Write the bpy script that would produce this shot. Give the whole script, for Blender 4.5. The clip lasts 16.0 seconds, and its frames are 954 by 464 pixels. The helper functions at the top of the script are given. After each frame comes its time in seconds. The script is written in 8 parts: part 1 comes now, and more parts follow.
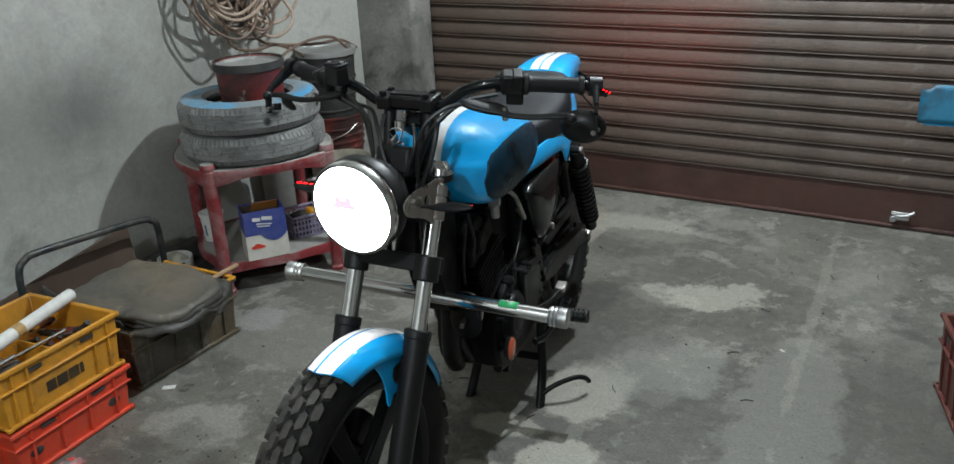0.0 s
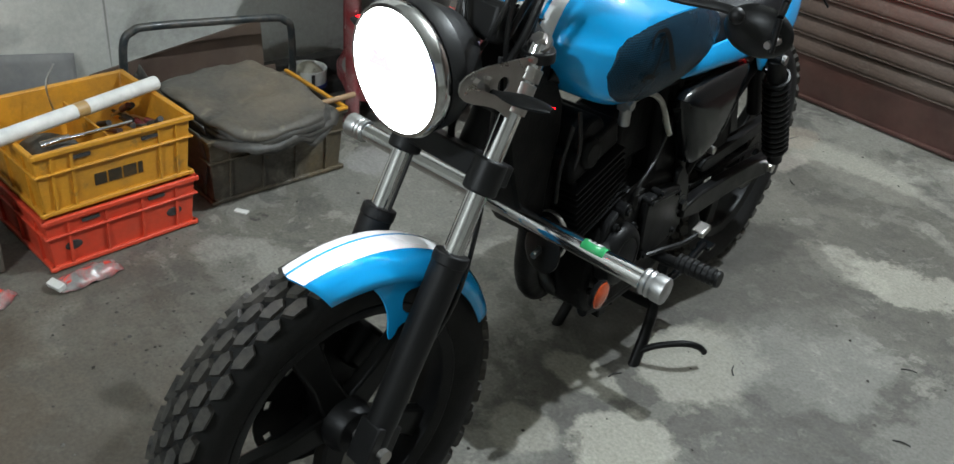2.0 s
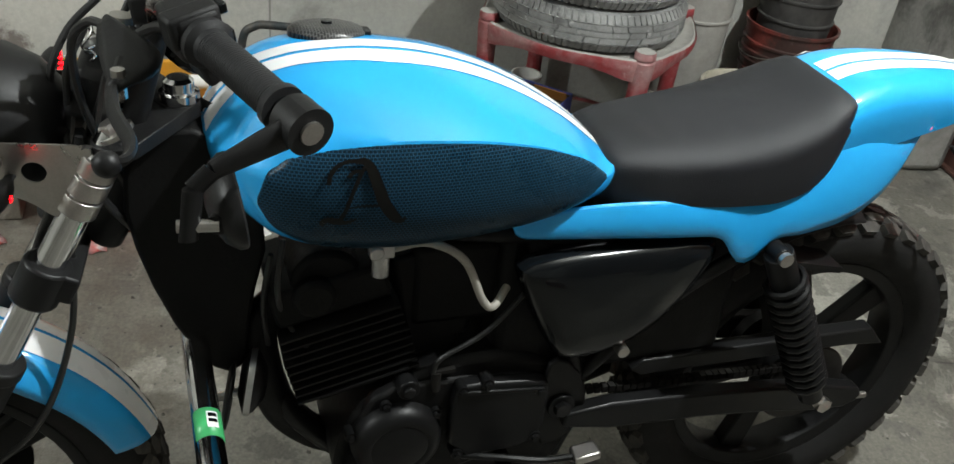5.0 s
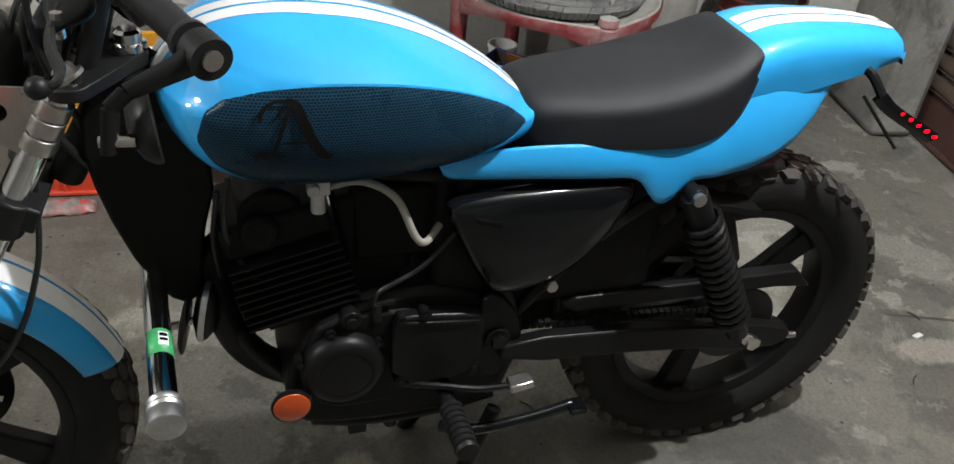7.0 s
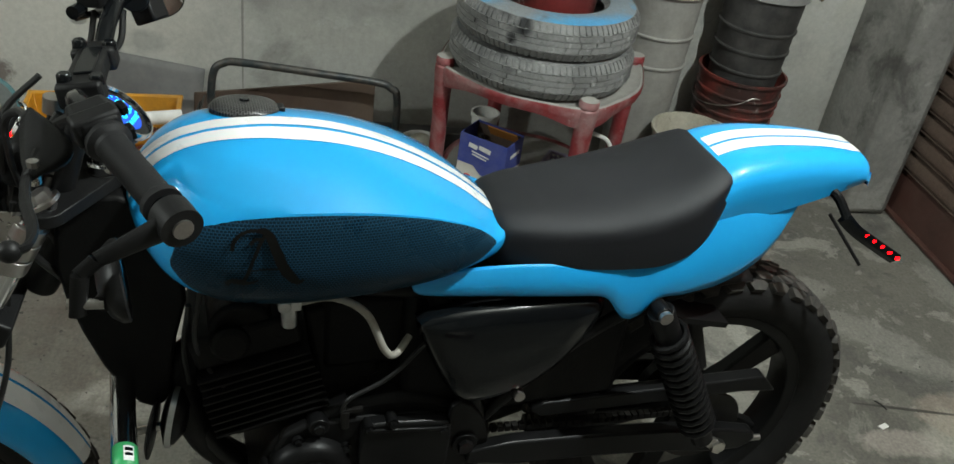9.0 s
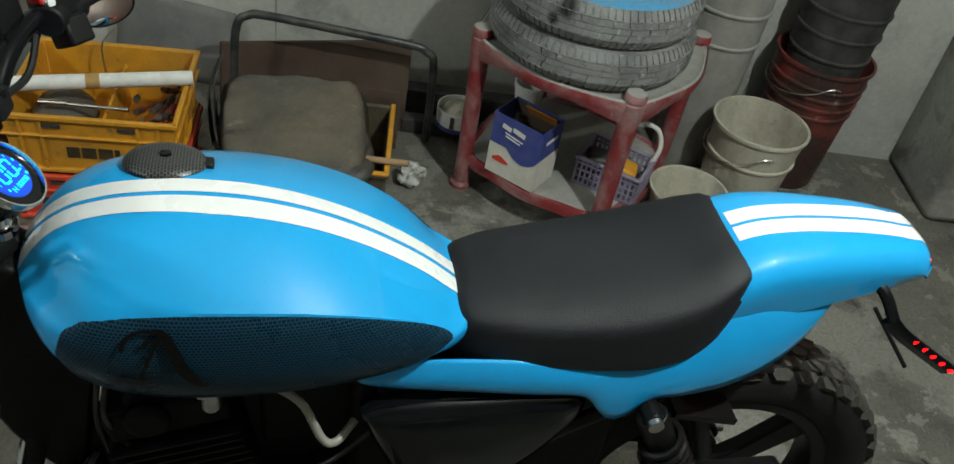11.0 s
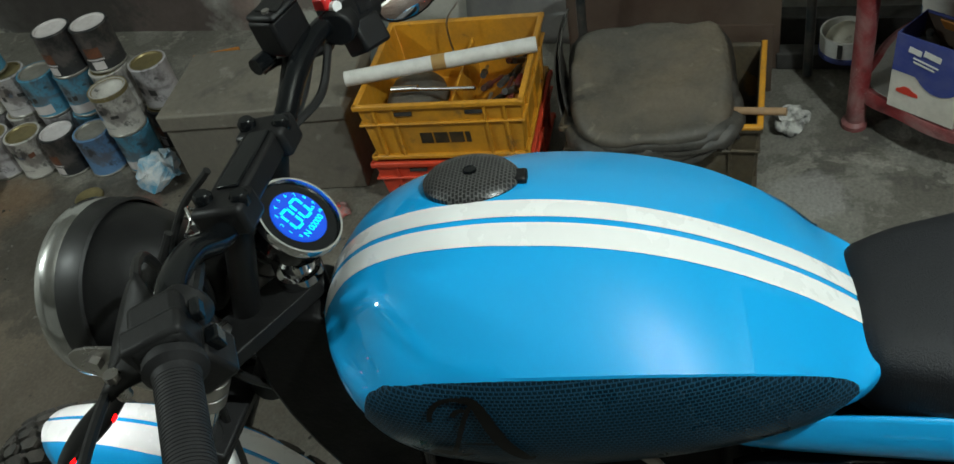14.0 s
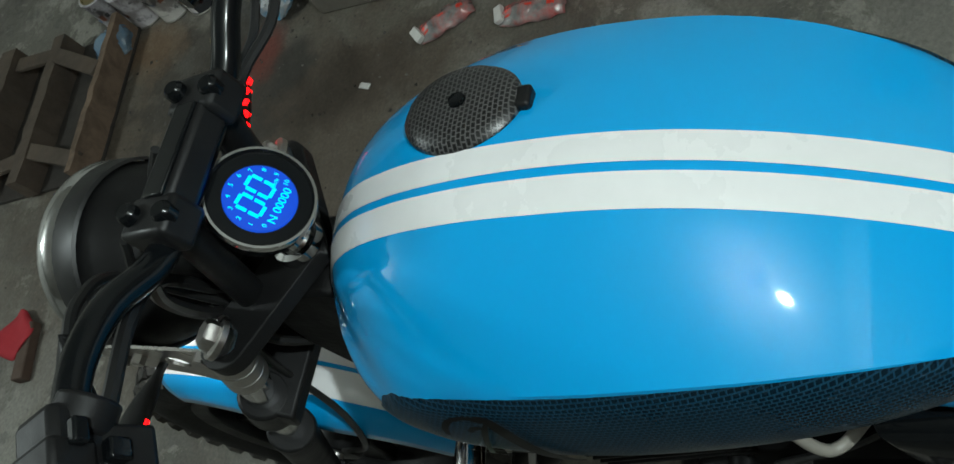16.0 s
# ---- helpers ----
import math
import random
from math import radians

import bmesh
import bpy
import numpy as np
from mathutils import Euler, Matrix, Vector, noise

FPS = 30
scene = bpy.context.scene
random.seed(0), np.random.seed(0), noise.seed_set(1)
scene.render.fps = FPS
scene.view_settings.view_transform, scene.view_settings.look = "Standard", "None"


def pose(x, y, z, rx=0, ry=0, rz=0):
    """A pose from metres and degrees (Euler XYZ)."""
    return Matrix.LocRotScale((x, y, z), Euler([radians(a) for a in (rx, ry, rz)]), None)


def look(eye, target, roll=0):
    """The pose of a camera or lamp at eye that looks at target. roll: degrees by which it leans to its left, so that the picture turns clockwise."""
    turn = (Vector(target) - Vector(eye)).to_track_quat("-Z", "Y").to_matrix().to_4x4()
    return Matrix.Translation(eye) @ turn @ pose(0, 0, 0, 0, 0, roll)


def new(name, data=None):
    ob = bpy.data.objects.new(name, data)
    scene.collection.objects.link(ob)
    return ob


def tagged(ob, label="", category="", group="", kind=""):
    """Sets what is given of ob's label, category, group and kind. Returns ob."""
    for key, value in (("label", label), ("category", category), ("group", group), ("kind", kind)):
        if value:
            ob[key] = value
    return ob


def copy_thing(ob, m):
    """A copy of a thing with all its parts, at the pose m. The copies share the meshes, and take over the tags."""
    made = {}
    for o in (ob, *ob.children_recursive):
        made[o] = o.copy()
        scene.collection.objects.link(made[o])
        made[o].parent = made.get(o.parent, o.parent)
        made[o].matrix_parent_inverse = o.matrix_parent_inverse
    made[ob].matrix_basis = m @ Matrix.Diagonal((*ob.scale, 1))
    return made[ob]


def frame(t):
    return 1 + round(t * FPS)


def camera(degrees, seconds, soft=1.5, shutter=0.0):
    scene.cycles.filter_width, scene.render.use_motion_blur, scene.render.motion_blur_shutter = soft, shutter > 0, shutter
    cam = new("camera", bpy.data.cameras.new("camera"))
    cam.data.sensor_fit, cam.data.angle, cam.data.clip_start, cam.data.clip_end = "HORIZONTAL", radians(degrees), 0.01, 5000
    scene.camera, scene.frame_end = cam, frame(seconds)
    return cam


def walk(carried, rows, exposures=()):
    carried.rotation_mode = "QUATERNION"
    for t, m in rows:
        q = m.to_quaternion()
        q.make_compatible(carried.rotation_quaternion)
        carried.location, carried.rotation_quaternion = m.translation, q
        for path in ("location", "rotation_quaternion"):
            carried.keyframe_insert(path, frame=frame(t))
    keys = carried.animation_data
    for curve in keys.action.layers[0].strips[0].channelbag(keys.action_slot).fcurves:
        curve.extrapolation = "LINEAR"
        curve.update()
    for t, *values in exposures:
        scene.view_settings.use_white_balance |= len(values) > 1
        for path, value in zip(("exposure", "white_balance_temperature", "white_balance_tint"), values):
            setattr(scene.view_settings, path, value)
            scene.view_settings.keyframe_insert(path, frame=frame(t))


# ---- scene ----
cam = camera(56.0, 16.0)
PATH = [
    (0, (0.576, -0.255, 1.46), (-0.414, 1.32, 0.725), -2.9),
    (0.5, (0.584, -0.222, 1.447), (-0.407, 1.327, 0.66), -1.7),
    (1, (0.551, -0.048, 1.43), (-0.489, 1.464, 0.634), 0.1),
    (1.5, (0.52, 0.14, 1.392), (-0.621, 1.462, 0.417), 5.1),
    (2, (0.443, 0.317, 1.339), (-0.799, 1.488, 0.296), 6.0),
    (2.5, (0.348, 0.519, 1.368), (-0.908, 1.655, 0.305), 5.7),
    (3, (0.372, 0.743, 1.369), (-0.952, 1.809, 0.314), 8.8),
    (3.5, (0.394, 0.974, 1.371), (-1.062, 1.796, 0.274), 8.2),
    (4, (0.342, 1.197, 1.366), (-1.155, 1.87, 0.223), 7.9),
    (4.2, (0.362, 1.29, 1.352), (-1.197, 1.869, 0.242), 8.1),
    (6.3, (0.566, 1.549, 1.403), (-1.068, 1.749, 0.266), 5.6),
    (6.5, (0.585, 1.564, 1.4), (-1.05, 1.79, 0.27), 5.9),
    (7, (0.597, 1.578, 1.389), (-1.032, 1.879, 0.27), 6.7),
    (7.5, (0.589, 1.595, 1.384), (-1.022, 1.991, 0.267), 8.4),
    (8, (0.573, 1.606, 1.401), (-1.054, 1.98, 0.299), 9.1),
    (8.5, (0.563, 1.598, 1.462), (-1.089, 1.95, 0.391), 8.9),
    (8.7, (0.562, 1.591, 1.486), (-1.099, 1.933, 0.425), 8.8),
    (10.8, (0.232, 1.703, 1.611), (-1.301, 1.924, 0.346), 11.3),
    (11, (0.238, 1.756, 1.615), (-1.302, 1.929, 0.35), 11.0),
    (11.5, (0.273, 1.853, 1.619), (-1.267, 1.701, 0.352), 8.2),
    (12, (0.285, 1.908, 1.608), (-1.285, 1.572, 0.415), 4.6),
    (12.5, (0.279, 1.924, 1.602), (-1.273, 1.441, 0.437), 1.6),
    (13, (0.222, 1.884, 1.577), (-1.288, 1.309, 0.398), -1.5),
    (13.5, (0.085, 1.785, 1.549), (-1.374, 1.176, 0.324), -6.5),
    (14, (-0.017, 1.763, 1.51), (-1.338, 1.124, 0.152), -14.4),
    (14.5, (-0.138, 1.797, 1.49), (-1.313, 1.053, 0.054), -22.2),
    (14.8, (-0.202, 1.834, 1.465), (-1.266, 0.974, 0.005), -28.1),
    (15, (-0.232, 1.839, 1.477), (-1.205, 0.92, -0.009), -32.3),
    (15.5, (-0.286, 1.842, 1.452), (-1.123, 0.819, -0.049), -40.5),
    (16, (-0.332, 1.836, 1.421), (-1.012, 0.781, -0.136), -47.1),
]
walk(cam, [(t, look(eye, target, roll)) for t, eye, target, roll in PATH], [
    (0, 0.47, 6300, 12), (0.5, 0.44, 6300, 12), (1.0, 0.42, 6300, 12), (1.5, 0.44, 6300, 12), (2.0, 0.7, 6300, 12), (2.5, 0.5, 6300, 13), (3.0, 0.55, 6400, 13), (3.5, 0.92, 6500, 13), (4.2, 0.78, 6800, 13), (6.5, 0.8, 6850, 17), (7, 0.8, 6850, 18),
    (7.5, 1.14, 6850, 18), (8.0, 1.2, 6850, 18), (8.5, 0.66, 6800, 13), (10.8, 0.1, 6850, 6), (12.5, 0.03, 6900, 5), (13.5, -0.05, 6850, 5), (14.0, -0.1, 6700, 4), (15.0, -0.3, 6400, 3), (16.0, -0.36, 6450, 4)])

scene.render.film_transparent = False

# ---- light ----
world = bpy.data.worlds.new("world")
scene.world = world
world.use_nodes = True
world.node_tree.nodes["Background"].inputs[0].default_value = (0.55, 0.6, 0.7, 1)
world.node_tree.nodes["Background"].inputs[1].default_value = 0.02


BULB = (-0.32, 2.76, 2.5)
bulb_data = bpy.data.lights.new("bulb_light", "POINT")
bulb_data.energy, bulb_data.shadow_soft_size, bulb_data.color = 132, 0.026, (0.9, 1.0, 1.02)
new("bulb_light", bulb_data).location = BULB
# An added bulb, never in view, that fills the front of the room.
FILL_BULB = (0.1, -1.2, 2.5)
fill_data = bpy.data.lights.new("fill_bulb_light", "POINT")
fill_data.energy, fill_data.shadow_soft_size, fill_data.color = 96, 0.08, (0.9, 1.0, 1.02)
new("fill_bulb_light", fill_data).location = FILL_BULB
tail_data = bpy.data.lights.new("tail_lamp_light", "SPOT")
tail_data.energy, tail_data.shadow_soft_size, tail_data.color = 44, 0.03, (1.0, 0.03, 0.02)
tail_data.spot_size, tail_data.spot_blend = radians(58), 1.0
new("tail_lamp_light", tail_data).matrix_world = pose(-0.74, 2.45, 0.845, 93, 0, 8)

# ---- materials ----


def material(name, colour, rough=0.5, metal=0.0, second=None, scale=8.0, amount=0.5, bump=0.0, bump_scale=60.0, grain=0.06, coat=0.0,
             emit=None, strength=0.0, dust=None, dust_amount=0.0, rough_var=0.12, shine=0.5):
    """A surface with a base colour, large stains towards a second colour, fine grain and fine relief."""
    m = bpy.data.materials.new(name)
    m.use_nodes = True
    t = m.node_tree
    b = t.nodes["Principled BSDF"]
    b.inputs["Roughness"].default_value, b.inputs["Metallic"].default_value = rough, metal
    b.inputs["Specular IOR Level"].default_value = shine
    b.inputs["Coat Weight"].default_value, b.inputs["Coat Roughness"].default_value = coat, 0.04
    if emit:
        b.inputs["Emission Color"].default_value, b.inputs["Emission Strength"].default_value = (*emit, 1), strength

    def node(kind, **values):
        n = t.nodes.new(kind)
        for k, v in values.items():
            n.inputs[k].default_value = v
        return n

    def mix(fac, a, c):
        n = t.nodes.new("ShaderNodeMix")
        n.data_type = "RGBA"
        for socket, v in ((n.inputs["Factor"], fac), (n.inputs["A"], a), (n.inputs["B"], c)):
            if hasattr(v, "is_linked"):
                t.links.new(v, socket)
            else:
                socket.default_value = v
        return n.outputs["Result"]

    where = t.nodes.new("ShaderNodeTexCoord").outputs["Object"]
    second = second or tuple(v * 0.75 for v in colour)
    big = node("ShaderNodeTexNoise", Scale=scale, Detail=6.0, Roughness=0.62, Distortion=0.4)
    t.links.new(where, big.inputs["Vector"])
    ramp = t.nodes.new("ShaderNodeMapRange")
    ramp.inputs[1].default_value, ramp.inputs[2].default_value, ramp.inputs[4].default_value = 0.42, 0.68, amount
    t.links.new(big.outputs["Fac"], ramp.inputs[0])
    col = mix(ramp.outputs[0], (*colour, 1), (*second, 1))
    if dust:
        d = node("ShaderNodeTexNoise", Scale=scale * 2.3, Detail=8.0, Roughness=0.7)
        t.links.new(where, d.inputs["Vector"])
        dr = t.nodes.new("ShaderNodeMapRange")
        dr.inputs[1].default_value, dr.inputs[2].default_value, dr.inputs[4].default_value = 0.35, 0.7, dust_amount
        t.links.new(d.outputs["Fac"], dr.inputs[0])
        col = mix(dr.outputs[0], col, (*dust, 1))
    fine = node("ShaderNodeTexNoise", Scale=bump_scale, Detail=5.0, Roughness=0.6)
    t.links.new(where, fine.inputs["Vector"])
    gr = t.nodes.new("ShaderNodeMapRange")
    gr.inputs[1].default_value, gr.inputs[2].default_value, gr.inputs[3].default_value, gr.inputs[4].default_value = 0.3, 0.7, 1 - grain, 1 + grain
    t.links.new(fine.outputs["Fac"], gr.inputs[0])
    mul = t.nodes.new("ShaderNodeVectorMath")
    mul.operation = "SCALE"
    t.links.new(col, mul.inputs[0])
    t.links.new(gr.outputs[0], mul.inputs["Scale"])
    t.links.new(mul.outputs[0], b.inputs["Base Color"])
    if rough_var:
        rr = t.nodes.new("ShaderNodeMapRange")
        rr.inputs[1].default_value, rr.inputs[2].default_value = 0.3, 0.7
        rr.inputs[3].default_value, rr.inputs[4].default_value = max(rough - rough_var, 0.02), min(rough + rough_var, 1.0)
        t.links.new(big.outputs["Fac"], rr.inputs[0])
        t.links.new(rr.outputs[0], b.inputs["Roughness"])
    if bump:
        bn = node("ShaderNodeBump", Strength=min(bump, 1.0), Distance=0.002)
        t.links.new(fine.outputs["Fac"], bn.inputs["Height"])
        t.links.new(bn.outputs[0], b.inputs["Normal"])
    return m


BLUE = material("sky_blue_paint", (0.008, 0.352, 0.76), 0.4, coat=1.0, scale=5, amount=0.1, grain=0.012, bump_scale=300, rough_var=0.03, shine=0.08)
WHITE_VINYL = material("white_vinyl", (0.8, 0.8, 0.8), 0.28, coat=0.4, amount=0.08, grain=0.015, rough_var=0.04)
BLACK_PAINT = material("black_paint", (0.0044, 0.0045, 0.0048), 0.4, scale=10, second=(0.007, 0.007, 0.007), amount=0.5, bump=0.05, dust=(0.016, 0.015, 0.014), dust_amount=0.12, shine=0.2)
BLACK_GLOSS = material("gloss_black_plastic", (0.004, 0.005, 0.006), 0.16, coat=0.22, amount=0.3, dust=(0.015, 0.015, 0.015), dust_amount=0.12, shine=0.2, rough_var=0.05)
BLACK_MATT = material("matt_black_paint", (0.0078, 0.0078, 0.0082), 0.48, scale=14, second=(0.01, 0.01, 0.01), bump=0.12, bump_scale=220, shine=0.28)
ENGINE_BLACK = material("sooty_engine_black", (0.0042, 0.0042, 0.0044), 0.5, scale=18, second=(0.007, 0.007, 0.007), bump=0.35, bump_scale=130, dust=(0.012, 0.011, 0.01), dust_amount=0.2, shine=0.14)
RUBBER = material("tyre_rubber", (0.009, 0.009, 0.009), 0.68, scale=16, second=(0.016, 0.0155, 0.015), bump=0.2, bump_scale=180, dust=(0.035, 0.032, 0.028), dust_amount=0.15, shine=0.2)
TREAD = material("dusty_tread_rubber", (0.014, 0.014, 0.0135), 0.8, scale=14, second=(0.04, 0.036, 0.031), amount=0.8, bump=0.4, bump_scale=140, dust=(0.13, 0.115, 0.095), dust_amount=0.42)
GRIP = material("grip_rubber", (0.009, 0.009, 0.01), 0.55, bump=0.2, bump_scale=400, dust=(0.03, 0.03, 0.03), dust_amount=0.2, shine=0.35)
LEATHER = material("black_leatherette", (0.0074, 0.0084, 0.0112), 0.5, scale=6, second=(0.0115, 0.0125, 0.0155), bump=0.6, bump_scale=520, grain=0.12, shine=0.4)
CHROME = material("chrome", (0.72, 0.72, 0.73), 0.12, 1.0, second=(0.5, 0.5, 0.5), amount=0.4, bump=0.02, rough_var=0.06)
STEEL = material("brushed_steel", (0.5, 0.48, 0.46), 0.34, 1.0, scale=12, second=(0.3, 0.27, 0.24), amount=0.5, bump=0.06, bump_scale=300)
ALUMINIUM = material("dull_aluminium", (0.55, 0.55, 0.55), 0.42, 1.0, scale=20, second=(0.35, 0.34, 0.33), bump=0.1, bump_scale=250)
FLOOR = None

# ---- mesh helpers ----


SHAPE = None  # a bend that all parts of one thing go through


def finish(name, bm, mat, parent=None, label="", smooth=True, bevel=0.0, solid=0.0):
    """Links a bmesh as one mesh object."""
    if SHAPE:
        for v in bm.verts:
            v.co = SHAPE(v.co)
    bmesh.ops.remove_doubles(bm, verts=bm.verts, dist=1e-6)
    bmesh.ops.recalc_face_normals(bm, faces=bm.faces)
    me = bpy.data.meshes.new(name)
    bm.to_mesh(me)
    bm.free()
    me.materials.append(mat)
    ob = new(name, me)
    if smooth:
        me.polygons.foreach_set("use_smooth", [True] * len(me.polygons))
        me.set_sharp_from_angle(angle=radians(38))
    if solid:
        s = ob.modifiers.new("solid", "SOLIDIFY")
        s.thickness, s.offset = solid, -1
    if bevel:
        b = ob.modifiers.new("bevel", "BEVEL")
        b.width, b.segments, b.limit_method, b.angle_limit = bevel, 2, "ANGLE", radians(35)
    if parent:
        ob.parent = parent
    if label:
        ob["label"] = label
    return ob


def part(name, bm, mat, parent, label="", **options):
    return finish(name, bm, mat, parent, label, **options)


def thing(name, x=0, y=0, z=0, rz=0, label="", category="", group=""):
    ob = new(name)
    ob.matrix_world = pose(x, y, z, 0, 0, rz)
    ob.empty_display_size = 0.05
    return tagged(ob, label, category, group)


def box(sx, sy, sz, at=(0, 0, 0), rot=(0, 0, 0), bm=None):
    """A box centred at a place."""
    bm = bm or bmesh.new()
    bmesh.ops.create_cube(bm, size=1, matrix=pose(*at, *rot) @ Matrix.Diagonal((sx, sy, sz, 1)))
    return bm


def rod(a, b, r, r2=None, seg=16, bm=None):
    """A round bar from a to b."""
    bm = bm or bmesh.new()
    a, b = Vector(a), Vector(b)
    m = Matrix.Translation((a + b) / 2) @ (b - a).to_track_quat("Z", "Y").to_matrix().to_4x4()
    bmesh.ops.create_cone(bm, cap_ends=True, segments=seg, radius1=r, radius2=r if r2 is None else r2, depth=(b - a).length, matrix=m)
    return bm


def smooth_path(points, steps=6):
    """A rounded line through the points."""
    p = [Vector(q) for q in points]
    p = [2 * p[0] - p[1]] + p + [2 * p[-1] - p[-2]]
    out = []
    for i in range(1, len(p) - 2):
        for k in range(steps):
            t = k / steps
            out.append(0.5 * (2 * p[i] + (p[i + 1] - p[i - 1]) * t + (2 * p[i - 1] - 5 * p[i] + 4 * p[i + 1] - p[i + 2]) * t * t
                              + (3 * p[i] - p[i - 1] - 3 * p[i + 1] + p[i + 2]) * t ** 3))
    return out + [p[-2]]


def tube(points, r, seg=10, steps=6, bm=None, flat=1.0):
    """A bent round bar along a rounded line."""
    bm = bm or bmesh.new()
    line = smooth_path(points, steps) if steps else [Vector(q) for q in points]
    rings, up = [], None
    for i, c in enumerate(line):
        d = (line[min(i + 1, len(line) - 1)] - line[max(i - 1, 0)]).normalized()
        if up is None:
            up = d.orthogonal().normalized()
        up = (up - d * up.dot(d)).normalized()
        side = d.cross(up)
        rings.append([bm.verts.new(c + r * (math.cos(2 * math.pi * k / seg) * up + flat * math.sin(2 * math.pi * k / seg) * side)) for k in range(seg)])
    for a, b in zip(rings, rings[1:]):
        for k in range(seg):
            bm.faces.new((a[k], a[(k + 1) % seg], b[(k + 1) % seg], b[k]))
    bm.faces.new(rings[0])
    bm.faces.new(rings[-1])
    return bm


def lathe(profile, seg=32, m=None, bm=None, closed=False):
    """Turns a profile of (radius, height) about the z axis, then moves it by m."""
    bm = bm or bmesh.new()
    m = m or Matrix.Identity(4)
    rings = []
    for r, z in profile:
        if r < 1e-6:
            rings.append([bm.verts.new(m @ Vector((0, 0, z)))])
        else:
            rings.append([bm.verts.new(m @ Vector((r * math.cos(2 * math.pi * k / seg), r * math.sin(2 * math.pi * k / seg), z))) for k in range(seg)])
    pairs = list(zip(rings, rings[1:])) + ([(rings[-1], rings[0])] if closed else [])
    for a, b in pairs:
        for k in range(seg):
            n = (k + 1) % seg
            if len(a) == 1 and len(b) > 1:
                bm.faces.new((a[0], b[k], b[n]))
            elif len(b) == 1 and len(a) > 1:
                bm.faces.new((a[k], a[n], b[0]))
            elif len(a) > 1:
                bm.faces.new((a[k], a[n], b[n], b[k]))
    return bm


def sheet(rows, bm=None, wrap=False):
    """A sheet through rows of points."""
    bm = bm or bmesh.new()
    v = [[bm.verts.new(p) for p in row] for row in rows]
    for a, b in zip(v, v[1:]):
        n = len(a)
        for k in range(n if wrap else n - 1):
            bm.faces.new((a[k], a[(k + 1) % n], b[(k + 1) % n], b[k]))
    return bm


def plate(outline, x0, x1, bm=None):
    """A plate with an outline of (y, z), between two x."""
    bm = bm or bmesh.new()
    a = [bm.verts.new((x0, y, z)) for y, z in outline]
    b = [bm.verts.new((x1, y, z)) for y, z in outline]
    bm.faces.new(a)
    bm.faces.new(b[::-1])
    for k in range(len(a)):
        n = (k + 1) % len(a)
        bm.faces.new((a[k], b[k], b[n], a[n]))
    return bm


def rounded(points, times=2):
    """Cuts the corners of a closed outline."""
    for _ in range(times):
        out = []
        for p, q in zip(points, points[1:] + points[:1]):
            out += [(0.75 * p[0] + 0.25 * q[0], 0.75 * p[1] + 0.25 * q[1]), (0.25 * p[0] + 0.75 * q[0], 0.25 * p[1] + 0.75 * q[1])]
        points = out
    return points


def curve(xs, ys):
    """A smooth function through a few numbers."""
    xs, ys = np.array(xs, float), np.array(ys, float)
    d = np.gradient(ys, xs)

    def at(x):
        x = min(max(x, xs[0]), xs[-1])
        i = min(max(int(np.searchsorted(xs, x)) - 1, 0), len(xs) - 2)
        h = xs[i + 1] - xs[i]
        t = (x - xs[i]) / h
        return float((2 * t**3 - 3 * t * t + 1) * ys[i] + (t**3 - 2 * t * t + t) * h * d[i] + (-2 * t**3 + 3 * t * t) * ys[i + 1] + (t**3 - t * t) * h * d[i + 1])
    return at


# ---- the room ----
WALL_X, EAST_X, SHUTTER_Y, SOUTH_Y, HIGH = -2.41, 4.2, 3.655, -2.6, 2.9

FLOOR = material("worn_concrete", (0.17, 0.165, 0.15), 0.62)
PLASTER = material("stained_plaster", (0.33, 0.335, 0.32), 0.8)
SHUTTER_PAINT = material("brown_enamel", (0.10, 0.05, 0.035), 0.42, scale=3)


# ---- surfaces of the room ----


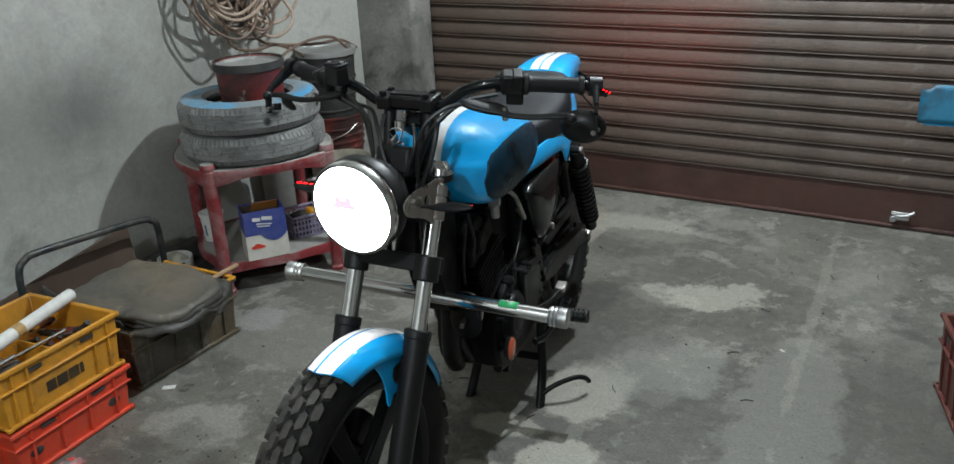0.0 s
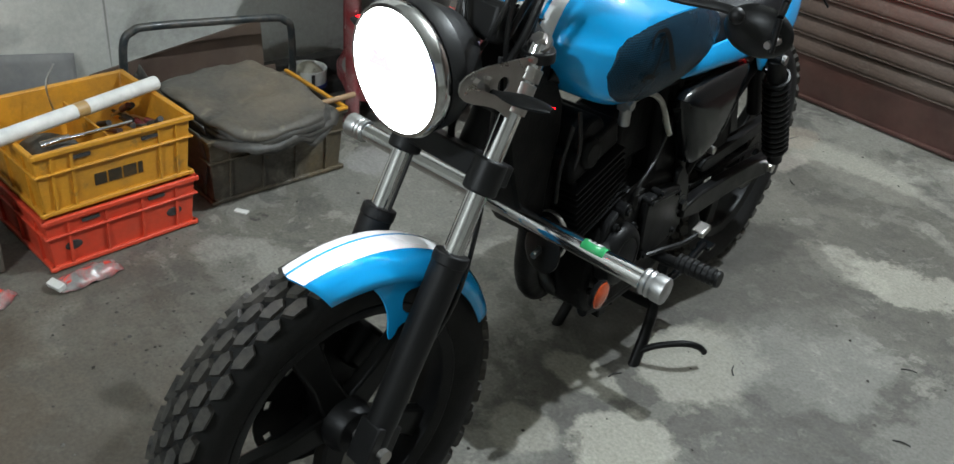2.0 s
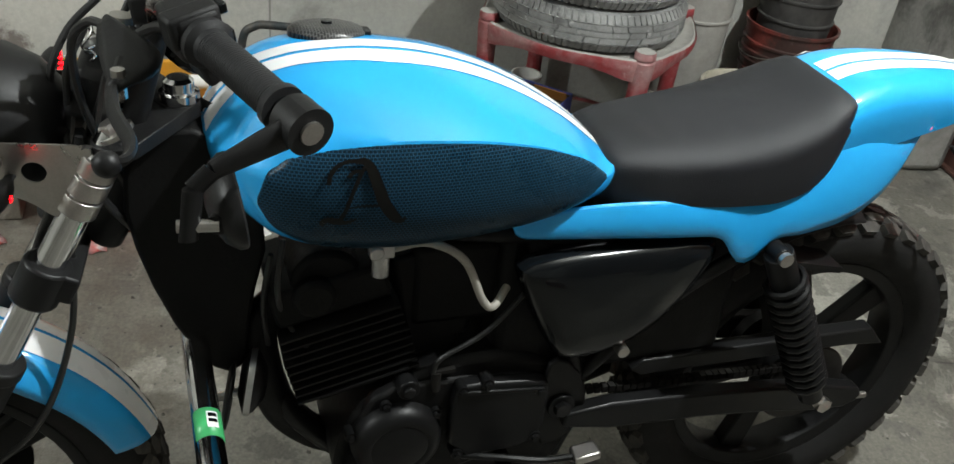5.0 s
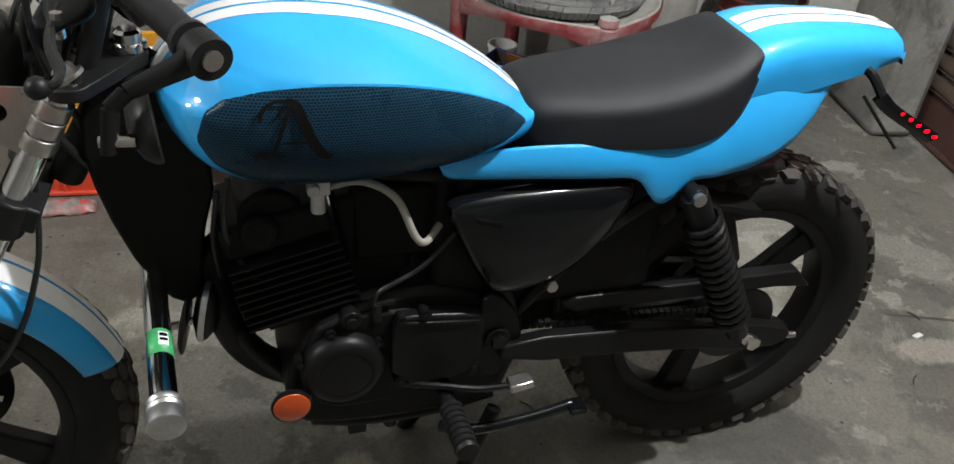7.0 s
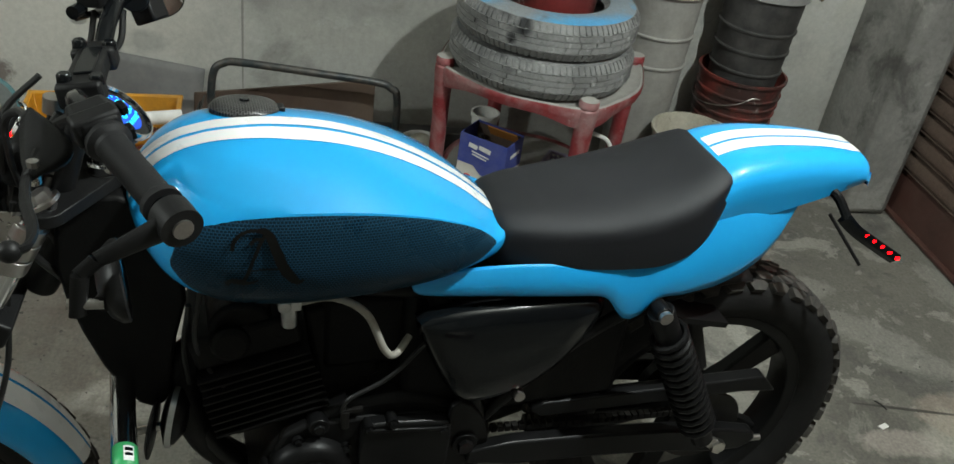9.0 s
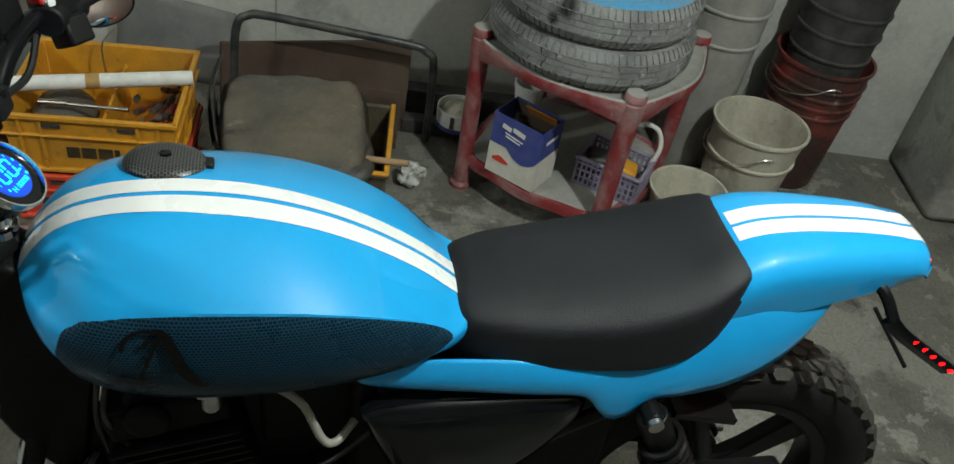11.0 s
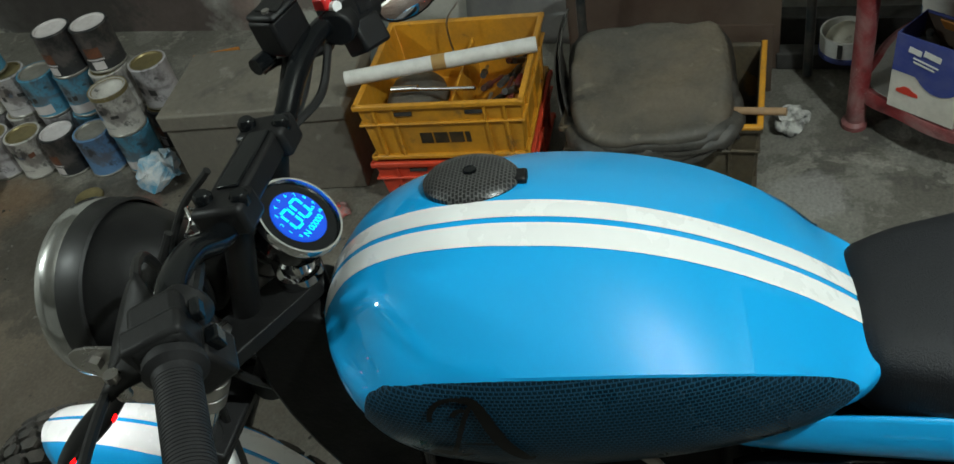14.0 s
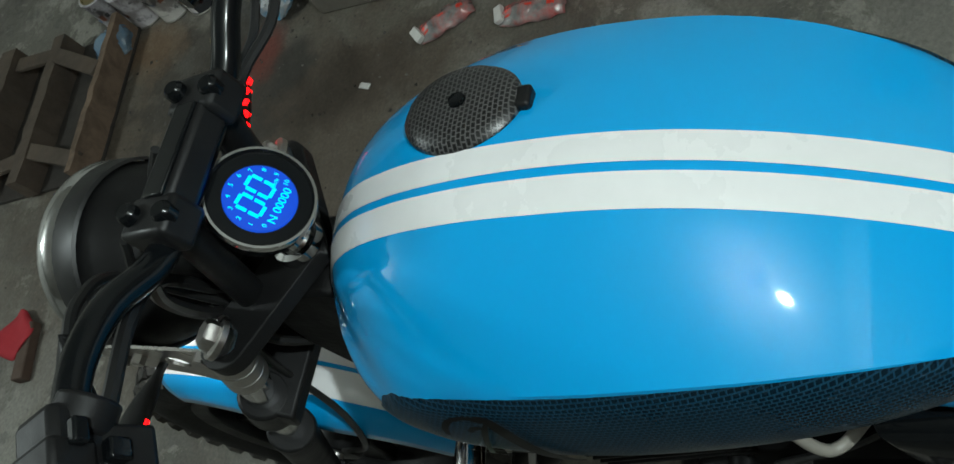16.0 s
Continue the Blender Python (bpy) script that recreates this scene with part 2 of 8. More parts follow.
def stained(m, layers, base, rough, bump=0.4, bump_scale=40, fine=90.0, marks=(), speckle=0.2):
    """Rebuilds a material as a base colour under stains: (colour, scale, from, to, amount, seed, axis limits)."""
    t = m.node_tree
    b = t.nodes["Principled BSDF"]
    where = t.nodes.new("ShaderNodeTexCoord").outputs["Object"]
    col = None
    for colour, scale, lo, hi, amount, seed, limit in layers:
        n = t.nodes.new("ShaderNodeTexNoise")
        n.noise_dimensions = "4D"
        n.inputs["Scale"].default_value, n.inputs["Detail"].default_value, n.inputs["Roughness"].default_value = scale, 9.0, 0.66
        n.inputs["W"].default_value, n.inputs["Distortion"].default_value = seed, 0.5
        t.links.new(where, n.inputs["Vector"])
        r = t.nodes.new("ShaderNodeMapRange")
        for k, v in ((1, lo), (2, hi), (3, 0.0), (4, amount)):
            r.inputs[k].default_value = v
        fac = n.outputs["Fac"]
        if limit:
            axis, a, c, gain = limit
            s = t.nodes.new("ShaderNodeSeparateXYZ")
            t.links.new(where, s.inputs[0])
            g = t.nodes.new("ShaderNodeMapRange")
            for k, v in ((1, a), (2, c), (3, gain), (4, -gain)):
                g.inputs[k].default_value = v
            t.links.new(s.outputs[axis], g.inputs[0])
            add = t.nodes.new("ShaderNodeMath")
            t.links.new(fac, add.inputs[0])
            t.links.new(g.outputs[0], add.inputs[1])
            fac = add.outputs[0]
        t.links.new(fac, r.inputs[0])
        mix = t.nodes.new("ShaderNodeMix")
        mix.data_type = "RGBA"
        t.links.new(r.outputs[0], mix.inputs["Factor"])
        if col is None:
            mix.inputs["A"].default_value = (*base, 1)
        else:
            t.links.new(col, mix.inputs["A"])
        mix.inputs["B"].default_value = (*colour, 1)
        col = mix.outputs["Result"]
    # marks with a place of their own: (centre, half sizes, turn, colour, amount, raggedness)
    for k, (centre, half, turn, colour, amount, ragged, *soft) in enumerate(marks):
        wide = soft[0] if soft else 0.11
        place = t.nodes.new("ShaderNodeMapping")
        place.vector_type = "TEXTURE"
        place.inputs["Location"].default_value, place.inputs["Scale"].default_value = centre, half
        place.inputs["Rotation"].default_value = (0, 0, radians(turn))
        t.links.new(where, place.inputs["Vector"])
        far = t.nodes.new("ShaderNodeVectorMath")
        far.operation = "LENGTH"
        t.links.new(place.outputs[0], far.inputs[0])
        n = t.nodes.new("ShaderNodeTexNoise")
        n.noise_dimensions = "4D"
        n.inputs["Scale"].default_value, n.inputs["Detail"].default_value, n.inputs["Roughness"].default_value = 9.0, 10.0, 0.68
        n.inputs["W"].default_value = 31.0 + k
        t.links.new(where, n.inputs["Vector"])
        edge = t.nodes.new("ShaderNodeMath")
        edge.operation = "MULTIPLY_ADD"
        t.links.new(n.outputs["Fac"], edge.inputs[0])
        edge.inputs[1].default_value = ragged
        t.links.new(far.outputs["Value"], edge.inputs[2])
        r = t.nodes.new("ShaderNodeMapRange")
        for q, v in ((1, 0.95 - wide + 0.5 * ragged), (2, 0.95 + wide + 0.5 * ragged), (3, amount), (4, 0.0)):
            r.inputs[q].default_value = v
        t.links.new(edge.outputs[0], r.inputs[0])
        mix = t.nodes.new("ShaderNodeMix")
        mix.data_type = "RGBA"
        t.links.new(r.outputs[0], mix.inputs["Factor"])
        t.links.new(col, mix.inputs["A"])
        mix.inputs["B"].default_value = (*colour, 1)
        col = mix.outputs["Result"]
    g = t.nodes.new("ShaderNodeTexNoise")
    g.inputs["Scale"].default_value, g.inputs["Detail"].default_value, g.inputs["Roughness"].default_value = fine, 6.0, 0.7
    t.links.new(where, g.inputs["Vector"])
    r = t.nodes.new("ShaderNodeMapRange")
    for k, v in ((1, 0.3), (2, 0.7), (3, 1 - speckle), (4, 1 + speckle)):
        r.inputs[k].default_value = v
    t.links.new(g.outputs["Fac"], r.inputs[0])
    mul = t.nodes.new("ShaderNodeVectorMath")
    mul.operation = "SCALE"
    t.links.new(col, mul.inputs[0])
    t.links.new(r.outputs[0], mul.inputs["Scale"])
    t.links.new(mul.outputs[0], b.inputs["Base Color"])
    h = t.nodes.new("ShaderNodeTexNoise")
    h.inputs["Scale"].default_value, h.inputs["Detail"].default_value = bump_scale, 7.0
    t.links.new(where, h.inputs["Vector"])
    bn = t.nodes.new("ShaderNodeBump")
    bn.inputs["Strength"].default_value, bn.inputs["Distance"].default_value = bump, 0.004
    t.links.new(h.outputs["Fac"], bn.inputs["Height"])
    t.links.new(bn.outputs[0], b.inputs["Normal"])
    rr = t.nodes.new("ShaderNodeMapRange")
    for k, v in ((1, 0.3), (2, 0.7), (3, rough - 0.15), (4, rough + 0.12)):
        rr.inputs[k].default_value = v
    t.links.new(h.outputs["Fac"], rr.inputs[0])
    t.links.new(rr.outputs[0], b.inputs["Roughness"])


PALE, GREY, DARK, DARKEST = (0.34, 0.325, 0.275), (0.22, 0.215, 0.19), (0.075, 0.07, 0.06), (0.035, 0.032, 0.028)
FLOOR_MARKS = [
    # The first two darken the floor beside the machine, the next two beneath it.
    ((0.3, 2.0, 0), (0.45, 0.6, 1), 10, (0.066, 0.061, 0.052), 0.7, 2.2, 0.3), ((-0.3, 2.72, 0), (0.4, 0.32, 1), 30, (0.075, 0.07, 0.06), 0.5, 2.4, 0.3), ((0.62, 0.75, 0), (0.2, 0.26, 1), 20, GREY, 0.5, 1.8),
    ((-0.514, 1.886, 0), (0.28, 0.5, 1), 8, (0.055, 0.05, 0.043), 0.6, 2.4), ((-0.311, 1.984, 0), (0.12, 0.16, 1), 0, DARKEST, 0.6, 3.0),
    ((-0.767, 3.218, 0), (0.3, 0.13, 1), -4, PALE, 0.6, 1.3), ((-1.028, 3.271, 0), (0.09, 0.12, 1), 0, (0.3, 0.25, 0.2), 0.5, 1.6), ((-0.256, 2.684, 0), (0.2, 0.11, 1), 20, PALE, 0.7, 3.4),
    ((-0.432, 2.617, 0), (0.14, 0.08, 1), -20, PALE, 0.6, 3.4), ((-0.412, 1.894, 0), (0.14, 0.2, 1), 0, PALE, 0.65, 1.8), ((-0.319, 1.521, 0), (0.12, 0.12, 1), 0, PALE, 0.8, 2.0),
    ((-0.489, 1.392, 0), (0.08, 0.07, 1), 0, PALE, 0.55, 1.4), ((-0.542, 1.629, 0), (0.1, 0.06, 1), 10, PALE, 0.6, 1.8), ((-0.26, 2.138, 0), (0.2, 0.24, 1), 0, GREY, 0.6, 2.0),
    ((0.146, 2.02, 0), (0.16, 0.5, 1), 4, GREY, 0.5, 1.8), ((0.074, 2.755, 0), (0.02, 0.85, 1), 5, PALE, 0.25, 4.0), ((0.206, 3.068, 0), (0.12, 0.4, 1), 5, GREY, 0.4, 1.6),
    # Darker floor round the rear wheel and towards the shutter.
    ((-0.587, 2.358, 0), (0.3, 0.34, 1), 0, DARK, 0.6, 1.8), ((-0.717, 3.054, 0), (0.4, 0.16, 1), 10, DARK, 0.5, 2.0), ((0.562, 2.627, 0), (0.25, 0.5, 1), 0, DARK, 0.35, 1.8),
    ((-1.346, 1.21, 0), (0.16, 0.12, 1), 10, (0.28, 0.27, 0.24), 0.7, 2.0), ((-1.153, 0.75, 0), (0.2, 0.14, 1), 0, (0.27, 0.26, 0.22), 0.6, 2.0), ((-1.482, 1.749, 0), (0.3, 0.2, 1), 0, GREY, 0.5, 1.8),
    ((-1.669, 1.814, 0), (0.1, 0.09, 1), 0, (0.3, 0.29, 0.28), 0.6, 2.2), ((-1.05, 0.16, 0), (0.6, 0.95, 1), 0, (0.082, 0.062, 0.044), 0.78, 1.8, 0.3), ((-1.32, 0.33, 0), (0.12, 0.3, 1), 20, (0.05, 0.036, 0.026), 0.7, 2.6, 0.3), ((-1.0, -0.1, 0), (0.3, 0.14, 1), -15, (0.13, 0.105, 0.078), 0.6, 2.6, 0.3), ((-1.336, -0.087, 0), (0.3, 0.3, 1), 0, DARKEST, 0.6, 3.0), ((-1.437, 0.022, 0), (0.1, 0.075, 1), 0, (0.2, 0.04, 0.028), 0.6, 1.6, 0.35), ((-1.4, 0.163, 0), (0.09, 0.06, 1), 0, DARKEST, 0.7, 1.8, 0.3), ((-1.49, -0.439, 0), (0.1, 0.12, 1), 0, (0.17, 0.1, 0.05), 0.6, 2.0, 0.4),
    ((-1.05, 3.142, 0), (0.16, 0.006, 1), 82, DARKEST, 0.85, 0.25), ((-0.925, 3.062, 0), (0.05, 0.12, 1), 0, (0.36, 0.32, 0.28), 0.5, 2.0), ((-0.669, 2.466, 0), (0.1, 0.2, 1), 0, DARKEST, 0.5, 2.6),
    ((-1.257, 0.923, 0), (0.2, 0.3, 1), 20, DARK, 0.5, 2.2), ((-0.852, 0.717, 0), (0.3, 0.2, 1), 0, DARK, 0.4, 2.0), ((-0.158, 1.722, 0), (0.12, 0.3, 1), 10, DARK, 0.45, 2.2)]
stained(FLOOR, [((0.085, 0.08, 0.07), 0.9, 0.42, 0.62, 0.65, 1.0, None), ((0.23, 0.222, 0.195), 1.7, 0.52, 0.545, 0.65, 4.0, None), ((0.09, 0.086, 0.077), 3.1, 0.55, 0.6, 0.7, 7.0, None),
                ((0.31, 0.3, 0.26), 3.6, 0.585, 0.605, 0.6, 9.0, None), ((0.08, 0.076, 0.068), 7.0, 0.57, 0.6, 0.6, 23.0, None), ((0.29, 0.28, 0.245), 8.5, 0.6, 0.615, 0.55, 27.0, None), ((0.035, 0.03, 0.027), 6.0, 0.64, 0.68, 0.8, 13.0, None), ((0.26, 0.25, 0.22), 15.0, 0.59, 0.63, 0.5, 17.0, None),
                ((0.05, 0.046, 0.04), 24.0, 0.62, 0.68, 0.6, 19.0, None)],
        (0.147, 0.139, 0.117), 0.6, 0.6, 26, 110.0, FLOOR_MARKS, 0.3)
SOOT = (0.03, 0.027, 0.025)
WALL_MARKS = [
    # First mark: pale colour that stands in for light the lamps don't bring.
    ((WALL_X, 0.561, 0.5), (1, 0.6, 0.5), 0, (0.56, 0.545, 0.49), 0.85, 1.2, 0.4), ((WALL_X, 0.356, 0.62), (1, 0.012, 0.02), 0, SOOT, 0.8, 1.2), ((WALL_X, 0.224, 0.55), (1, 0.02, 0.045), 0, SOOT, 0.6, 2.0), ((WALL_X, 0.633, 0.45), (1, 0.012, 0.014), 0, SOOT, 0.7, 1.6),
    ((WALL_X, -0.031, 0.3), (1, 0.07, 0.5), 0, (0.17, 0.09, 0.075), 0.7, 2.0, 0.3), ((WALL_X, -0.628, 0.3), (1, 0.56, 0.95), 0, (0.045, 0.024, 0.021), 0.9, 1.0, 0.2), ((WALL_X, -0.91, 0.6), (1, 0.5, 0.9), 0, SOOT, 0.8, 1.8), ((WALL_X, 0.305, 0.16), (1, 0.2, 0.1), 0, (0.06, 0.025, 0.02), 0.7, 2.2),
    ((WALL_X, 0.203, 0.42), (1, 0.07, 0.25), 0, (0.14, 0.085, 0.075), 0.6, 3.0), ((WALL_X, 0.766, 0.36), (1, 0.03, 0.02), 0, SOOT, 0.5, 2.0), ((WALL_X, 0.973, 0.3), (1, 0.06, 0.04), 0, (0.2, 0.195, 0.185), 0.4, 2.0, 0.3),
    # Broad soft patches, darker beside the tyres, behind the table and the hoses.
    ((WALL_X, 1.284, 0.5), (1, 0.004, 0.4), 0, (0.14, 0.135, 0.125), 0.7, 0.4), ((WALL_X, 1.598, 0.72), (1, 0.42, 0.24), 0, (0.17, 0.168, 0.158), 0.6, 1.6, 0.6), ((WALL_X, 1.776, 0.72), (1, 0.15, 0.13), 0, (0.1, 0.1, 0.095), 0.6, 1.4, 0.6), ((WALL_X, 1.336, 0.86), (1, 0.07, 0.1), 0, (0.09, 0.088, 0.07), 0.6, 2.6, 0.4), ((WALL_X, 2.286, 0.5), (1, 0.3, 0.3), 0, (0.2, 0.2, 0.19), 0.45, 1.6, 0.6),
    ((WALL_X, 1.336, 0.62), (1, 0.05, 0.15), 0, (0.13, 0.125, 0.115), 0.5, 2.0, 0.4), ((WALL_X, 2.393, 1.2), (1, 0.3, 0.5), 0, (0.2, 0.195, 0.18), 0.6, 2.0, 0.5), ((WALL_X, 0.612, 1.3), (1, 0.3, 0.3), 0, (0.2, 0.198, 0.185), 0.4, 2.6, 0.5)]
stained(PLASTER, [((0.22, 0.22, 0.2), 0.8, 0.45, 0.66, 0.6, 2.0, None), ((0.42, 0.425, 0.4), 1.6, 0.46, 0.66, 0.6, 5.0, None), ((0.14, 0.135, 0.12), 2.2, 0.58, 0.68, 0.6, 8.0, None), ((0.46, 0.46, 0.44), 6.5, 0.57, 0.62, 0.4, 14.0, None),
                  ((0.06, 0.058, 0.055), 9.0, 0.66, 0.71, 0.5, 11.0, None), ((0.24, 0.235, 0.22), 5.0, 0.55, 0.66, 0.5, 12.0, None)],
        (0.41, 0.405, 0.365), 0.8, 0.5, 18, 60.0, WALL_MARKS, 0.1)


def structure(name, bm, mat, label, **options):
    return tagged(finish(name, bm, mat, **options), label, "room", "", "structure")


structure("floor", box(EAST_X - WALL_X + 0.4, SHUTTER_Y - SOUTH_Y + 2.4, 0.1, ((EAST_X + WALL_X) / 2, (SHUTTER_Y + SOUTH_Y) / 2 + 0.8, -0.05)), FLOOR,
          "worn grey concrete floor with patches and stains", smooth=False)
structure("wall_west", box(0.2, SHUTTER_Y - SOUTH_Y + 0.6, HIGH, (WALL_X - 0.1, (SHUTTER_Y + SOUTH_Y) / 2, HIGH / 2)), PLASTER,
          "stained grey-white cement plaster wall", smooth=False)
# Unseen wall, set far east so that it bounces less light back.
structure("wall_east", box(0.2, SHUTTER_Y - SOUTH_Y + 0.6, HIGH, (EAST_X + 0.1, (SHUTTER_Y + SOUTH_Y) / 2, HIGH / 2)), PLASTER,
          "plain grey-white plaster wall, out of view", smooth=False)
structure("wall_south", box(EAST_X - WALL_X, 0.2, HIGH, ((EAST_X + WALL_X) / 2, SOUTH_Y - 0.1, HIGH / 2)), PLASTER, "plain grey plaster wall", smooth=False)
structure("ceiling", box(EAST_X - WALL_X + 0.4, SHUTTER_Y - SOUTH_Y + 0.6, 0.15, ((EAST_X + WALL_X) / 2, (SHUTTER_Y + SOUTH_Y) / 2, HIGH + 0.075)), PLASTER,
          "grey cement ceiling", smooth=False)
PILLAR_PLASTER = material("grimy_pillar_cement", (0.2, 0.195, 0.18), 0.8)
stained(PILLAR_PLASTER, [((0.13, 0.125, 0.114), 2.4, 0.42, 0.6, 0.8, 2.0, None), ((0.3, 0.29, 0.265), 3.0, 0.52, 0.62, 0.7, 5.0, None), ((0.045, 0.042, 0.038), 5.0, 0.56, 0.66, 0.7, 8.0, None), ((0.36, 0.35, 0.32), 14.0, 0.62, 0.68, 0.5, 14.0, None)],
        (0.22, 0.214, 0.197), 0.8, 0.6, 18, 60.0, (), 0.15)
SHUT_X0, SHUT_X1, SHUT_TOP, PILLAR_X = -2.32, 2.7, 2.45, -2.056
structure("wall_north", box(EAST_X - WALL_X, 0.2, HIGH - SHUT_TOP, ((EAST_X + WALL_X) / 2, SHUTTER_Y + 0.16, (HIGH + SHUT_TOP) / 2)), PLASTER,
          "plaster lintel above the shutter", smooth=False)
structure("pillar", box(PILLAR_X - WALL_X + 0.02, 0.17, SHUT_TOP, ((PILLAR_X + WALL_X) / 2 - 0.01, SHUTTER_Y - 0.122, SHUT_TOP / 2)), PILLAR_PLASTER,
          "stained cement pillar beside the shutter", bevel=0.03)
structure("pillar_east", box(EAST_X - SHUT_X1, 0.3, SHUT_TOP, ((EAST_X + SHUT_X1) / 2, SHUTTER_Y + 0.11, SHUT_TOP / 2)), PLASTER,
          "cement pillar at the far end of the shutter", bevel=0.015)

# ---- the motorcycle ----
# Local axes of the machine: x to its own left, y to the rear, z up, from the floor below the steering stem.
bike = thing("motorcycle", -0.541, 1.302, 0, 10.8, "custom sky-blue motorcycle with white twin stripes on its centre stand", "motorcycle")
STEER = pose(0, 0, 0, 0, 0, -6)


def stance(p):
    """How the machine stands: it leans a little to its right, and its frame is drawn out to the rear."""
    x, y, z = p
    h = z - 0.7
    return Vector((x + 0.002 + 0.018 * x - 0.01 * y - 0.034 * h, y + 0.004 + 0.066 * y + 0.021 * y * abs(y) - 0.01 * h, z - 0.001 + 0.043 * h + 0.011 * y * abs(y) + 0.02 * y * h))


SHAPE = stance
TO_X = pose(0, 0, 0, 0, 90, 0)


def cells(name, colour, dark, cell, axes, rough=0.35, metal=0.0, shine=0.5):
    """A surface covered in staggered small hollows."""
    m = material(name, colour, rough, metal, shine=shine)
    t = m.node_tree
    b = t.nodes["Principled BSDF"]
    where = t.nodes.new("ShaderNodeTexCoord").outputs["Object"]
    split, join = t.nodes.new("ShaderNodeSeparateXYZ"), t.nodes.new("ShaderNodeCombineXYZ")
    t.links.new(where, split.inputs[0])
    for k, axis in enumerate(axes):
        t.links.new(split.outputs[axis], join.inputs[k])
    brick = t.nodes.new("ShaderNodeTexBrick")
    brick.offset = 0.5
    for key, v in (("Scale", 1.0), ("Mortar Size", cell * 0.13), ("Mortar Smooth", 0.3), ("Brick Width", cell), ("Row Height", cell * 0.8)):
        brick.inputs[key].default_value = v
    brick.inputs["Color1"].default_value = brick.inputs["Color2"].default_value = (*dark, 1)
    brick.inputs["Mortar"].default_value = (*colour, 1)
    t.links.new(join.outputs[0], brick.inputs["Vector"])
    t.links.new(brick.outputs["Color"], b.inputs["Base Color"])
    bump = t.nodes.new("ShaderNodeBump")
    bump.inputs["Strength"].default_value, bump.inputs["Distance"].default_value = 0.5, 0.001
    t.links.new(brick.outputs["Fac"], bump.inputs["Height"])
    t.links.new(bump.outputs[0], b.inputs["Normal"])
    return m


PAD = cells("honeycomb_film", (0.011, 0.05, 0.09), (0.004, 0.014, 0.024), 0.0048, (1, 2), 0.3, shine=0.12)
CAP_MESH = cells("honeycomb_cap", (0.085, 0.084, 0.082), (0.005, 0.005, 0.005), 0.0047, (0, 1), 0.4)
ORANGE = material("orange_lens", (0.52, 0.065, 0.008), 0.25, coat=0.4)
GREEN = material("green_label", (0.04, 0.38, 0.13), 0.4)
HOSE_CLEAR = material("cloudy_fuel_hose", (0.34, 0.32, 0.28), 0.3, amount=0.4)
RED_LED = material("red_led", (0.5, 0.0, 0.01), 0.3, emit=(1, 0.002, 0.004), strength=7)
TAIL_RED = material("tail_lamp_red", (0.5, 0.0, 0.01), 0.3, emit=(1, 0.02, 0.015), strength=8)
LED_WHITE = material("headlight_glass", (0.9, 0.9, 0.9), 0.1, emit=(0.93, 0.96, 1.0), strength=26)
RED_MARK = material("red_headlight_mark", (0.5, 0.05, 0.06), 0.3, emit=(1, 0.35, 0.4), strength=1.6)
MIRROR = material("mirror_glass", (0.9, 0.9, 0.9), 0.02, 1.0, amount=0.0, grain=0.0, rough_var=0)
RED_PLASTIC = material("red_switch", (0.6, 0.02, 0.02), 0.35)
BLUE_PLASTIC = material("blue_switch", (0.02, 0.08, 0.5), 0.35)
DISPLAY = material("blue_display", (0.01, 0.03, 0.3), 0.2, emit=(0.0, 0.11, 0.95), strength=0.6)
DIGITS = material("cyan_digits", (0.0, 0.4, 0.6), 0.3, emit=(0.01, 0.8, 1.0), strength=1.4)

XC, XT = 0.0128, 0.0005  # the planes of the stripes and of the tank
# The tank: half width, crown, widest level and keel along y.
TY = (0.02, 0.03, 0.047, 0.073, 0.11, 0.16, 0.22, 0.29, 0.36, 0.42, 0.47, 0.50, 0.516)
TW = curve(TY, (0.032, 0.069, 0.104, 0.129, 0.145, 0.1535, 0.1575, 0.1555, 0.1475, 0.1335, 0.1145, 0.0965, 0.0755))
TT = curve(TY, (0.86, 0.8785, 0.8985, 0.918, 0.9315, 0.9385, 0.9385, 0.9275, 0.9035, 0.872, 0.838, 0.812, 0.795))
TM = curve(TY, (0.855, 0.85, 0.845, 0.838, 0.83, 0.822, 0.816, 0.812, 0.808, 0.803, 0.798, 0.793, 0.788))
TB = curve(TY, (0.838, 0.81, 0.785, 0.76, 0.742, 0.733, 0.73, 0.732, 0.736, 0.742, 0.75, 0.758, 0.768))


def axis_at(y):
    """The tank's middle plane, which stands a little askew."""
    return XT + 0.02 * (y - 0.3)


def right_skin(x, y, z):
    """The right flank stands a little fuller than the left one."""
    return axis_at(y) - x, y, z + 0.002 * min(1.0, (x / 0.14) ** 2) * min(max((z - 0.8) / 0.06, 0), 1) * min(max((y - 0.05) / 0.1, 0), 1)


PAD_TOP = curve((0.066, 0.074, 0.088, 0.124, 0.178, 0.26, 0.333, 0.411, 0.461, 0.487), (0.815, 0.842, 0.859, 0.876, 0.885, 0.884, 0.874, 0.85, 0.823, 0.8))
PAD_LOW = curve((0.066, 0.077, 0.102, 0.143, 0.215, 0.291, 0.37, 0.434, 0.47, 0.487), (0.81, 0.785, 0.76, 0.744, 0.735, 0.737, 0.745, 0.76, 0.78, 0.798))


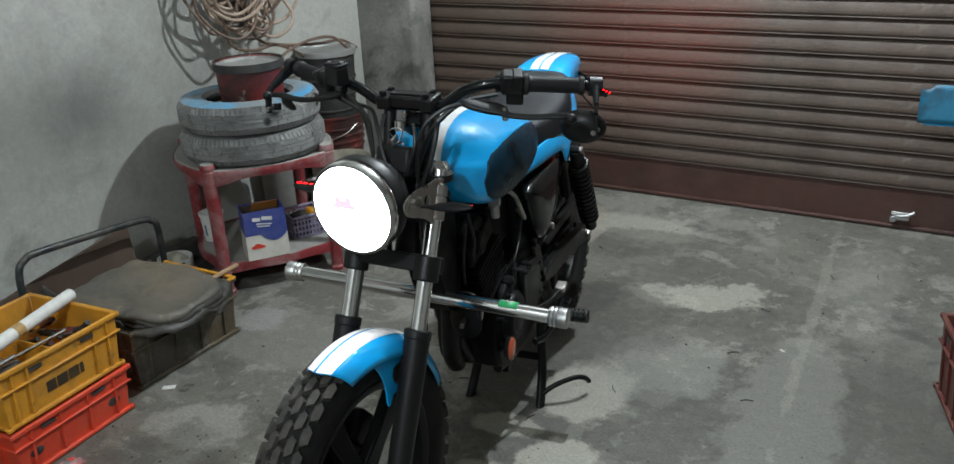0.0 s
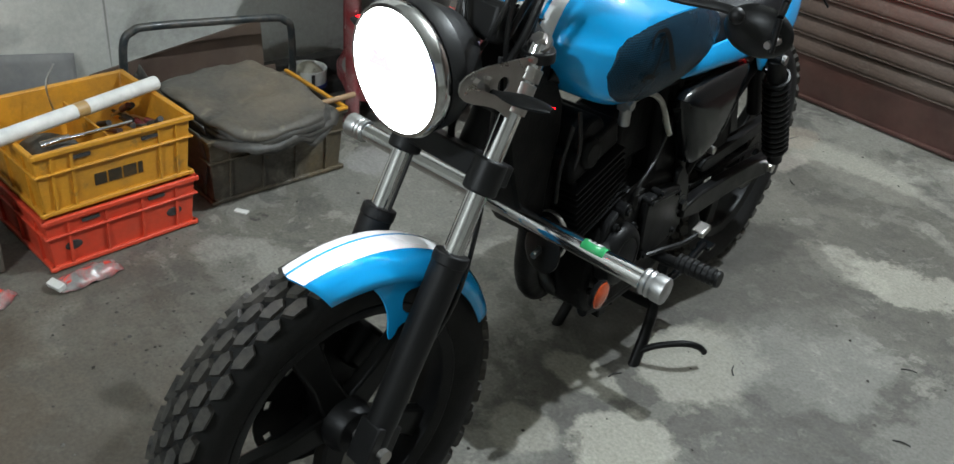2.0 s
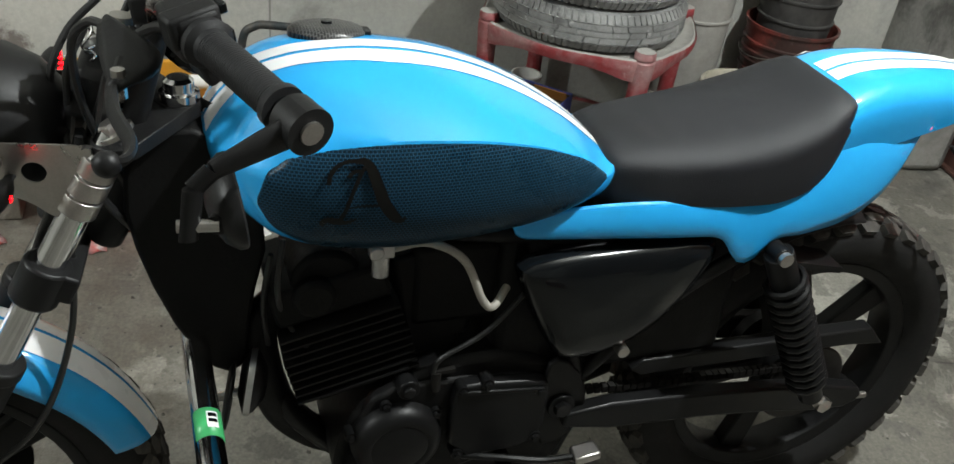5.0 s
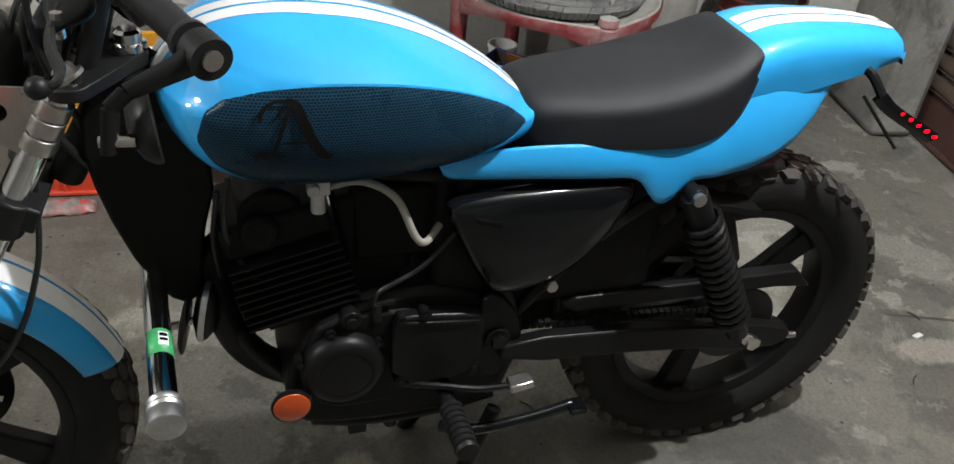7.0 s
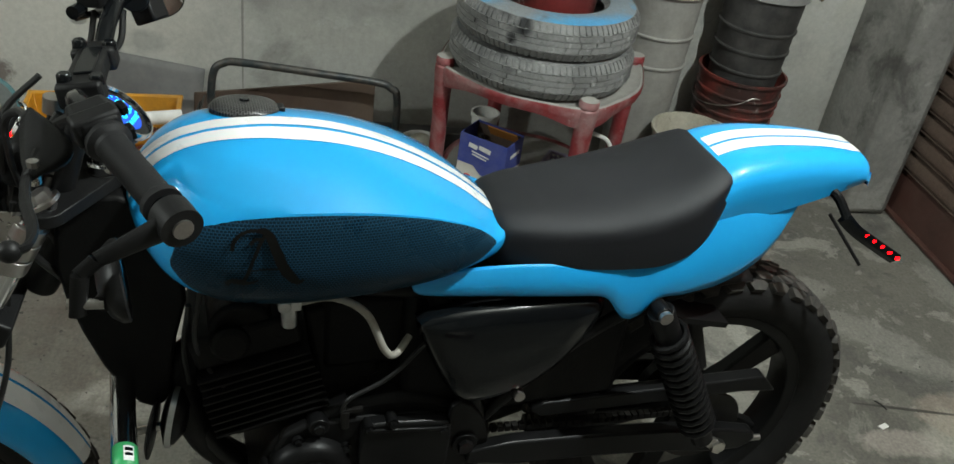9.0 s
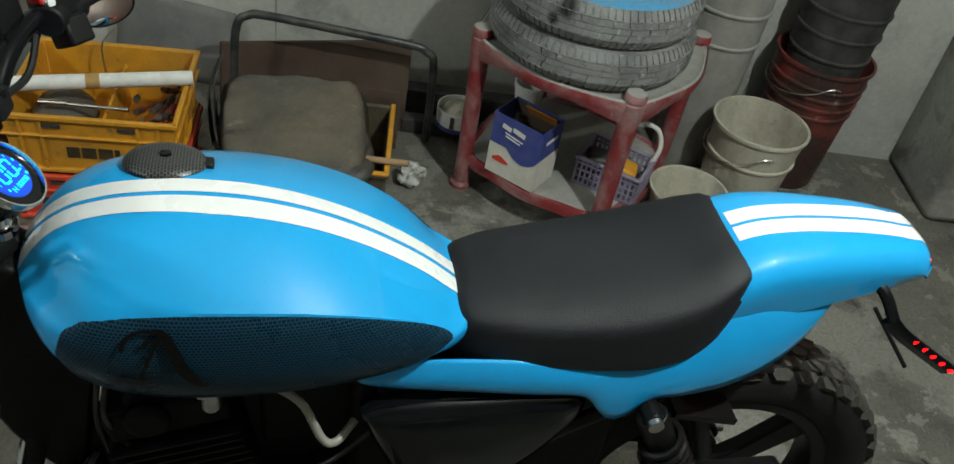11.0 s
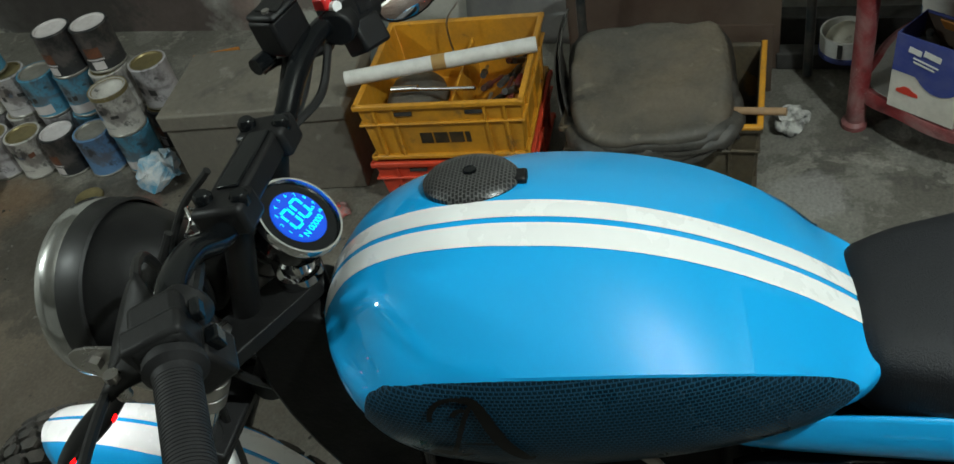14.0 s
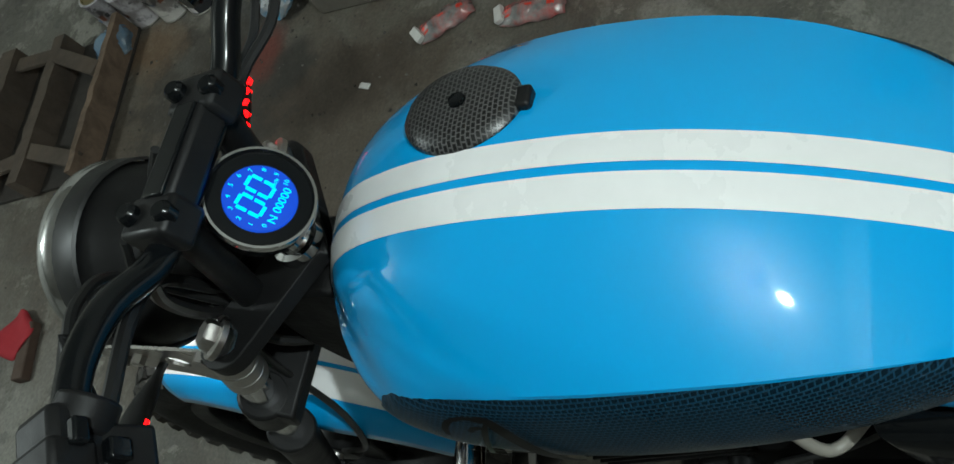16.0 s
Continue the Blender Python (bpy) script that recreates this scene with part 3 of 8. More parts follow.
def tank_at(y, v, out=0.0):
    """A point of the tank's left skin: v = 0 crown, 0.6 shoulder, 1 widest, 2 keel; out: metres off the skin."""
    w, top, mid, low = TW(y) - 0.02 * (y - 0.3), TT(y), TM(y), TB(y)
    edge, shoulder = 0.925 * w, max(PAD_TOP(y), mid + 0.25 * (top - mid))
    if v <= 0.6:
        u = v / 0.6
        x, z = edge * u, top - (top - shoulder) * u ** (2.9 - 3.1 * min(max((y - 0.1) / 0.3, 0), 0.4))
    elif v <= 1:
        s = (v - 0.6) / 0.4
        x, z = edge + (w - edge) * (1 - (1 - s) ** 2), shoulder - (shoulder - mid) * s
    else:
        a = (v - 1) * math.pi / 2
        x, z = w * (0.62 + 0.38 * math.cos(a)), mid - (mid - low) * math.sin(a)
    # the hollow for the fork at the front flank
    dent = 0.016 * math.exp(-((y - 0.05) / 0.026) ** 2 - ((z - 0.872) / 0.026) ** 2)
    x -= dent
    if out:
        x += out * min(1.0, v * 1.3)
        z += out * max(0.0, 1.0 - v)
    return x, y, z


def tank_v(y, z):
    lo, hi = 0.0, 2.0
    for _ in range(26):
        m = (lo + hi) / 2
        if tank_at(y, m)[2] > z:
            lo = m
        else:
            hi = m
    return (lo + hi) / 2


def tank_of_x(y, x):
    lo, hi = 0.0, 1.0
    for _ in range(26):
        m = (lo + hi) / 2
        if tank_at(y, m)[0] < x:
            lo = m
        else:
            hi = m
    return (lo + hi) / 2


ys = [0.02 + (0.516 - 0.02) * (0.5 - 0.5 * math.cos(math.pi * k / 44)) for k in range(45)]
vs = [0.05 * k for k in range(13)] + [0.6 + 0.05 * k for k in range(1, 9)] + [1 + k / 14 for k in range(1, 15)]
rows = []
for y in ys:
    left = [tank_at(y, v) for v in vs]
    rows.append([(axis_at(yy) + x, yy, z) for x, yy, z in left] + [right_skin(x, yy, z) for x, yy, z in left[:0:-1]])
bm = sheet(rows, wrap=True)
bm.faces.new([v for v in bm.verts if abs(v.co.y - ys[0]) < 1e-6])
bm.faces.new([v for v in bm.verts if abs(v.co.y - ys[-1]) < 1e-6])
tank = part("fuel_tank", bm, BLUE, bike, "sky-blue painted fuel tank")
for side in (1, -1):
    rows = []
    for k in range(60):
        y = 0.0225 + 0.492 * k / 59
        span = (0.0034, 0.0285 if side > 0 else 0.0268)
        if TW(y) * 0.9 < span[1]:
            span = (min(span[0], TW(y) * 0.2), TW(y) * 0.85)
        row = []
        for x in np.linspace(*span, 6):
            px = XC + 0.012 * (y - 0.35) + side * x
            sx, _, pz = tank_at(y, tank_of_x(y, abs(px - axis_at(y))))
            if px < axis_at(y):
                pz = right_skin(sx, y, pz)[2]
            row.append((px, y, pz + 0.0009))
        rows.append(row)
    part("stripe", sheet(rows), WHITE_VINYL, tank, "white vinyl stripe")
for side in (1, -1):
    rows = []
    for k in range(64):
        y = 0.0665 + 0.42 * (0.5 - 0.5 * math.cos(math.pi * k / 63))
        top, low = PAD_TOP(y), max(PAD_LOW(y), TB(y) + 0.004)
        v0, v1 = tank_v(y, top), tank_v(y, low)
        row = []
        for j in range(17):
            u = j / 16
            edge = min(u, 1 - u, k / 63 * 2.5, (63 - k) / 63 * 2.5)
            x, yy, z = tank_at(y, v0 + (v1 - v0) * u, 0.003 if edge > 0.02 else -0.001)
            row.append((axis_at(yy) + x, yy, z) if side > 0 else right_skin(x, yy, z))
        rows.append(row)
    pad = part("knee_pad", sheet(rows), PAD, tank, "dark honeycomb film pad")
# the ornate black letter on the left pad: strokes laid on the skin
bm = bmesh.new()


def stroke(points, bm):
    """A brush stroke on the pad through (y, z, width)."""
    line = smooth_path(points, 6)
    prev = None
    for i, c in enumerate(line):
        d = line[min(i + 1, len(line) - 1)] - line[max(i - 1, 0)]
        n = Vector((-d.y, d.x)).normalized() * c.z / 2
        pair = []
        for s in (1, -1):
            y, z = c.x + s * n.x, c.y + s * n.y
            x, yy, zz = tank_at(y, tank_v(y, z + 0.007), 0.0068)
            pair.append(bm.verts.new((axis_at(yy) + x, yy, zz)))
        if prev:
            bm.faces.new((prev[0], prev[1], pair[1], pair[0]))
        prev = pair


stroke([(0.165, 0.861, 0.004), (0.174, 0.8615, 0.007), (0.181, 0.854, 0.0105), (0.1885, 0.834, 0.0125), (0.1955, 0.8145, 0.0135), (0.204, 0.8005, 0.013), (0.213, 0.791, 0.009), (0.2205, 0.794, 0.002)], bm)
stroke([(0.1755, 0.858, 0.003), (0.1693, 0.8467, 0.0042), (0.1612, 0.8271, 0.0045), (0.1543, 0.8072, 0.0045), (0.1495, 0.795, 0.005)], bm)
stroke([(0.1363, 0.8375, 0.0045), (0.1392, 0.8483, 0.0048), (0.1462, 0.8566, 0.0042), (0.1557, 0.8608, 0.0036), (0.165, 0.8616, 0.004), (0.177, 0.859, 0.005)], bm)
stroke([(0.1572, 0.8452, 0.0045), (0.162, 0.8503, 0.0042), (0.1674, 0.8518, 0.0036), (0.1735, 0.8512, 0.002)], bm)
stroke([(0.1565, 0.8105, 0.0018), (0.1737, 0.8125, 0.0024), (0.191, 0.8123, 0.0024)], bm)
stroke([(0.1322, 0.7862, 0.0028), (0.1297, 0.7905, 0.0055), (0.1355, 0.7948, 0.0075), (0.1455, 0.7925, 0.009), (0.155, 0.791, 0.0055), (0.1665, 0.7955, 0.0015)], bm)
LETTER = material("black_letter", (0.0045, 0.004, 0.0035), 0.4, shine=0.2)
part("letter", bm, LETTER, tank, "black ornate letter A")
# fuel cap, set to the right of the stripes
cap_m = pose(-0.055, 0.17, 0.931, -2, -7, 0)
bm = lathe([(0, 0.0135), (0.026, 0.013), (0.036, 0.0105), (0.0405, 0.005), (0.0405, -0.012)], 40, cap_m @ Matrix.Diagonal((1, 1.12, 1, 1)))
cap = part("fuel_cap", bm, CAP_MESH, tank, "black honeycomb fuel cap")
bm = box(0.02, 0.014, 0.012, (0, 0.045, 0.002))
bm.transform(cap_m)
part("hinge", bm, BLACK_MATT, cap, bevel=0.003)
bm = lathe([(0, 0.0165), (0.006, 0.016), (0.007, 0.013), (0.007, 0.008)], 16, cap_m)
part("keyhole", bm, BLACK_GLOSS, cap)

# seat
SY = (0.492, 0.505, 0.53, 0.6, 0.68, 0.75, 0.79, 0.82, 0.842, 0.858)
SW = curve(SY, (0.067, 0.08, 0.092, 0.11, 0.12, 0.121, 0.116, 0.107, 0.093, 0.076))
ST = curve(SY, (0.803, 0.813, 0.818, 0.823, 0.832, 0.847, 0.86, 0.873, 0.878, 0.87))
SB = curve(SY, (0.742, 0.738, 0.742, 0.745, 0.742, 0.745, 0.758, 0.786, 0.83, 0.862))
rows = []
for k in range(36):
    y = SY[0] + (SY[-1] - SY[0]) * k / 35
    w, t_, b_ = SW(y), ST(y), SB(y)
    h = t_ - b_
    half = []
    for a in np.linspace(0, math.pi / 2, 16):
        half.append((w * 0.98 * math.sin(a) ** 0.52, t_ - min(h * 0.6, 0.052) * (1 - math.cos(a) ** 0.55)))
    half += [(w * 1.0, b_ + h * 0.25), (w * 0.985, b_ + 0.004), (w * 0.93, b_)]
    rows.append([(0.01 + x, y, z) for x, z in half] + [(0.01 - x, y, z) for x, z in half[:0:-1]])
bm = sheet(rows, wrap=True)
bm.faces.new([v for v in bm.verts if abs(v.co.y - SY[0]) < 1e-6])
bm.faces.new([v for v in bm.verts if abs(v.co.y - SY[-1]) < 1e-6])
part("seat", bm, LEATHER, bike, "black leatherette single seat")

# tail cowl: an upper wedge, and a skirt that runs forward under the seat
CY = (0.8, 0.84, 0.87, 0.92, 0.98, 1.04, 1.085, 1.115, 1.124)
CT = curve(CY, (0.858, 0.878, 0.888, 0.893, 0.891, 0.885, 0.876, 0.865, 0.853))
CW = curve(CY, (0.096, 0.094, 0.091, 0.086, 0.079, 0.071, 0.064, 0.057, 0.05))
CB = curve(CY, (0.75, 0.78, 0.79, 0.794, 0.803, 0.813, 0.822, 0.831, 0.838))
rows = []
for k in range(34):
    y = CY[0] + (CY[-1] - CY[0]) * k / 33
    w, t_, b_ = CW(y), CT(y), CB(y)
    half = [(0, t_), (w * 0.3, t_ - 0.0006), (w * 0.55, t_ - 0.002), (w * 0.74, t_ - 0.006), (w * 0.86, t_ - 0.012), (w * 0.95, t_ - 0.022), (w, t_ - 0.034),
            (w * 0.985, (t_ + b_) / 2 - 0.012), (w * 0.95, b_ + 0.004), (w * 0.88, b_), (w * 0.4, b_ + 0.002)]
    rows.append([(XC + x, y, z) for x, z in half] + [(XC - x, y, z) for x, z in half[:0:-1]])
bm = sheet(rows, wrap=True)
bm.faces.new([v for v in bm.verts if abs(v.co.y - CY[0]) < 1e-6])
bm.faces.new([v for v in bm.verts if abs(v.co.y - CY[-1]) < 1e-6])
cowl = part("tail_cowl", bm, BLUE, bike, "sky-blue tail cowl with white stripes")
for side in (1, -1):
    rows = []
    for k in range(30):
        y = 0.845 + (1.1235 - 0.845) * k / 29
        row = []
        for x in np.linspace(0.0027, 0.0293, 5):
            w, t_ = CW(y), CT(y)
            z = t_ - 0.0006 * (x / (0.3 * w)) if x < 0.3 * w else t_ - 0.0006 - 0.0014 * (x - 0.3 * w) / (0.25 * w)
            row.append((XC + side * x, y, z + 0.0009))
        rows.append(row)
    part("stripe", sheet(rows), WHITE_VINYL, cowl, "white vinyl stripe")
KX = curve((0.374, 0.40, 0.48, 0.6, 0.7, 0.8, 0.89, 0.95, 1.0), (0.098, 0.104, 0.116, 0.128, 0.132, 0.13, 0.118, 0.099, 0.077))
KT = curve((0.374, 0.43, 0.5, 0.6, 0.72, 0.77, 0.8, 0.82, 0.85, 0.9, 1.0), (0.742, 0.75, 0.757, 0.757, 0.752, 0.757, 0.775, 0.80, 0.825, 0.84, 0.842))
KB_Y = [0.374, 0.379, 0.39, 0.516, 0.645, 0.66, 0.672, 0.684, 0.697, 0.711, 0.725, 0.738, 0.75, 0.765, 0.79, 0.848, 0.895, 0.933, 0.964, 0.983, 1.0]
KB_Z = [0.732, 0.718, 0.711, 0.709, 0.702, 0.699, 0.69, 0.671, 0.656, 0.651, 0.657, 0.673, 0.685, 0.688, 0.687, 0.693, 0.705, 0.722, 0.75, 0.785, 0.83]
for side in (1, -1):
    rows = []
    for k in range(90):
        y = 0.374 + (1.0 - 0.374) * k / 89
        low, top, kx = float(np.interp(y, KB_Y, KB_Z)), KT(y), KX(y)
        tuck = 0.012 + 0.022 * min(max((y - 0.78) / 0.08, 0), 1)
        row = []
        for j in range(10):
            u = j / 9
            row.append((side * (kx - tuck * u ** 2.2 - 0.004 * (1 - u) ** 4), y, low + (top - low) * u))
        rows.append(row)
    part("side_skirt", sheet(rows), BLUE, cowl, "sky-blue skirt under the seat", solid=0.004)


# wheels
def wheel(name, centre, r, half, m, label, disc_side):
    """A black cast wheel with five spokes, and its knobbly tyre."""
    base = m @ Matrix.Translation(centre)
    ring = r - 0.088
    rim = lathe([(ring - 0.018, -0.03), (ring, -0.036), (ring + 0.006, -0.036), (ring + 0.004, 0.036), (ring, 0.036), (ring - 0.018, 0.03), (ring - 0.024, 0.0)], 48, base @ TO_X, closed=True)
    lathe([(0.0, -0.05), (0.035, -0.05), (0.044, -0.03), (0.044, 0.03), (0.035, 0.05), (0.0, 0.05)], 24, base @ TO_X, rim)
    spokes = []
    for k in range(5):
        a = 2 * math.pi * k / 5 + 0.35
        turn = base @ pose(0, 0, 0, math.degrees(a), 0, 0)
        prof = [(-0.026, 0.03), (0.026, 0.03), (0.02, 0.1), (0.028, ring - 0.012), (-0.028, ring - 0.012), (-0.02, 0.1)]
        sp = plate(prof, -0.014, 0.014)
        sp.transform(turn)
        spokes.append(sp)
    hub = part(name, rim, BLACK_PAINT, bike, label, bevel=0.002)
    for sp in spokes:
        part("spoke", sp, BLACK_PAINT, hub, bevel=0.005)
    prof = [(ring + 0.002, -0.034), (ring + 0.02, -half * 0.94), (r - 0.045, -half), (r - 0.024, -half * 0.93), (r - 0.012, -half * 0.72), (r - 0.008, -half * 0.3), (r - 0.008, half * 0.3),
            (r - 0.012, half * 0.72), (r - 0.024, half * 0.93), (r - 0.045, half), (ring + 0.02, half * 0.94), (ring + 0.002, 0.034)]
    part("tyre", lathe(prof, 72, base @ TO_X), RUBBER, hub, "black knobbly tyre")
    verts, faces = [], []
    count = 40
    for k in range(count):
        for col in range(5):
            a = 2 * math.pi * (k + 0.5 * (col % 2)) / count
            x = (-0.8, -0.41, 0.0, 0.41, 0.8)[col] * half
            outer = abs(x) > half * 0.5
            rr = r - (0.0125 if outer else 0.008 if x else 0.0065)
            lean = 0.68 * x / (0.8 * half) if outer else 0.26 * x / (0.41 * half)
            wy, wx = 2 * math.pi * r / count * 0.43, half * 0.178
            shape = [(-wy, -wx * 0.5), (-wy * 0.45, -wx), (wy * 0.5, -wx), (wy, -wx * 0.2), (wy * 0.6, wx), (-wy * 0.55, wx)]
            n0 = len(verts)
            for h, s in ((-0.005, 1.08), (0.0068, 0.94)):
                for sy, sx in shape:
                    p = Vector((x + sx * s * math.cos(lean), sy * s, rr + h * math.cos(lean) - sx * s * math.sin(lean)))
                    p.x += h * math.sin(lean)
                    q = Matrix.Rotation(a, 3, "X") @ p
                    verts.append(base @ q)
            n = len(shape)
            faces.append([n0 + n + i for i in range(n)])
            for i in range(n):
                faces.append([n0 + i, n0 + (i + 1) % n, n0 + n + (i + 1) % n, n0 + n + i])
    me = bpy.data.meshes.new("tread")
    me.from_pydata(verts, [], faces)
    bm = bmesh.new()
    bm.from_mesh(me)
    bpy.data.meshes.remove(me)
    part("tread", bm, TREAD, hub, "dusty tread blocks", smooth=False)
    if disc_side:
        x = disc_side * 0.058
        disc = bmesh.new()
        for k in range(40):
            a0, a1 = 2 * math.pi * k / 40, 2 * math.pi * (k + 1) / 40
            pts = [(rad * math.cos(a), rad * math.sin(a)) for rad, a in ((0.078, a0), (0.118, a0), (0.118, a1), (0.078, a1))]
            gap = k % 4 == 1
            if gap:
                pts = [(rad * math.cos(a), rad * math.sin(a)) for rad, a in ((0.078, a0), (0.092, a0), (0.092, a1), (0.078, a1))]
            sub = plate(pts, x - 0.002, x + 0.002)
            me = bpy.data.meshes.new("s")
            sub.to_mesh(me)
            sub.free()
            disc.from_mesh(me)
            bpy.data.meshes.remove(me)
            if gap:
                pts = [(rad * math.cos(a), rad * math.sin(a)) for rad, a in ((0.104, a0), (0.118, a0), (0.118, a1), (0.104, a1))]
                sub = plate(pts, x - 0.002, x + 0.002)
                me = bpy.data.meshes.new("s")
                sub.to_mesh(me)
                sub.free()
                disc.from_mesh(me)
                bpy.data.meshes.remove(me)
        lathe([(0.03, -0.004), (0.082, -0.002), (0.082, 0.002), (0.03, 0.004)], 24, Matrix.Translation((x, 0, 0)) @ TO_X, disc, closed=True)
        disc.transform(base)
        part("brake_disc", disc, BLACK_PAINT, hub, "drilled brake disc", smooth=False)
        cal = box(0.05, 0.075, 0.06, (x, 0.085, 0.065), (40, 0, 0))
        cal.transform(base)
        part("brake_caliper", cal, BLACK_PAINT, hub, bevel=0.01)
    ax = rod((-0.12, 0, 0), (0.12, 0, 0), 0.011)
    ax.transform(base)
    part("axle", ax, STEEL, hub)
    return hub


FW = (0, -0.362, 0.303)
RW = (0, 0.946, 0.334)
wheel("front_wheel", FW, 0.303, 0.046, STEER, "black cast front wheel with disc brake", -1)
wheel("rear_wheel", RW, 0.305, 0.055, Matrix.Identity(4), "black cast rear wheel", 0)

# ---- front end ----
SET = Matrix.Identity(4)


def front(name, bm, mat, parent=None, label="", **options):
    """A part that turns with the steering."""
    bm.transform(STEER @ SET)
    return part(name, bm, mat, parent or bike, label, **options)


def fork_at(z, x, off=0.0):
    """A place on the fork leg at a height."""
    return (x, -0.0455 - (0.905 - z) * 0.5265 + off, z)


for side in (1, -1):
    x = 0.086 * side
    leg = front("fork_leg", rod(fork_at(0.882, x), fork_at(0.56, x), 0.0165, seg=24), CHROME, None, "chrome fork tube")
    bm = rod(fork_at(0.585, x), fork_at(0.31, x), 0.027, 0.024, seg=24)
    rod(fork_at(0.592, x), fork_at(0.575, x), 0.0285, seg=24, bm=bm)
    box(0.045, 0.05, 0.07, fork_at(0.31, x), (-28, 0, 0), bm)
    front("slider", bm, BLACK_MATT, leg, "black fork slider", bevel=0.003)
    nut_m = Matrix.Translation(fork_at(0.882, x)) @ pose(0, 0, 0, 28, 0, 0)
    bm = lathe([(0, 0.014), (0.011, 0.014), (0.0135, 0.011), (0.0135, 0.004), (0.019, 0.003), (0.019, 0.0)], 6, nut_m)
    lathe([(0.0155, 0.003), (0.0195, 0.003), (0.0195, -0.002), (0.0155, -0.002)], 24, nut_m, bm)
    front("fork_nut", bm, STEEL, leg, "steel fork nut")
    for z0, z1 in ((0.852, 0.834), (0.831, 0.812), (0.809, 0.79)):
        front("collar", rod(fork_at(z0, x), fork_at(z1, x), 0.0205, seg=24), STEEL, leg, "steel collar", bevel=0.001)
    # steel headlight bracket
    outline = rounded([(-0.218, 0.878), (-0.09, 0.872), (-0.06, 0.868), (-0.102, 0.78), (-0.125, 0.786), (-0.15, 0.812), (-0.226, 0.838)], 2)
    hole = [(-0.138 + 0.012 * math.cos(2 * math.pi * k / 16), 0.842 + 0.012 * math.sin(2 * math.pi * k / 16)) for k in range(16)]
    bm = bmesh.new()
    loops = []
    for xx in (x + side * 0.006, x + side * 0.009):
        loops.append(([bm.verts.new((xx, a, b)) for a, b in outline], [bm.verts.new((xx, a, b)) for a, b in hole]))
    for out, inn in loops:
        es = [bm.edges.new((r[k], r[(k + 1) % len(r)])) for r in (out, inn) for k in range(len(r))]
        bmesh.ops.triangle_fill(bm, edges=es, use_beauty=True)
    for n in (0, 1):
        a, b = loops[0][n], loops[1][n]
        for k in range(len(a)):
            bm.faces.new((a[k], a[(k + 1) % len(a)], b[(k + 1) % len(a)], b[k]))
    br = front("headlight_bracket", bm, STEEL, None, "bare steel headlight bracket with a round hole", smooth=False)
    for yy, zz, rr in ((-0.192, 0.857, 0.0085), (-0.17, 0.857, 0.0065), (-0.085, 0.868, 0.0055), (-0.1, 0.812, 0.0055)):
        front("bolt", rod((x + side * 0.009, yy, zz), (x + side * 0.018, yy, zz), rr, seg=6), STEEL, br)
    # front indicator: a slim wedge with a row of red lamps
    b0, b1 = Vector((side * 0.095, -0.16, 0.838)), Vector((side * 0.212, -0.166, 0.853))
    rows = []
    for k in range(13):
        u = k / 12
        c, r = b0.lerp(b1, u), 0.0045 + 0.0085 * math.sin(math.pi * min(max(u - 0.12, 0) / 0.88, 1)) ** 0.8
        rows.append([c + Vector((0, 1.25 * r * math.cos(a), 0.62 * r * math.sin(a))) for a in np.linspace(0, 2 * math.pi, 12, endpoint=False)])
    bm = sheet(rows, wrap=True)
    bm.faces.new([v for v in bm.verts][:12])
    bm.faces.new([v for v in bm.verts][-12:])
    ind = front("indicator", bm, BLACK_MATT, None, "slim black indicator with red lamps")
    for k in range(5):
        p = b0.lerp(b1, 0.5 + 0.11 * k)
        front("lamp", box(0.007, 0.004 if side > 0 else 0.006, 0.004 if side > 0 else 0.007, (p.x, p.y + 0.0144 - 0.002 * k, p.z + (0 if side > 0 else 0.002))), RED_LED, ind)

# clamps
def hull(points):
    """The outline round some flat points."""
    points = sorted(points)
    def half(ps):
        out = []
        for p in ps:
            while len(out) > 1 and (out[-1][0] - out[-2][0]) * (p[1] - out[-2][1]) - (out[-1][1] - out[-2][1]) * (p[0] - out[-2][0]) <= 0:
                out.pop()
            out.append(p)
        return out[:-1]
    return half(points) + half(points[::-1])


arms = []
for side in (1, -1):
    ring = [(0.023 * math.cos(a), -0.002 + 0.023 * math.sin(a)) for a in np.linspace(0, 2 * math.pi, 20)] + [(side * 0.086 + 0.025 * math.cos(a), -0.058 + 0.025 * math.sin(a)) for a in np.linspace(0, 2 * math.pi, 20)]
    arm = bmesh.new()
    edge = hull(ring)
    rows = [[arm.verts.new((x, y, z - (0.006 if abs(x) > 0.05 else 0.0))) for x, y in edge] for z in (0.864, 0.88)]
    arm.faces.new(rows[0])
    arm.faces.new(rows[1])
    for k in range(len(edge)):
        n = (k + 1) % len(edge)
        arm.faces.new((rows[0][k], rows[0][n], rows[1][n], rows[1][k]))
    arms.append(arm)
bm = bmesh.new()
for arm in arms:
    me = bpy.data.meshes.new("arm")
    arm.to_mesh(me)
    arm.free()
    bm.from_mesh(me)
    bpy.data.meshes.remove(me)
top_clamp = front("top_clamp", bm, BLACK_MATT, None, "black upper fork clamp", bevel=0.003)
bm = lathe([(0, 0.022), (0.012, 0.022), (0.0165, 0.018), (0.0165, 0.006), (0.022, 0.005), (0.022, -0.004)], 24, Matrix.Translation((0, -0.001, 0.885)))
front("stem_nut", bm, CHROME, top_clamp, "chrome stem nut")
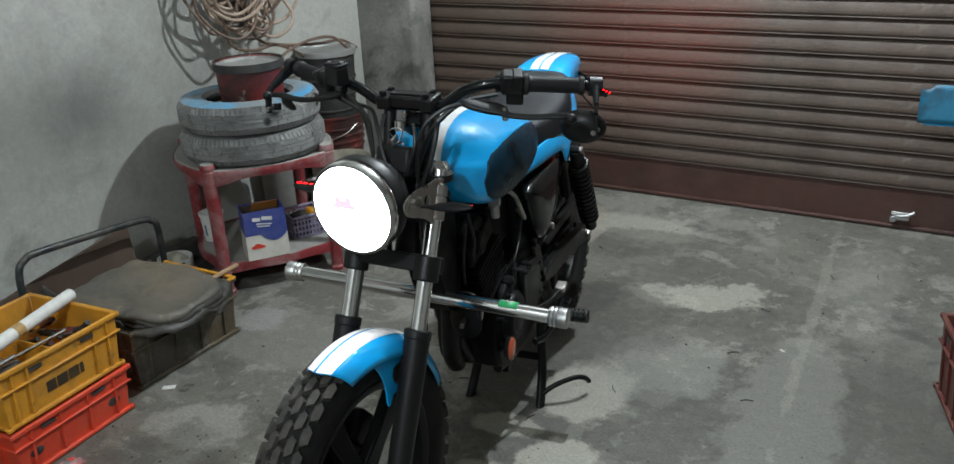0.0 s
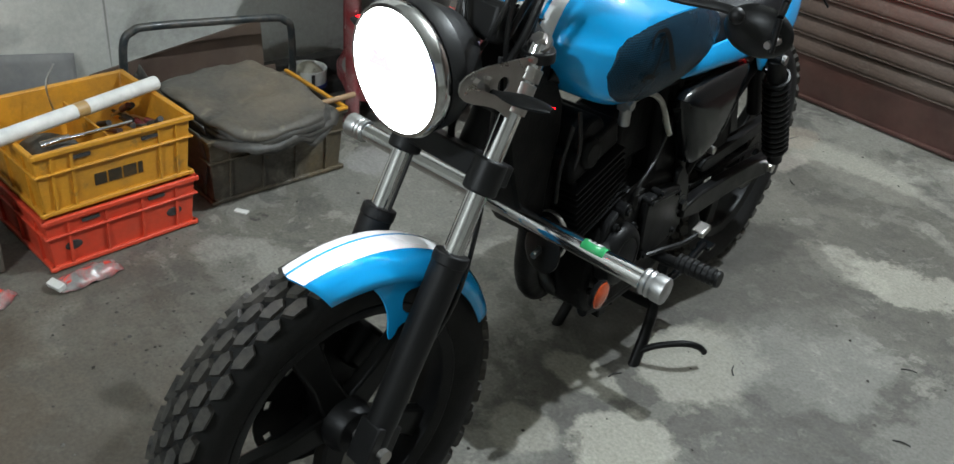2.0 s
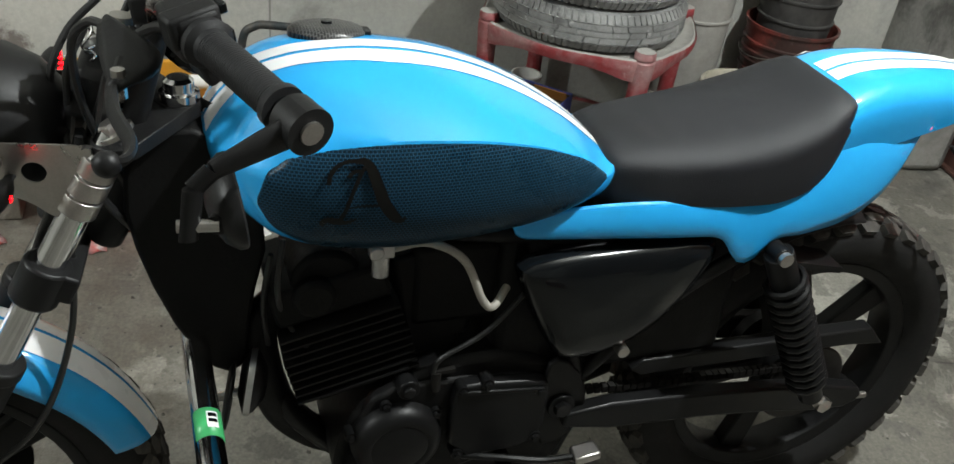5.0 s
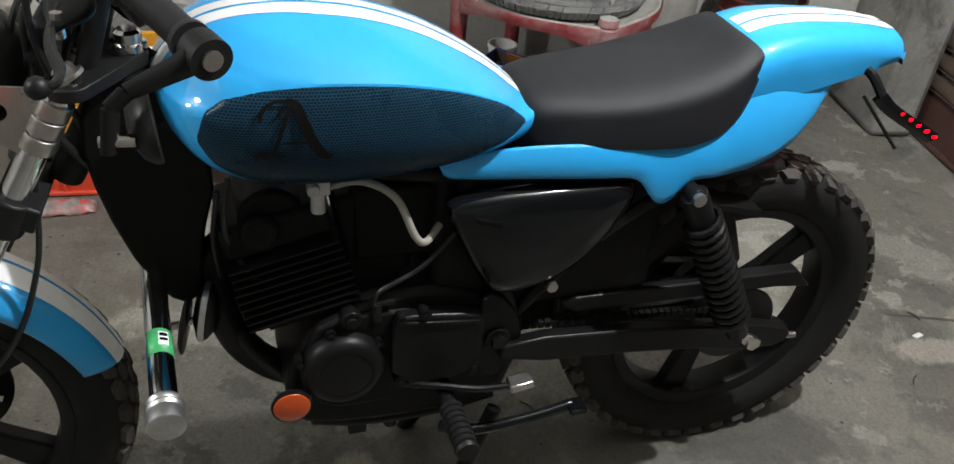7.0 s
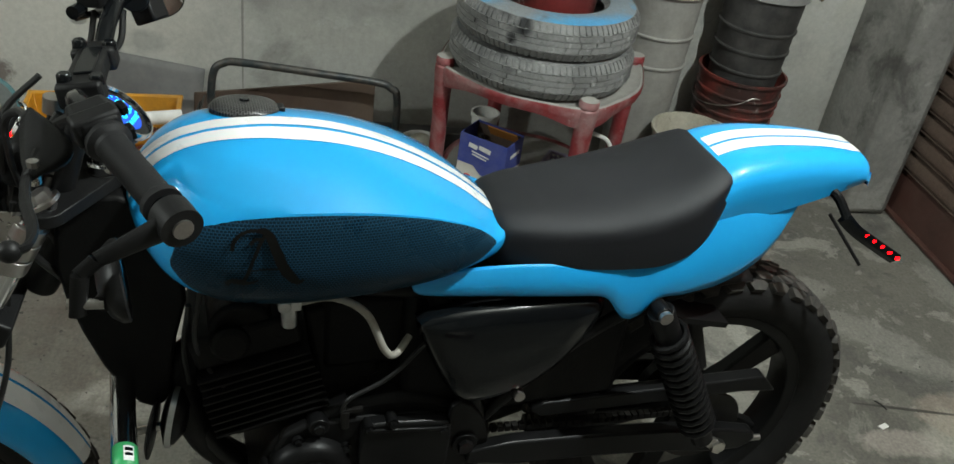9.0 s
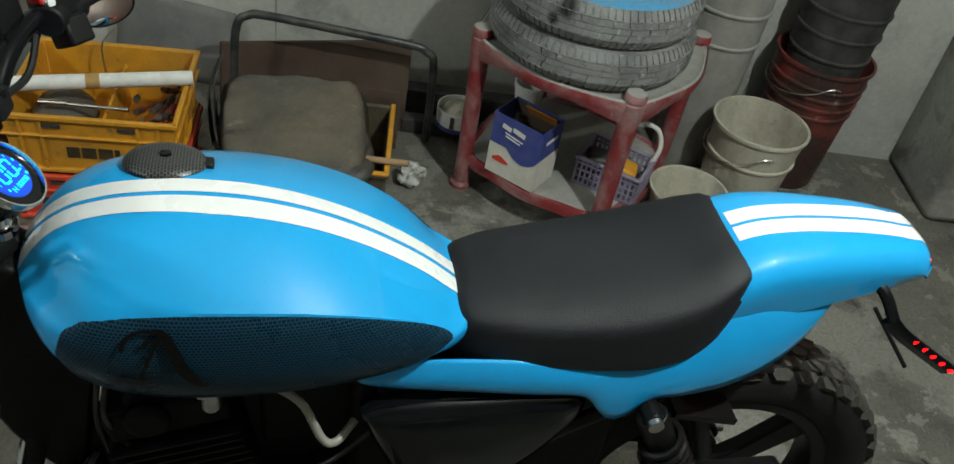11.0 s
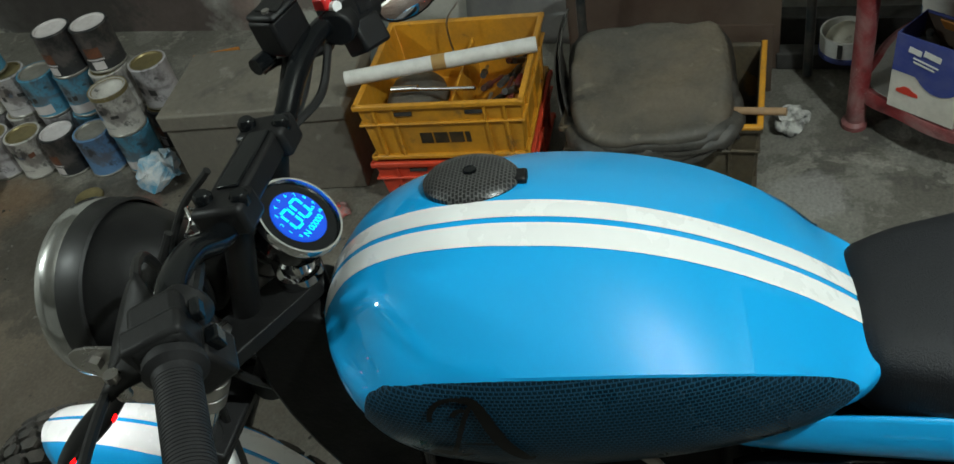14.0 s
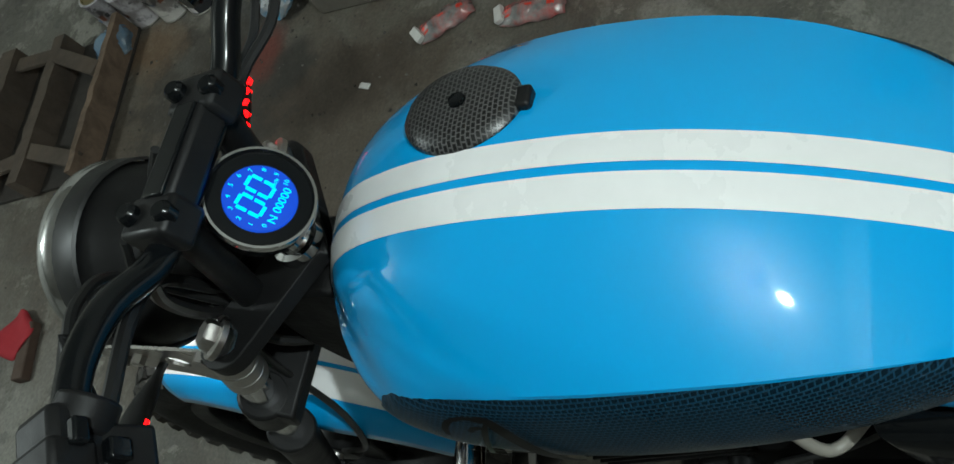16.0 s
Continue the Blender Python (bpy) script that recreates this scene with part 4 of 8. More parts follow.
bm = box(0.21, 0.055, 0.035, (0, fork_at(0.7, 0)[1] + 0.012, 0.705), (-26, 0, 0))
for side in (1, -1):
    rod(fork_at(0.725, side * 0.086), fork_at(0.678, side * 0.086), 0.027, seg=20, bm=bm)
rod((0, -0.015, 0.86), (0, -0.1, 0.7), 0.022, bm=bm)
front("lower_clamp", bm, BLACK_MATT, None, "black lower fork clamp", bevel=0.004)

# headlight
SATIN_GREY = material("satin_grey_metal", (0.016, 0.016, 0.0165), 0.42, 0.3, second=(0.012, 0.012, 0.012), bump=0.03)
HL = Matrix.Translation((-0.01, -0.241, 0.852)) @ pose(0, 0, 0, 92, 0, 0)
bm = lathe([(0.0, -0.125), (0.022, -0.124), (0.045, -0.116), (0.066, -0.098), (0.082, -0.068), (0.0905, -0.036), (0.0925, -0.012), (0.0925, 0.0)], 48, HL)
headlight = front("headlight", bm, BLACK_MATT, None, "round headlight, switched on, with a black bowl")
bm = lathe([(0.0925, -0.016), (0.0955, -0.012), (0.0965, 0.0), (0.093, 0.008), (0.0875, 0.009), (0.0865, 0.004)], 48, HL)
front("rim", bm, CHROME, headlight, "chrome headlight rim")
bm = lathe([(0.0915, -0.046), (0.0945, -0.044), (0.0955, -0.018), (0.0945, -0.0165)], 48, HL)
front("band", bm, SATIN_GREY, headlight, "satin grey band behind the rim")
bm = lathe([(0.0, 0.03), (0.03, 0.0275), (0.06, 0.0185), (0.078, 0.009), (0.0868, 0.003), (0.0868, -0.004), (0.0, -0.004)], 48, HL)
front("lens", bm, LED_WHITE, headlight, "white glowing lens")
bm = bmesh.new()
for a, b, sx, sz in ((0.0, 0.022, 0.05, 0.008), (-0.012, 0.034, 0.012, 0.018), (0.012, 0.034, 0.012, 0.018), (0.0, 0.03, 0.03, 0.012)):
    box(sx, 0.002, sz, (a - 0.01, -0.2715, 0.852 + b * 0.7), bm=bm)
front("mark", bm, RED_MARK, headlight, "faint red shape inside the lens", smooth=False)
bm = box(0.166, 0.03, 0.012, (0, -0.125, 0.8))
front("stay", bm, BLACK_MATT, headlight, bevel=0.003)

# handlebar, set a little low and to the rear
SET = Matrix.Translation((-0.004, 0.003, -0.004))
BAR = [(0, -0.012, 1.0), (0.05, -0.012, 1.0), (0.085, -0.01, 1.008), (0.13, -0.004, 1.036), (0.185, 0.012, 1.05), (0.25, 0.045, 1.046), (0.38, 0.118, 1.031)]
BAR_RIGHT = BAR[:3] + [(0.13, -0.006, 1.03), (0.185, 0.003, 1.041), (0.25, 0.03, 1.038), (0.38, 0.09, 1.043)]
bar_line = [(-x, y, z) for x, y, z in BAR_RIGHT[:0:-1]] + BAR
handlebar = front("handlebar", tube(bar_line, 0.0112, 14, 8), BLACK_GLOSS, None, "black tubular handlebar")
for side in (1, -1):
    front("riser", rod((side * 0.046, -0.05, 0.872), (side * 0.048, -0.011, 1.0), 0.0135, seg=18), BLACK_MATT, handlebar)
bm = box(0.125, 0.036, 0.026, (0, -0.013, 1.012), (8, 0, 0))
for side in (1, -1):
    box(0.034, 0.05, 0.03, (side * 0.052, -0.013, 1.01), (8, 0, 0), bm)
clamp_face = box(0.078, 0.022, 0.004, (0, -0.0125, 1.0262), (8, 0, 0))
clampo = front("bar_clamp", bm, BLACK_MATT, handlebar, "black handlebar clamp", bevel=0.005)
front("face_plate", clamp_face, BLACK_GLOSS, clampo, "raised rectangle on the clamp", bevel=0.0015)
for side in (1, -1):
    for yy in (-0.03, 0.004):
        front("bolt", lathe([(0, 0.012), (0.006, 0.012), (0.0085, 0.009), (0.0085, 0.0)], 12, Matrix.Translation((side * 0.052, yy, 1.02))), BLACK_GLOSS, clampo)


def bar_at(t, side):
    """A place on the outer straight of the bar: t = 0 inner, 1 end."""
    a, b = (Vector(v) for v in (BAR if side > 0 else BAR_RIGHT)[-2:])
    p = a.lerp(b, t)
    return Vector((side * p.x, p.y, p.z))


for side in (1, -1):
    d = (bar_at(1, side) - bar_at(0, side)).normalized()
    q = d.to_track_quat("Z", "Y").to_matrix().to_4x4()
    prof = [(0.0113, -0.003), (0.0215, -0.003), (0.022, 0.004), (0.0165, 0.008), (0.0158, 0.012)]
    for k in range(34):
        z = 0.012 + k * 0.0028
        prof += [(0.0158, z), (0.0158, z + 0.0016), (0.0153, z + 0.0019), (0.0153, z + 0.0026)]
    prof += [(0.0165, 0.108), (0.019, 0.112), (0.019, 0.119), (0.0113, 0.119)]
    front("grip", lathe(prof, 24, Matrix.Translation(bar_at(-0.02 if side > 0 else -0.1, side)) @ q), GRIP, handlebar, "black rubber grip")
    # switch block
    c = bar_at(-0.2, side)
    turn = Matrix.Translation(c) @ pose(0, 0, 0, 12, 5 * side, 28 * side)
    bm = box(0.046, 0.04, 0.042, (0, 0, 0.002))
    bm.transform(turn)
    block = front("switch_block", bm, BLACK_MATT, handlebar, "black switch housing", bevel=0.006)
    for name, bm in (("lower_housing", box(0.036, 0.034, 0.034, (0.006 * side, 0.008, -0.026), (14, 0, 0))), ("housing_band", box(0.022, 0.046, 0.03, (0.01 * side, -0.002, 0.01))), ("housing_collar", rod((0, 0, 0), (0.034 * side, 0, 0), 0.02, seg=18))):
        bm.transform(turn)
        front(name, bm, BLACK_MATT, block, bevel=0.004)
    if side > 0:
        bm = box(0.016, 0.008, 0.01, (0, 0.028, 0.012))
        box(0.014, 0.01, 0.014, (0.008, 0.026, -0.012), bm=bm)
        bm.transform(Matrix.Translation(c) @ pose(0, 0, 0, 12, 5, 28))
        front("button", bm, BLACK_GLOSS, block, bevel=0.002)
    else:
        bm = box(0.022, 0.02, 0.014, (0.02, 0.004, 0.021))
        bm.transform(Matrix.Translation(c) @ pose(0, 0, 0, 12, -5, -28))
        front("kill_switch", bm, RED_PLASTIC, block, "red kill switch", bevel=0.003)
        bm = rod((0.022, 0.012, 0.0155), (0.022, 0.0205, 0.016), 0.0056)
        bm.transform(Matrix.Translation(c) @ pose(0, 0, 0, 12, -5, -28))
        front("dot", bm, WHITE_VINYL, block)
        bm = box(0.016, 0.01, 0.008, (-0.014, 0.012, 0.022))
        bm.transform(Matrix.Translation(c) @ pose(0, 0, 0, 12, -5, -28))
        front("button", bm, BLUE_PLASTIC, block, bevel=0.002)
        res = box(0.044, 0.034, 0.04, (-0.166, -0.026, 1.058), (6, 4, -20))
        box(0.047, 0.037, 0.008, (-0.166, -0.0255, 1.081), (6, 4, -20), res)
        reservoir = front("brake_reservoir", res, BLACK_MATT, handlebar, "black brake fluid reservoir", bevel=0.004)
        for a in (-0.186, -0.154):
            front("screw", rod((a + 0.004, -0.026, 1.083), (a + 0.004, -0.0262, 1.087), 0.004, seg=10), STEEL, reservoir)
        for k in range(7):
            front("lid_rib", box(0.004, 0.03, 0.0012, (-0.166 + 0.0045 * (k - 3), -0.0255, 1.0855), (6, 4, -20)), BLACK_MATT, reservoir)
        front("knob", rod((-0.135, -0.05, 1.034), (-0.155, -0.042, 1.034), 0.009, seg=12), BLACK_GLOSS, reservoir)
    # lever, its pivot and the leaf-shaped cover
    pts = [(0.205, -0.032, 1.012), (0.24, -0.035, 1.003), (0.285, -0.028, 1.0), (0.335, -0.012, 1.001), (0.364, -0.012, 1.001), (0.371, -0.024, 1.001)]
    pts = [Vector((side * x, y, z)) for x, y, z in pts]
    lever = front("lever", tube(pts, 0.0068, 8, 6, flat=0.62), BLACK_MATT, handlebar, "black hand lever")
    bm = bmesh.new()
    bmesh.ops.create_uvsphere(bm, u_segments=14, v_segments=10, radius=0.0105, matrix=Matrix.Translation(pts[-1]))
    front("ball_end", bm, BLACK_MATT, lever)
    rows = []
    for k in range(11):
        u = k / 10
        mid = Vector((side * (0.145 + 0.1 * u), -0.046 + 0.016 * math.sin(math.pi * u) + 0.012 * u, 1.03 - 0.024 * u))
        wide = 0.006 + 0.021 * math.sin(math.pi * min(u * 1.08, 1)) ** 0.8
        rows.append([mid + Vector((side * 0.35 * wide * w, wide * w, 0.006 * (1 - w * w) - 0.004)) for w in np.linspace(-1, 1, 7)])
    front("lever_cover", sheet(rows), BLACK_MATT, lever, "leaf-shaped rubber lever cover", solid=0.008)
    front("pivot_bolt", rod((side * 0.232, -0.03, 1.016), (side * 0.232, -0.03, 0.99), 0.006, seg=8), STEEL, lever)
    front("perch", rod(c + Vector((-side * 0.034, 0, 0)), c + Vector((-side * 0.012, 0, 0)), 0.019, seg=16), BLACK_MATT, handlebar, bevel=0.003)
    # mirror that hangs from the bar's end
    e = bar_at(0.89 if side > 0 else 0.96, side)
    back = 0.0 if side > 0 else -0.024
    m_end = rod(e - d * 0.006, e + d * 0.02, 0.0195 if side > 0 else 0.0165, seg=28)
    for u0, u1, r0, r1 in ((e + d * 0.008, (side * 0.396, 0.05 + back, 1.008), 0.0155, 0.0085), ((side * 0.396, 0.05 + back, 1.008), (side * 0.399, 0.036 + back, 0.995), 0.0088, 0.0085), ((side * 0.399, 0.036 + back, 0.995), (side * 0.4, 0.03 + back, 0.952), 0.0085, 0.008)):
        u0, u1 = Vector(u0), Vector(u1)
        along, across = (u1 - u0).normalized(), Vector((0, 0, 1))
        flat = along.cross(d).normalized()
        rows = [[p + r * (math.cos(a) * flat + 0.55 * math.sin(a) * d) for a in np.linspace(0, 2 * math.pi, 12, endpoint=False)] for p, r in ((u0, r0), (u1, r1))]
        n0 = len(m_end.verts)
        sheet(rows, m_end, wrap=True)
        m_end.verts.ensure_lookup_table()
        m_end.faces.new([m_end.verts[n0 + k] for k in range(12)])
        m_end.faces.new([m_end.verts[n0 + 12 + k] for k in range(12)])
    mirror = front("mirror", m_end, BLACK_MATT, handlebar, "black bar-end mirror")
    front("bolt", rod(e + d * 0.018, e + d * 0.0225, 0.0095, seg=20), STEEL, mirror)
    front("bolt", rod((side * 0.397, 0.022 + back, 0.962), (side * 0.397, 0.052 + back, 0.962), 0.005, seg=12), STEEL, mirror)
    hc = Vector((side * 0.362, 0.058 + back, 0.962 if side > 0 else 0.974))
    mm = Matrix.Translation(hc) @ pose(0, 0, 0, 96 if side > 0 else 112, 0, 10 if side > 0 else -38) @ Matrix.Diagonal((1.08, 0.8, 0.9, 1) if side > 0 else (1.0, 0.5, 0.6, 1))
    shell = front("shell", lathe([(0, 0.02), (0.02, 0.018), (0.036, 0.01), (0.044, 0.0), (0.0445, -0.006), (0.042, -0.008)], 28, mm), BLACK_MATT, mirror, "black oval mirror shell")
    front("glass", lathe([(0, -0.0072), (0.04, -0.0072), (0.042, -0.006)], 28, mm), MIRROR, shell, "mirror glass")
    front("pivot", rod((side * 0.398, 0.05 + back, 0.962), (side * 0.385, 0.054 + back, 0.962), 0.008, seg=12), BLACK_MATT, mirror)

# instrument
SET = Matrix.Identity(4)
GM = Matrix.Translation((0.004, 0.024, 0.96)) @ pose(0, 0, 0, -42, -4, -4) @ pose(0, 0, 0, 0, 0, 177)
bm = lathe([(0, -0.034), (0.03, -0.034), (0.036, -0.028), (0.038, -0.006), (0.0378, 0.0), (0, 0.0)], 36, GM)
gauge = front("speedometer", bm, BLACK_GLOSS, None, "round digital speedometer lit blue")
front("bezel", lathe([(0.0375, -0.008), (0.041, -0.006), (0.0425, 0.0), (0.0412, 0.0042), (0.0392, 0.0042), (0.038, 0.0005)], 40, GM), CHROME, gauge, "chrome bezel")
front("screen", lathe([(0, 0.0015), (0.0265, 0.0012), (0.0275, 0.0)], 36, GM), DISPLAY, gauge, "glowing blue screen")


def words(text, size, at, m, mat, name, parent, turn=0, steer=True):
    """Letters of the built-in font, as a thin mesh."""
    c = bpy.data.curves.new(name, "FONT")
    c.body, c.size, c.align_x, c.align_y, c.extrude = text, size, "CENTER", "CENTER", 0.0002
    ob = bpy.data.objects.new(name, c)
    me = bpy.data.meshes.new_from_object(ob)
    bpy.data.objects.remove(ob)
    bm = bmesh.new()
    bm.from_mesh(me)
    bpy.data.meshes.remove(me)
    bm.transform(m @ pose(*at, 0, 0, turn))
    return (front if steer else part)(name, bm, mat, parent, smooth=False)


for cx in (-0.0088, 0.0078):
    for x, y, sx, sy in ((0, 0.0098, 0.0085, 0.0026), (0, -0.0098, 0.0085, 0.0026), (-0.0055, 0.0049, 0.0026, 0.008), (0.0055, 0.0049, 0.0026, 0.008), (-0.0055, -0.0049, 0.0026, 0.008), (0.0055, -0.0049, 0.0026, 0.008)):
        bm = box(sx, sy, 0.0004, (cx + x + 0.08 * y, y + 0.0035, 0.0025), (0, 0, -4))
        bm.transform(GM)
        front("digit_segment", bm, DIGITS, gauge, smooth=False)
words("N 00000", 0.0088, (0, -0.0155, 0.0025), GM, DIGITS, "digits", gauge)
words("km/h", 0.0045, (0.015, -0.005, 0.0025), GM, DIGITS, "digits", gauge)
for k in range(11):
    a = radians(212 - 24.4 * k)
    words(str(k), 0.005, (0.0228 * math.cos(a), 0.0228 * math.sin(a), 0.0025), GM, DIGITS, "digits", gauge)

# fender
FR = 0.311
F0, F1 = radians(15), radians(-72)


def fender_at(u, s, out=0.0):
    """u: 0 front to 1 rear; s: -1 to 1 across."""
    a0 = F0 - radians(5) * abs(s) ** 1.4
    a1 = F1 + radians(3) * abs(s) ** 2
    a = a0 + (a1 - a0) * u
    wide = 0.062 * (0.82 + 0.18 * min(1, u * 3.2)) * (1 - 0.18 * max(0, u - 0.6) / 0.4)
    r = FR + out + 0.003 * math.sin(math.pi * min(u * 1.1, 1)) - 0.044 * abs(s) ** 2.3 + 0.006 * (1 - u) ** 3
    return (0.008 + wide * math.sin(s * 1.25) / math.sin(1.25), FW[1] - r * math.sin(a), FW[2] + r * math.cos(a))


fender = front("front_fender", sheet([[fender_at(i / 40, -1 + 2 * j / 16) for j in range(17)] for i in range(41)]), BLUE, None, "sky-blue front fender with white stripes", solid=0.003)
for s0, s1 in ((-0.05, 0.4), (-0.57, -0.12)):
    front("stripe", sheet([[fender_at(i / 40, s0 + (s1 - s0) * j / 4, 0.0011) for j in range(5)] for i in range(41)]), WHITE_VINYL, fender, "white vinyl stripe")
for side in (1, -1):
    # a flared stay from the fender's edge down to the fork
    outline = rounded([(-0.345, 0.578), (-0.24, 0.548), (-0.245, 0.536), (-0.278, 0.54), (-0.286, 0.525), (-0.284, 0.505), (-0.262, 0.49), (-0.262, 0.478), (-0.29, 0.486), (-0.304, 0.465), (-0.314, 0.468), (-0.312, 0.51), (-0.322, 0.545)], 1)
    front("stay", plate(outline, side * 0.058, side * 0.062), BLUE, fender, "blue fender stay", bevel=0.001)

# cables behind the headlight
CABLE = material("black_cable", (0.012, 0.012, 0.012), 0.45, bump=0.1)
for pts, r in (
    ([(0.15, -0.047, 1.03), (0.11, -0.07, 1.02), (0.07, -0.09, 0.97), (0.05, -0.09, 0.89), (0.03, -0.06, 0.78)], 0.0045),
    ([(0.19, 0.02, 1.035), (0.12, -0.01, 1.02), (0.07, -0.05, 0.96), (0.04, -0.08, 0.88)], 0.0055),
    ([(0.045, -0.08, 0.98), (0.055, -0.1, 0.94), (0.03, -0.11, 0.88), (0.0, -0.12, 0.84)], 0.004),
    ([(-0.03, -0.07, 0.99), (-0.02, -0.11, 0.95), (0.0, -0.13, 0.9), (-0.03, -0.12, 0.84)], 0.004),
    ([(0.075, -0.03, 0.99), (0.08, -0.055, 0.95), (0.07, -0.07, 0.9), (0.05, -0.08, 0.85)], 0.006),
    ([(-0.2, -0.02, 1.02), (-0.14, -0.02, 0.995), (-0.1, -0.04, 0.96), (-0.06, -0.08, 0.86)], 0.004),
    ([(-0.165, -0.03, 1.035), (-0.115, -0.035, 1.0), (-0.075, -0.06, 0.95), (-0.06, -0.1, 0.84), (-0.07, -0.16, 0.68), (-0.07, -0.3, 0.42)], 0.0042),
    ([(0.05, -0.1, 0.86), (0.06, -0.12, 0.74), (0.065, -0.14, 0.6), (0.07, -0.2, 0.46), (0.05, -0.33, 0.33)], 0.004),
    ([(0.03, -0.1, 0.82), (-0.01, -0.13, 0.75), (-0.03, -0.11, 0.68)], 0.006),
    ([(-0.03, -0.11, 0.87), (0.02, -0.12, 0.84), (0.05, -0.09, 0.79), (0.02, -0.06, 0.72)], 0.005),
    ([(-0.2, 0.0, 1.025), (-0.15, 0.0, 0.999), (-0.1, -0.012, 0.982), (-0.075, -0.035, 0.955), (-0.04, -0.07, 0.88)], 0.0045),
):
    pts = [(x, y + (0.005 if z > 0.99 else 0), z - (0.011 if z > 0.99 else 0)) for x, y, z in pts]
    front("cable", tube(pts, r, 8, 6), CABLE, None, "black control cable")
bm = box(0.085, 0.045, 0.06, (0, -0.085, 0.9), (-20, 0, 0))
front("wiring_box", bm, BLACK_MATT, None, "black wiring bundle behind the headlight", bevel=0.01)
bm = rod((-0.004, -0.055, 0.955), (-0.004, -0.052, 0.975), 0.012)
lock_sw = front("ignition_switch", bm, STEEL, None, "ignition switch with its key")
bm = box(0.005, 0.024, 0.042, (-0.005, -0.079, 0.931), (20, 10, 0))
front("key", bm, ALUMINIUM, lock_sw, bevel=0.001)
for cx, cz, r in ((0.004, 0.955, 0.014), (0.008, 0.93, 0.009)):
    ring = [(cx + r * math.cos(a), -0.085 + 0.006 * math.sin(2 * a), cz + r * math.sin(a)) for a in np.linspace(0, 2 * math.pi, 17)]
    front("key_ring", tube(ring, 0.0016, 6, 2), CHROME, lock_sw, "steel key ring")

# ---- engine, frame and rear ----
def joined(pieces):
    """One bmesh out of several."""
    out = bmesh.new()
    for p in pieces:
        me = bpy.data.meshes.new("piece")
        p.to_mesh(me)
        p.free()
        out.from_mesh(me)
        bpy.data.meshes.remove(me)
    return out


GREASE = material("greasy_dark_steel", (0.03, 0.028, 0.026), 0.45, 0.6, scale=30, second=(0.012, 0.011, 0.01), amount=0.8, bump=0.2)
# neck gusset and main tubes
bm = plate(rounded([(-0.045, 0.86), (0.03, 0.86), (0.05, 0.79), (0.09, 0.72), (0.06, 0.6), (0.055, 0.515), (0.022, 0.5), (-0.02, 0.56), (-0.06, 0.68), (-0.075, 0.79)], 1), -0.038, 0.038)
part("neck_gusset", bm, ENGINE_BLACK, bike, "black sheet neck gusset", bevel=0.006)
for side in (1, -1):
    part("frame_tube", tube([(side * 0.03, 0.03, 0.8), (side * 0.06, 0.2, 0.74), (side * 0.07, 0.42, 0.7), (side * 0.085, 0.7, 0.69), (side * 0.09, 0.88, 0.72)], 0.015, 12, 6), BLACK_PAINT, bike, "black frame tube")
    part("frame_tube", tube([(side * 0.07, 0.42, 0.7), (side * 0.075, 0.47, 0.56), (side * 0.07, 0.52, 0.4), (side * 0.06, 0.5, 0.28)], 0.017, 12, 6), BLACK_PAINT, bike, "black frame tube")
    part("frame_tube", tube([(side * 0.075, 0.52, 0.44), (side * 0.1, 0.62, 0.58), (side * 0.11, 0.74, 0.67)], 0.011, 10, 5), BLACK_PAINT, bike, "black frame tube")
part("down_tube", tube([(0, 0.0, 0.72), (0, 0.06, 0.52), (0, 0.13, 0.36), (0, 0.25, 0.26), (0, 0.5, 0.24)], 0.017, 12, 6), BLACK_PAINT, bike, "black down tube")

# engine: case, cylinder with fins, head, covers
bm = plate(rounded([(0.16, 0.3), (0.2, 0.26), (0.45, 0.25), (0.52, 0.3), (0.52, 0.42), (0.46, 0.5), (0.33, 0.52), (0.2, 0.47), (0.16, 0.38)], 2), -0.085, 0.085)
engine = part("engine", bm, ENGINE_BLACK, bike, "sooty black single-cylinder engine", bevel=0.012)
TILT_M = Matrix.Translation((0, 0.2, 0.46)) @ pose(0, 0, 0, 14, 0, 0)
bm = box(0.115, 0.115, 0.13, (0, 0, 0.07))
bm.transform(TILT_M)
part("cylinder", bm, ENGINE_BLACK, engine)
for k in range(9):
    grow = 0.0 if k < 6 else -0.004
    bm = plate(rounded([(-0.083 - grow, -0.0016), (0.083 + grow, -0.0016), (0.083 + grow, 0.0016), (-0.083 - grow, 0.0016)], 0), -0.08, 0.08)
    bm.transform(TILT_M @ Matrix.Translation((0, 0, 0.03 + 0.0135 * k)))
    part("fin", bm, ENGINE_BLACK, engine, smooth=False)
bm = box(0.135, 0.15, 0.055, (0, 0, 0.175))
rod((-0.06, 0, 0.195), (0.06, 0, 0.195), 0.045, seg=20, bm=bm)
rod((0.05, -0.02, 0.185), (0.078, -0.02, 0.185), 0.028, seg=18, bm=bm)
bm.transform(TILT_M)
part("cylinder_head", bm, ENGINE_BLACK, engine, bevel=0.008)
bm = lathe([(0.0, 0.031), (0.036, 0.031), (0.04, 0.0295), (0.043, 0.031), (0.05, 0.03), (0.058, 0.025), (0.063, 0.014), (0.0645, 0.0), (0.0645, -0.01)], 44, Matrix.Translation((0.088, 0.243, 0.394)) @ TO_X)
generator = part("generator_cover", bm, BLACK_PAINT, engine, "round black engine cover")
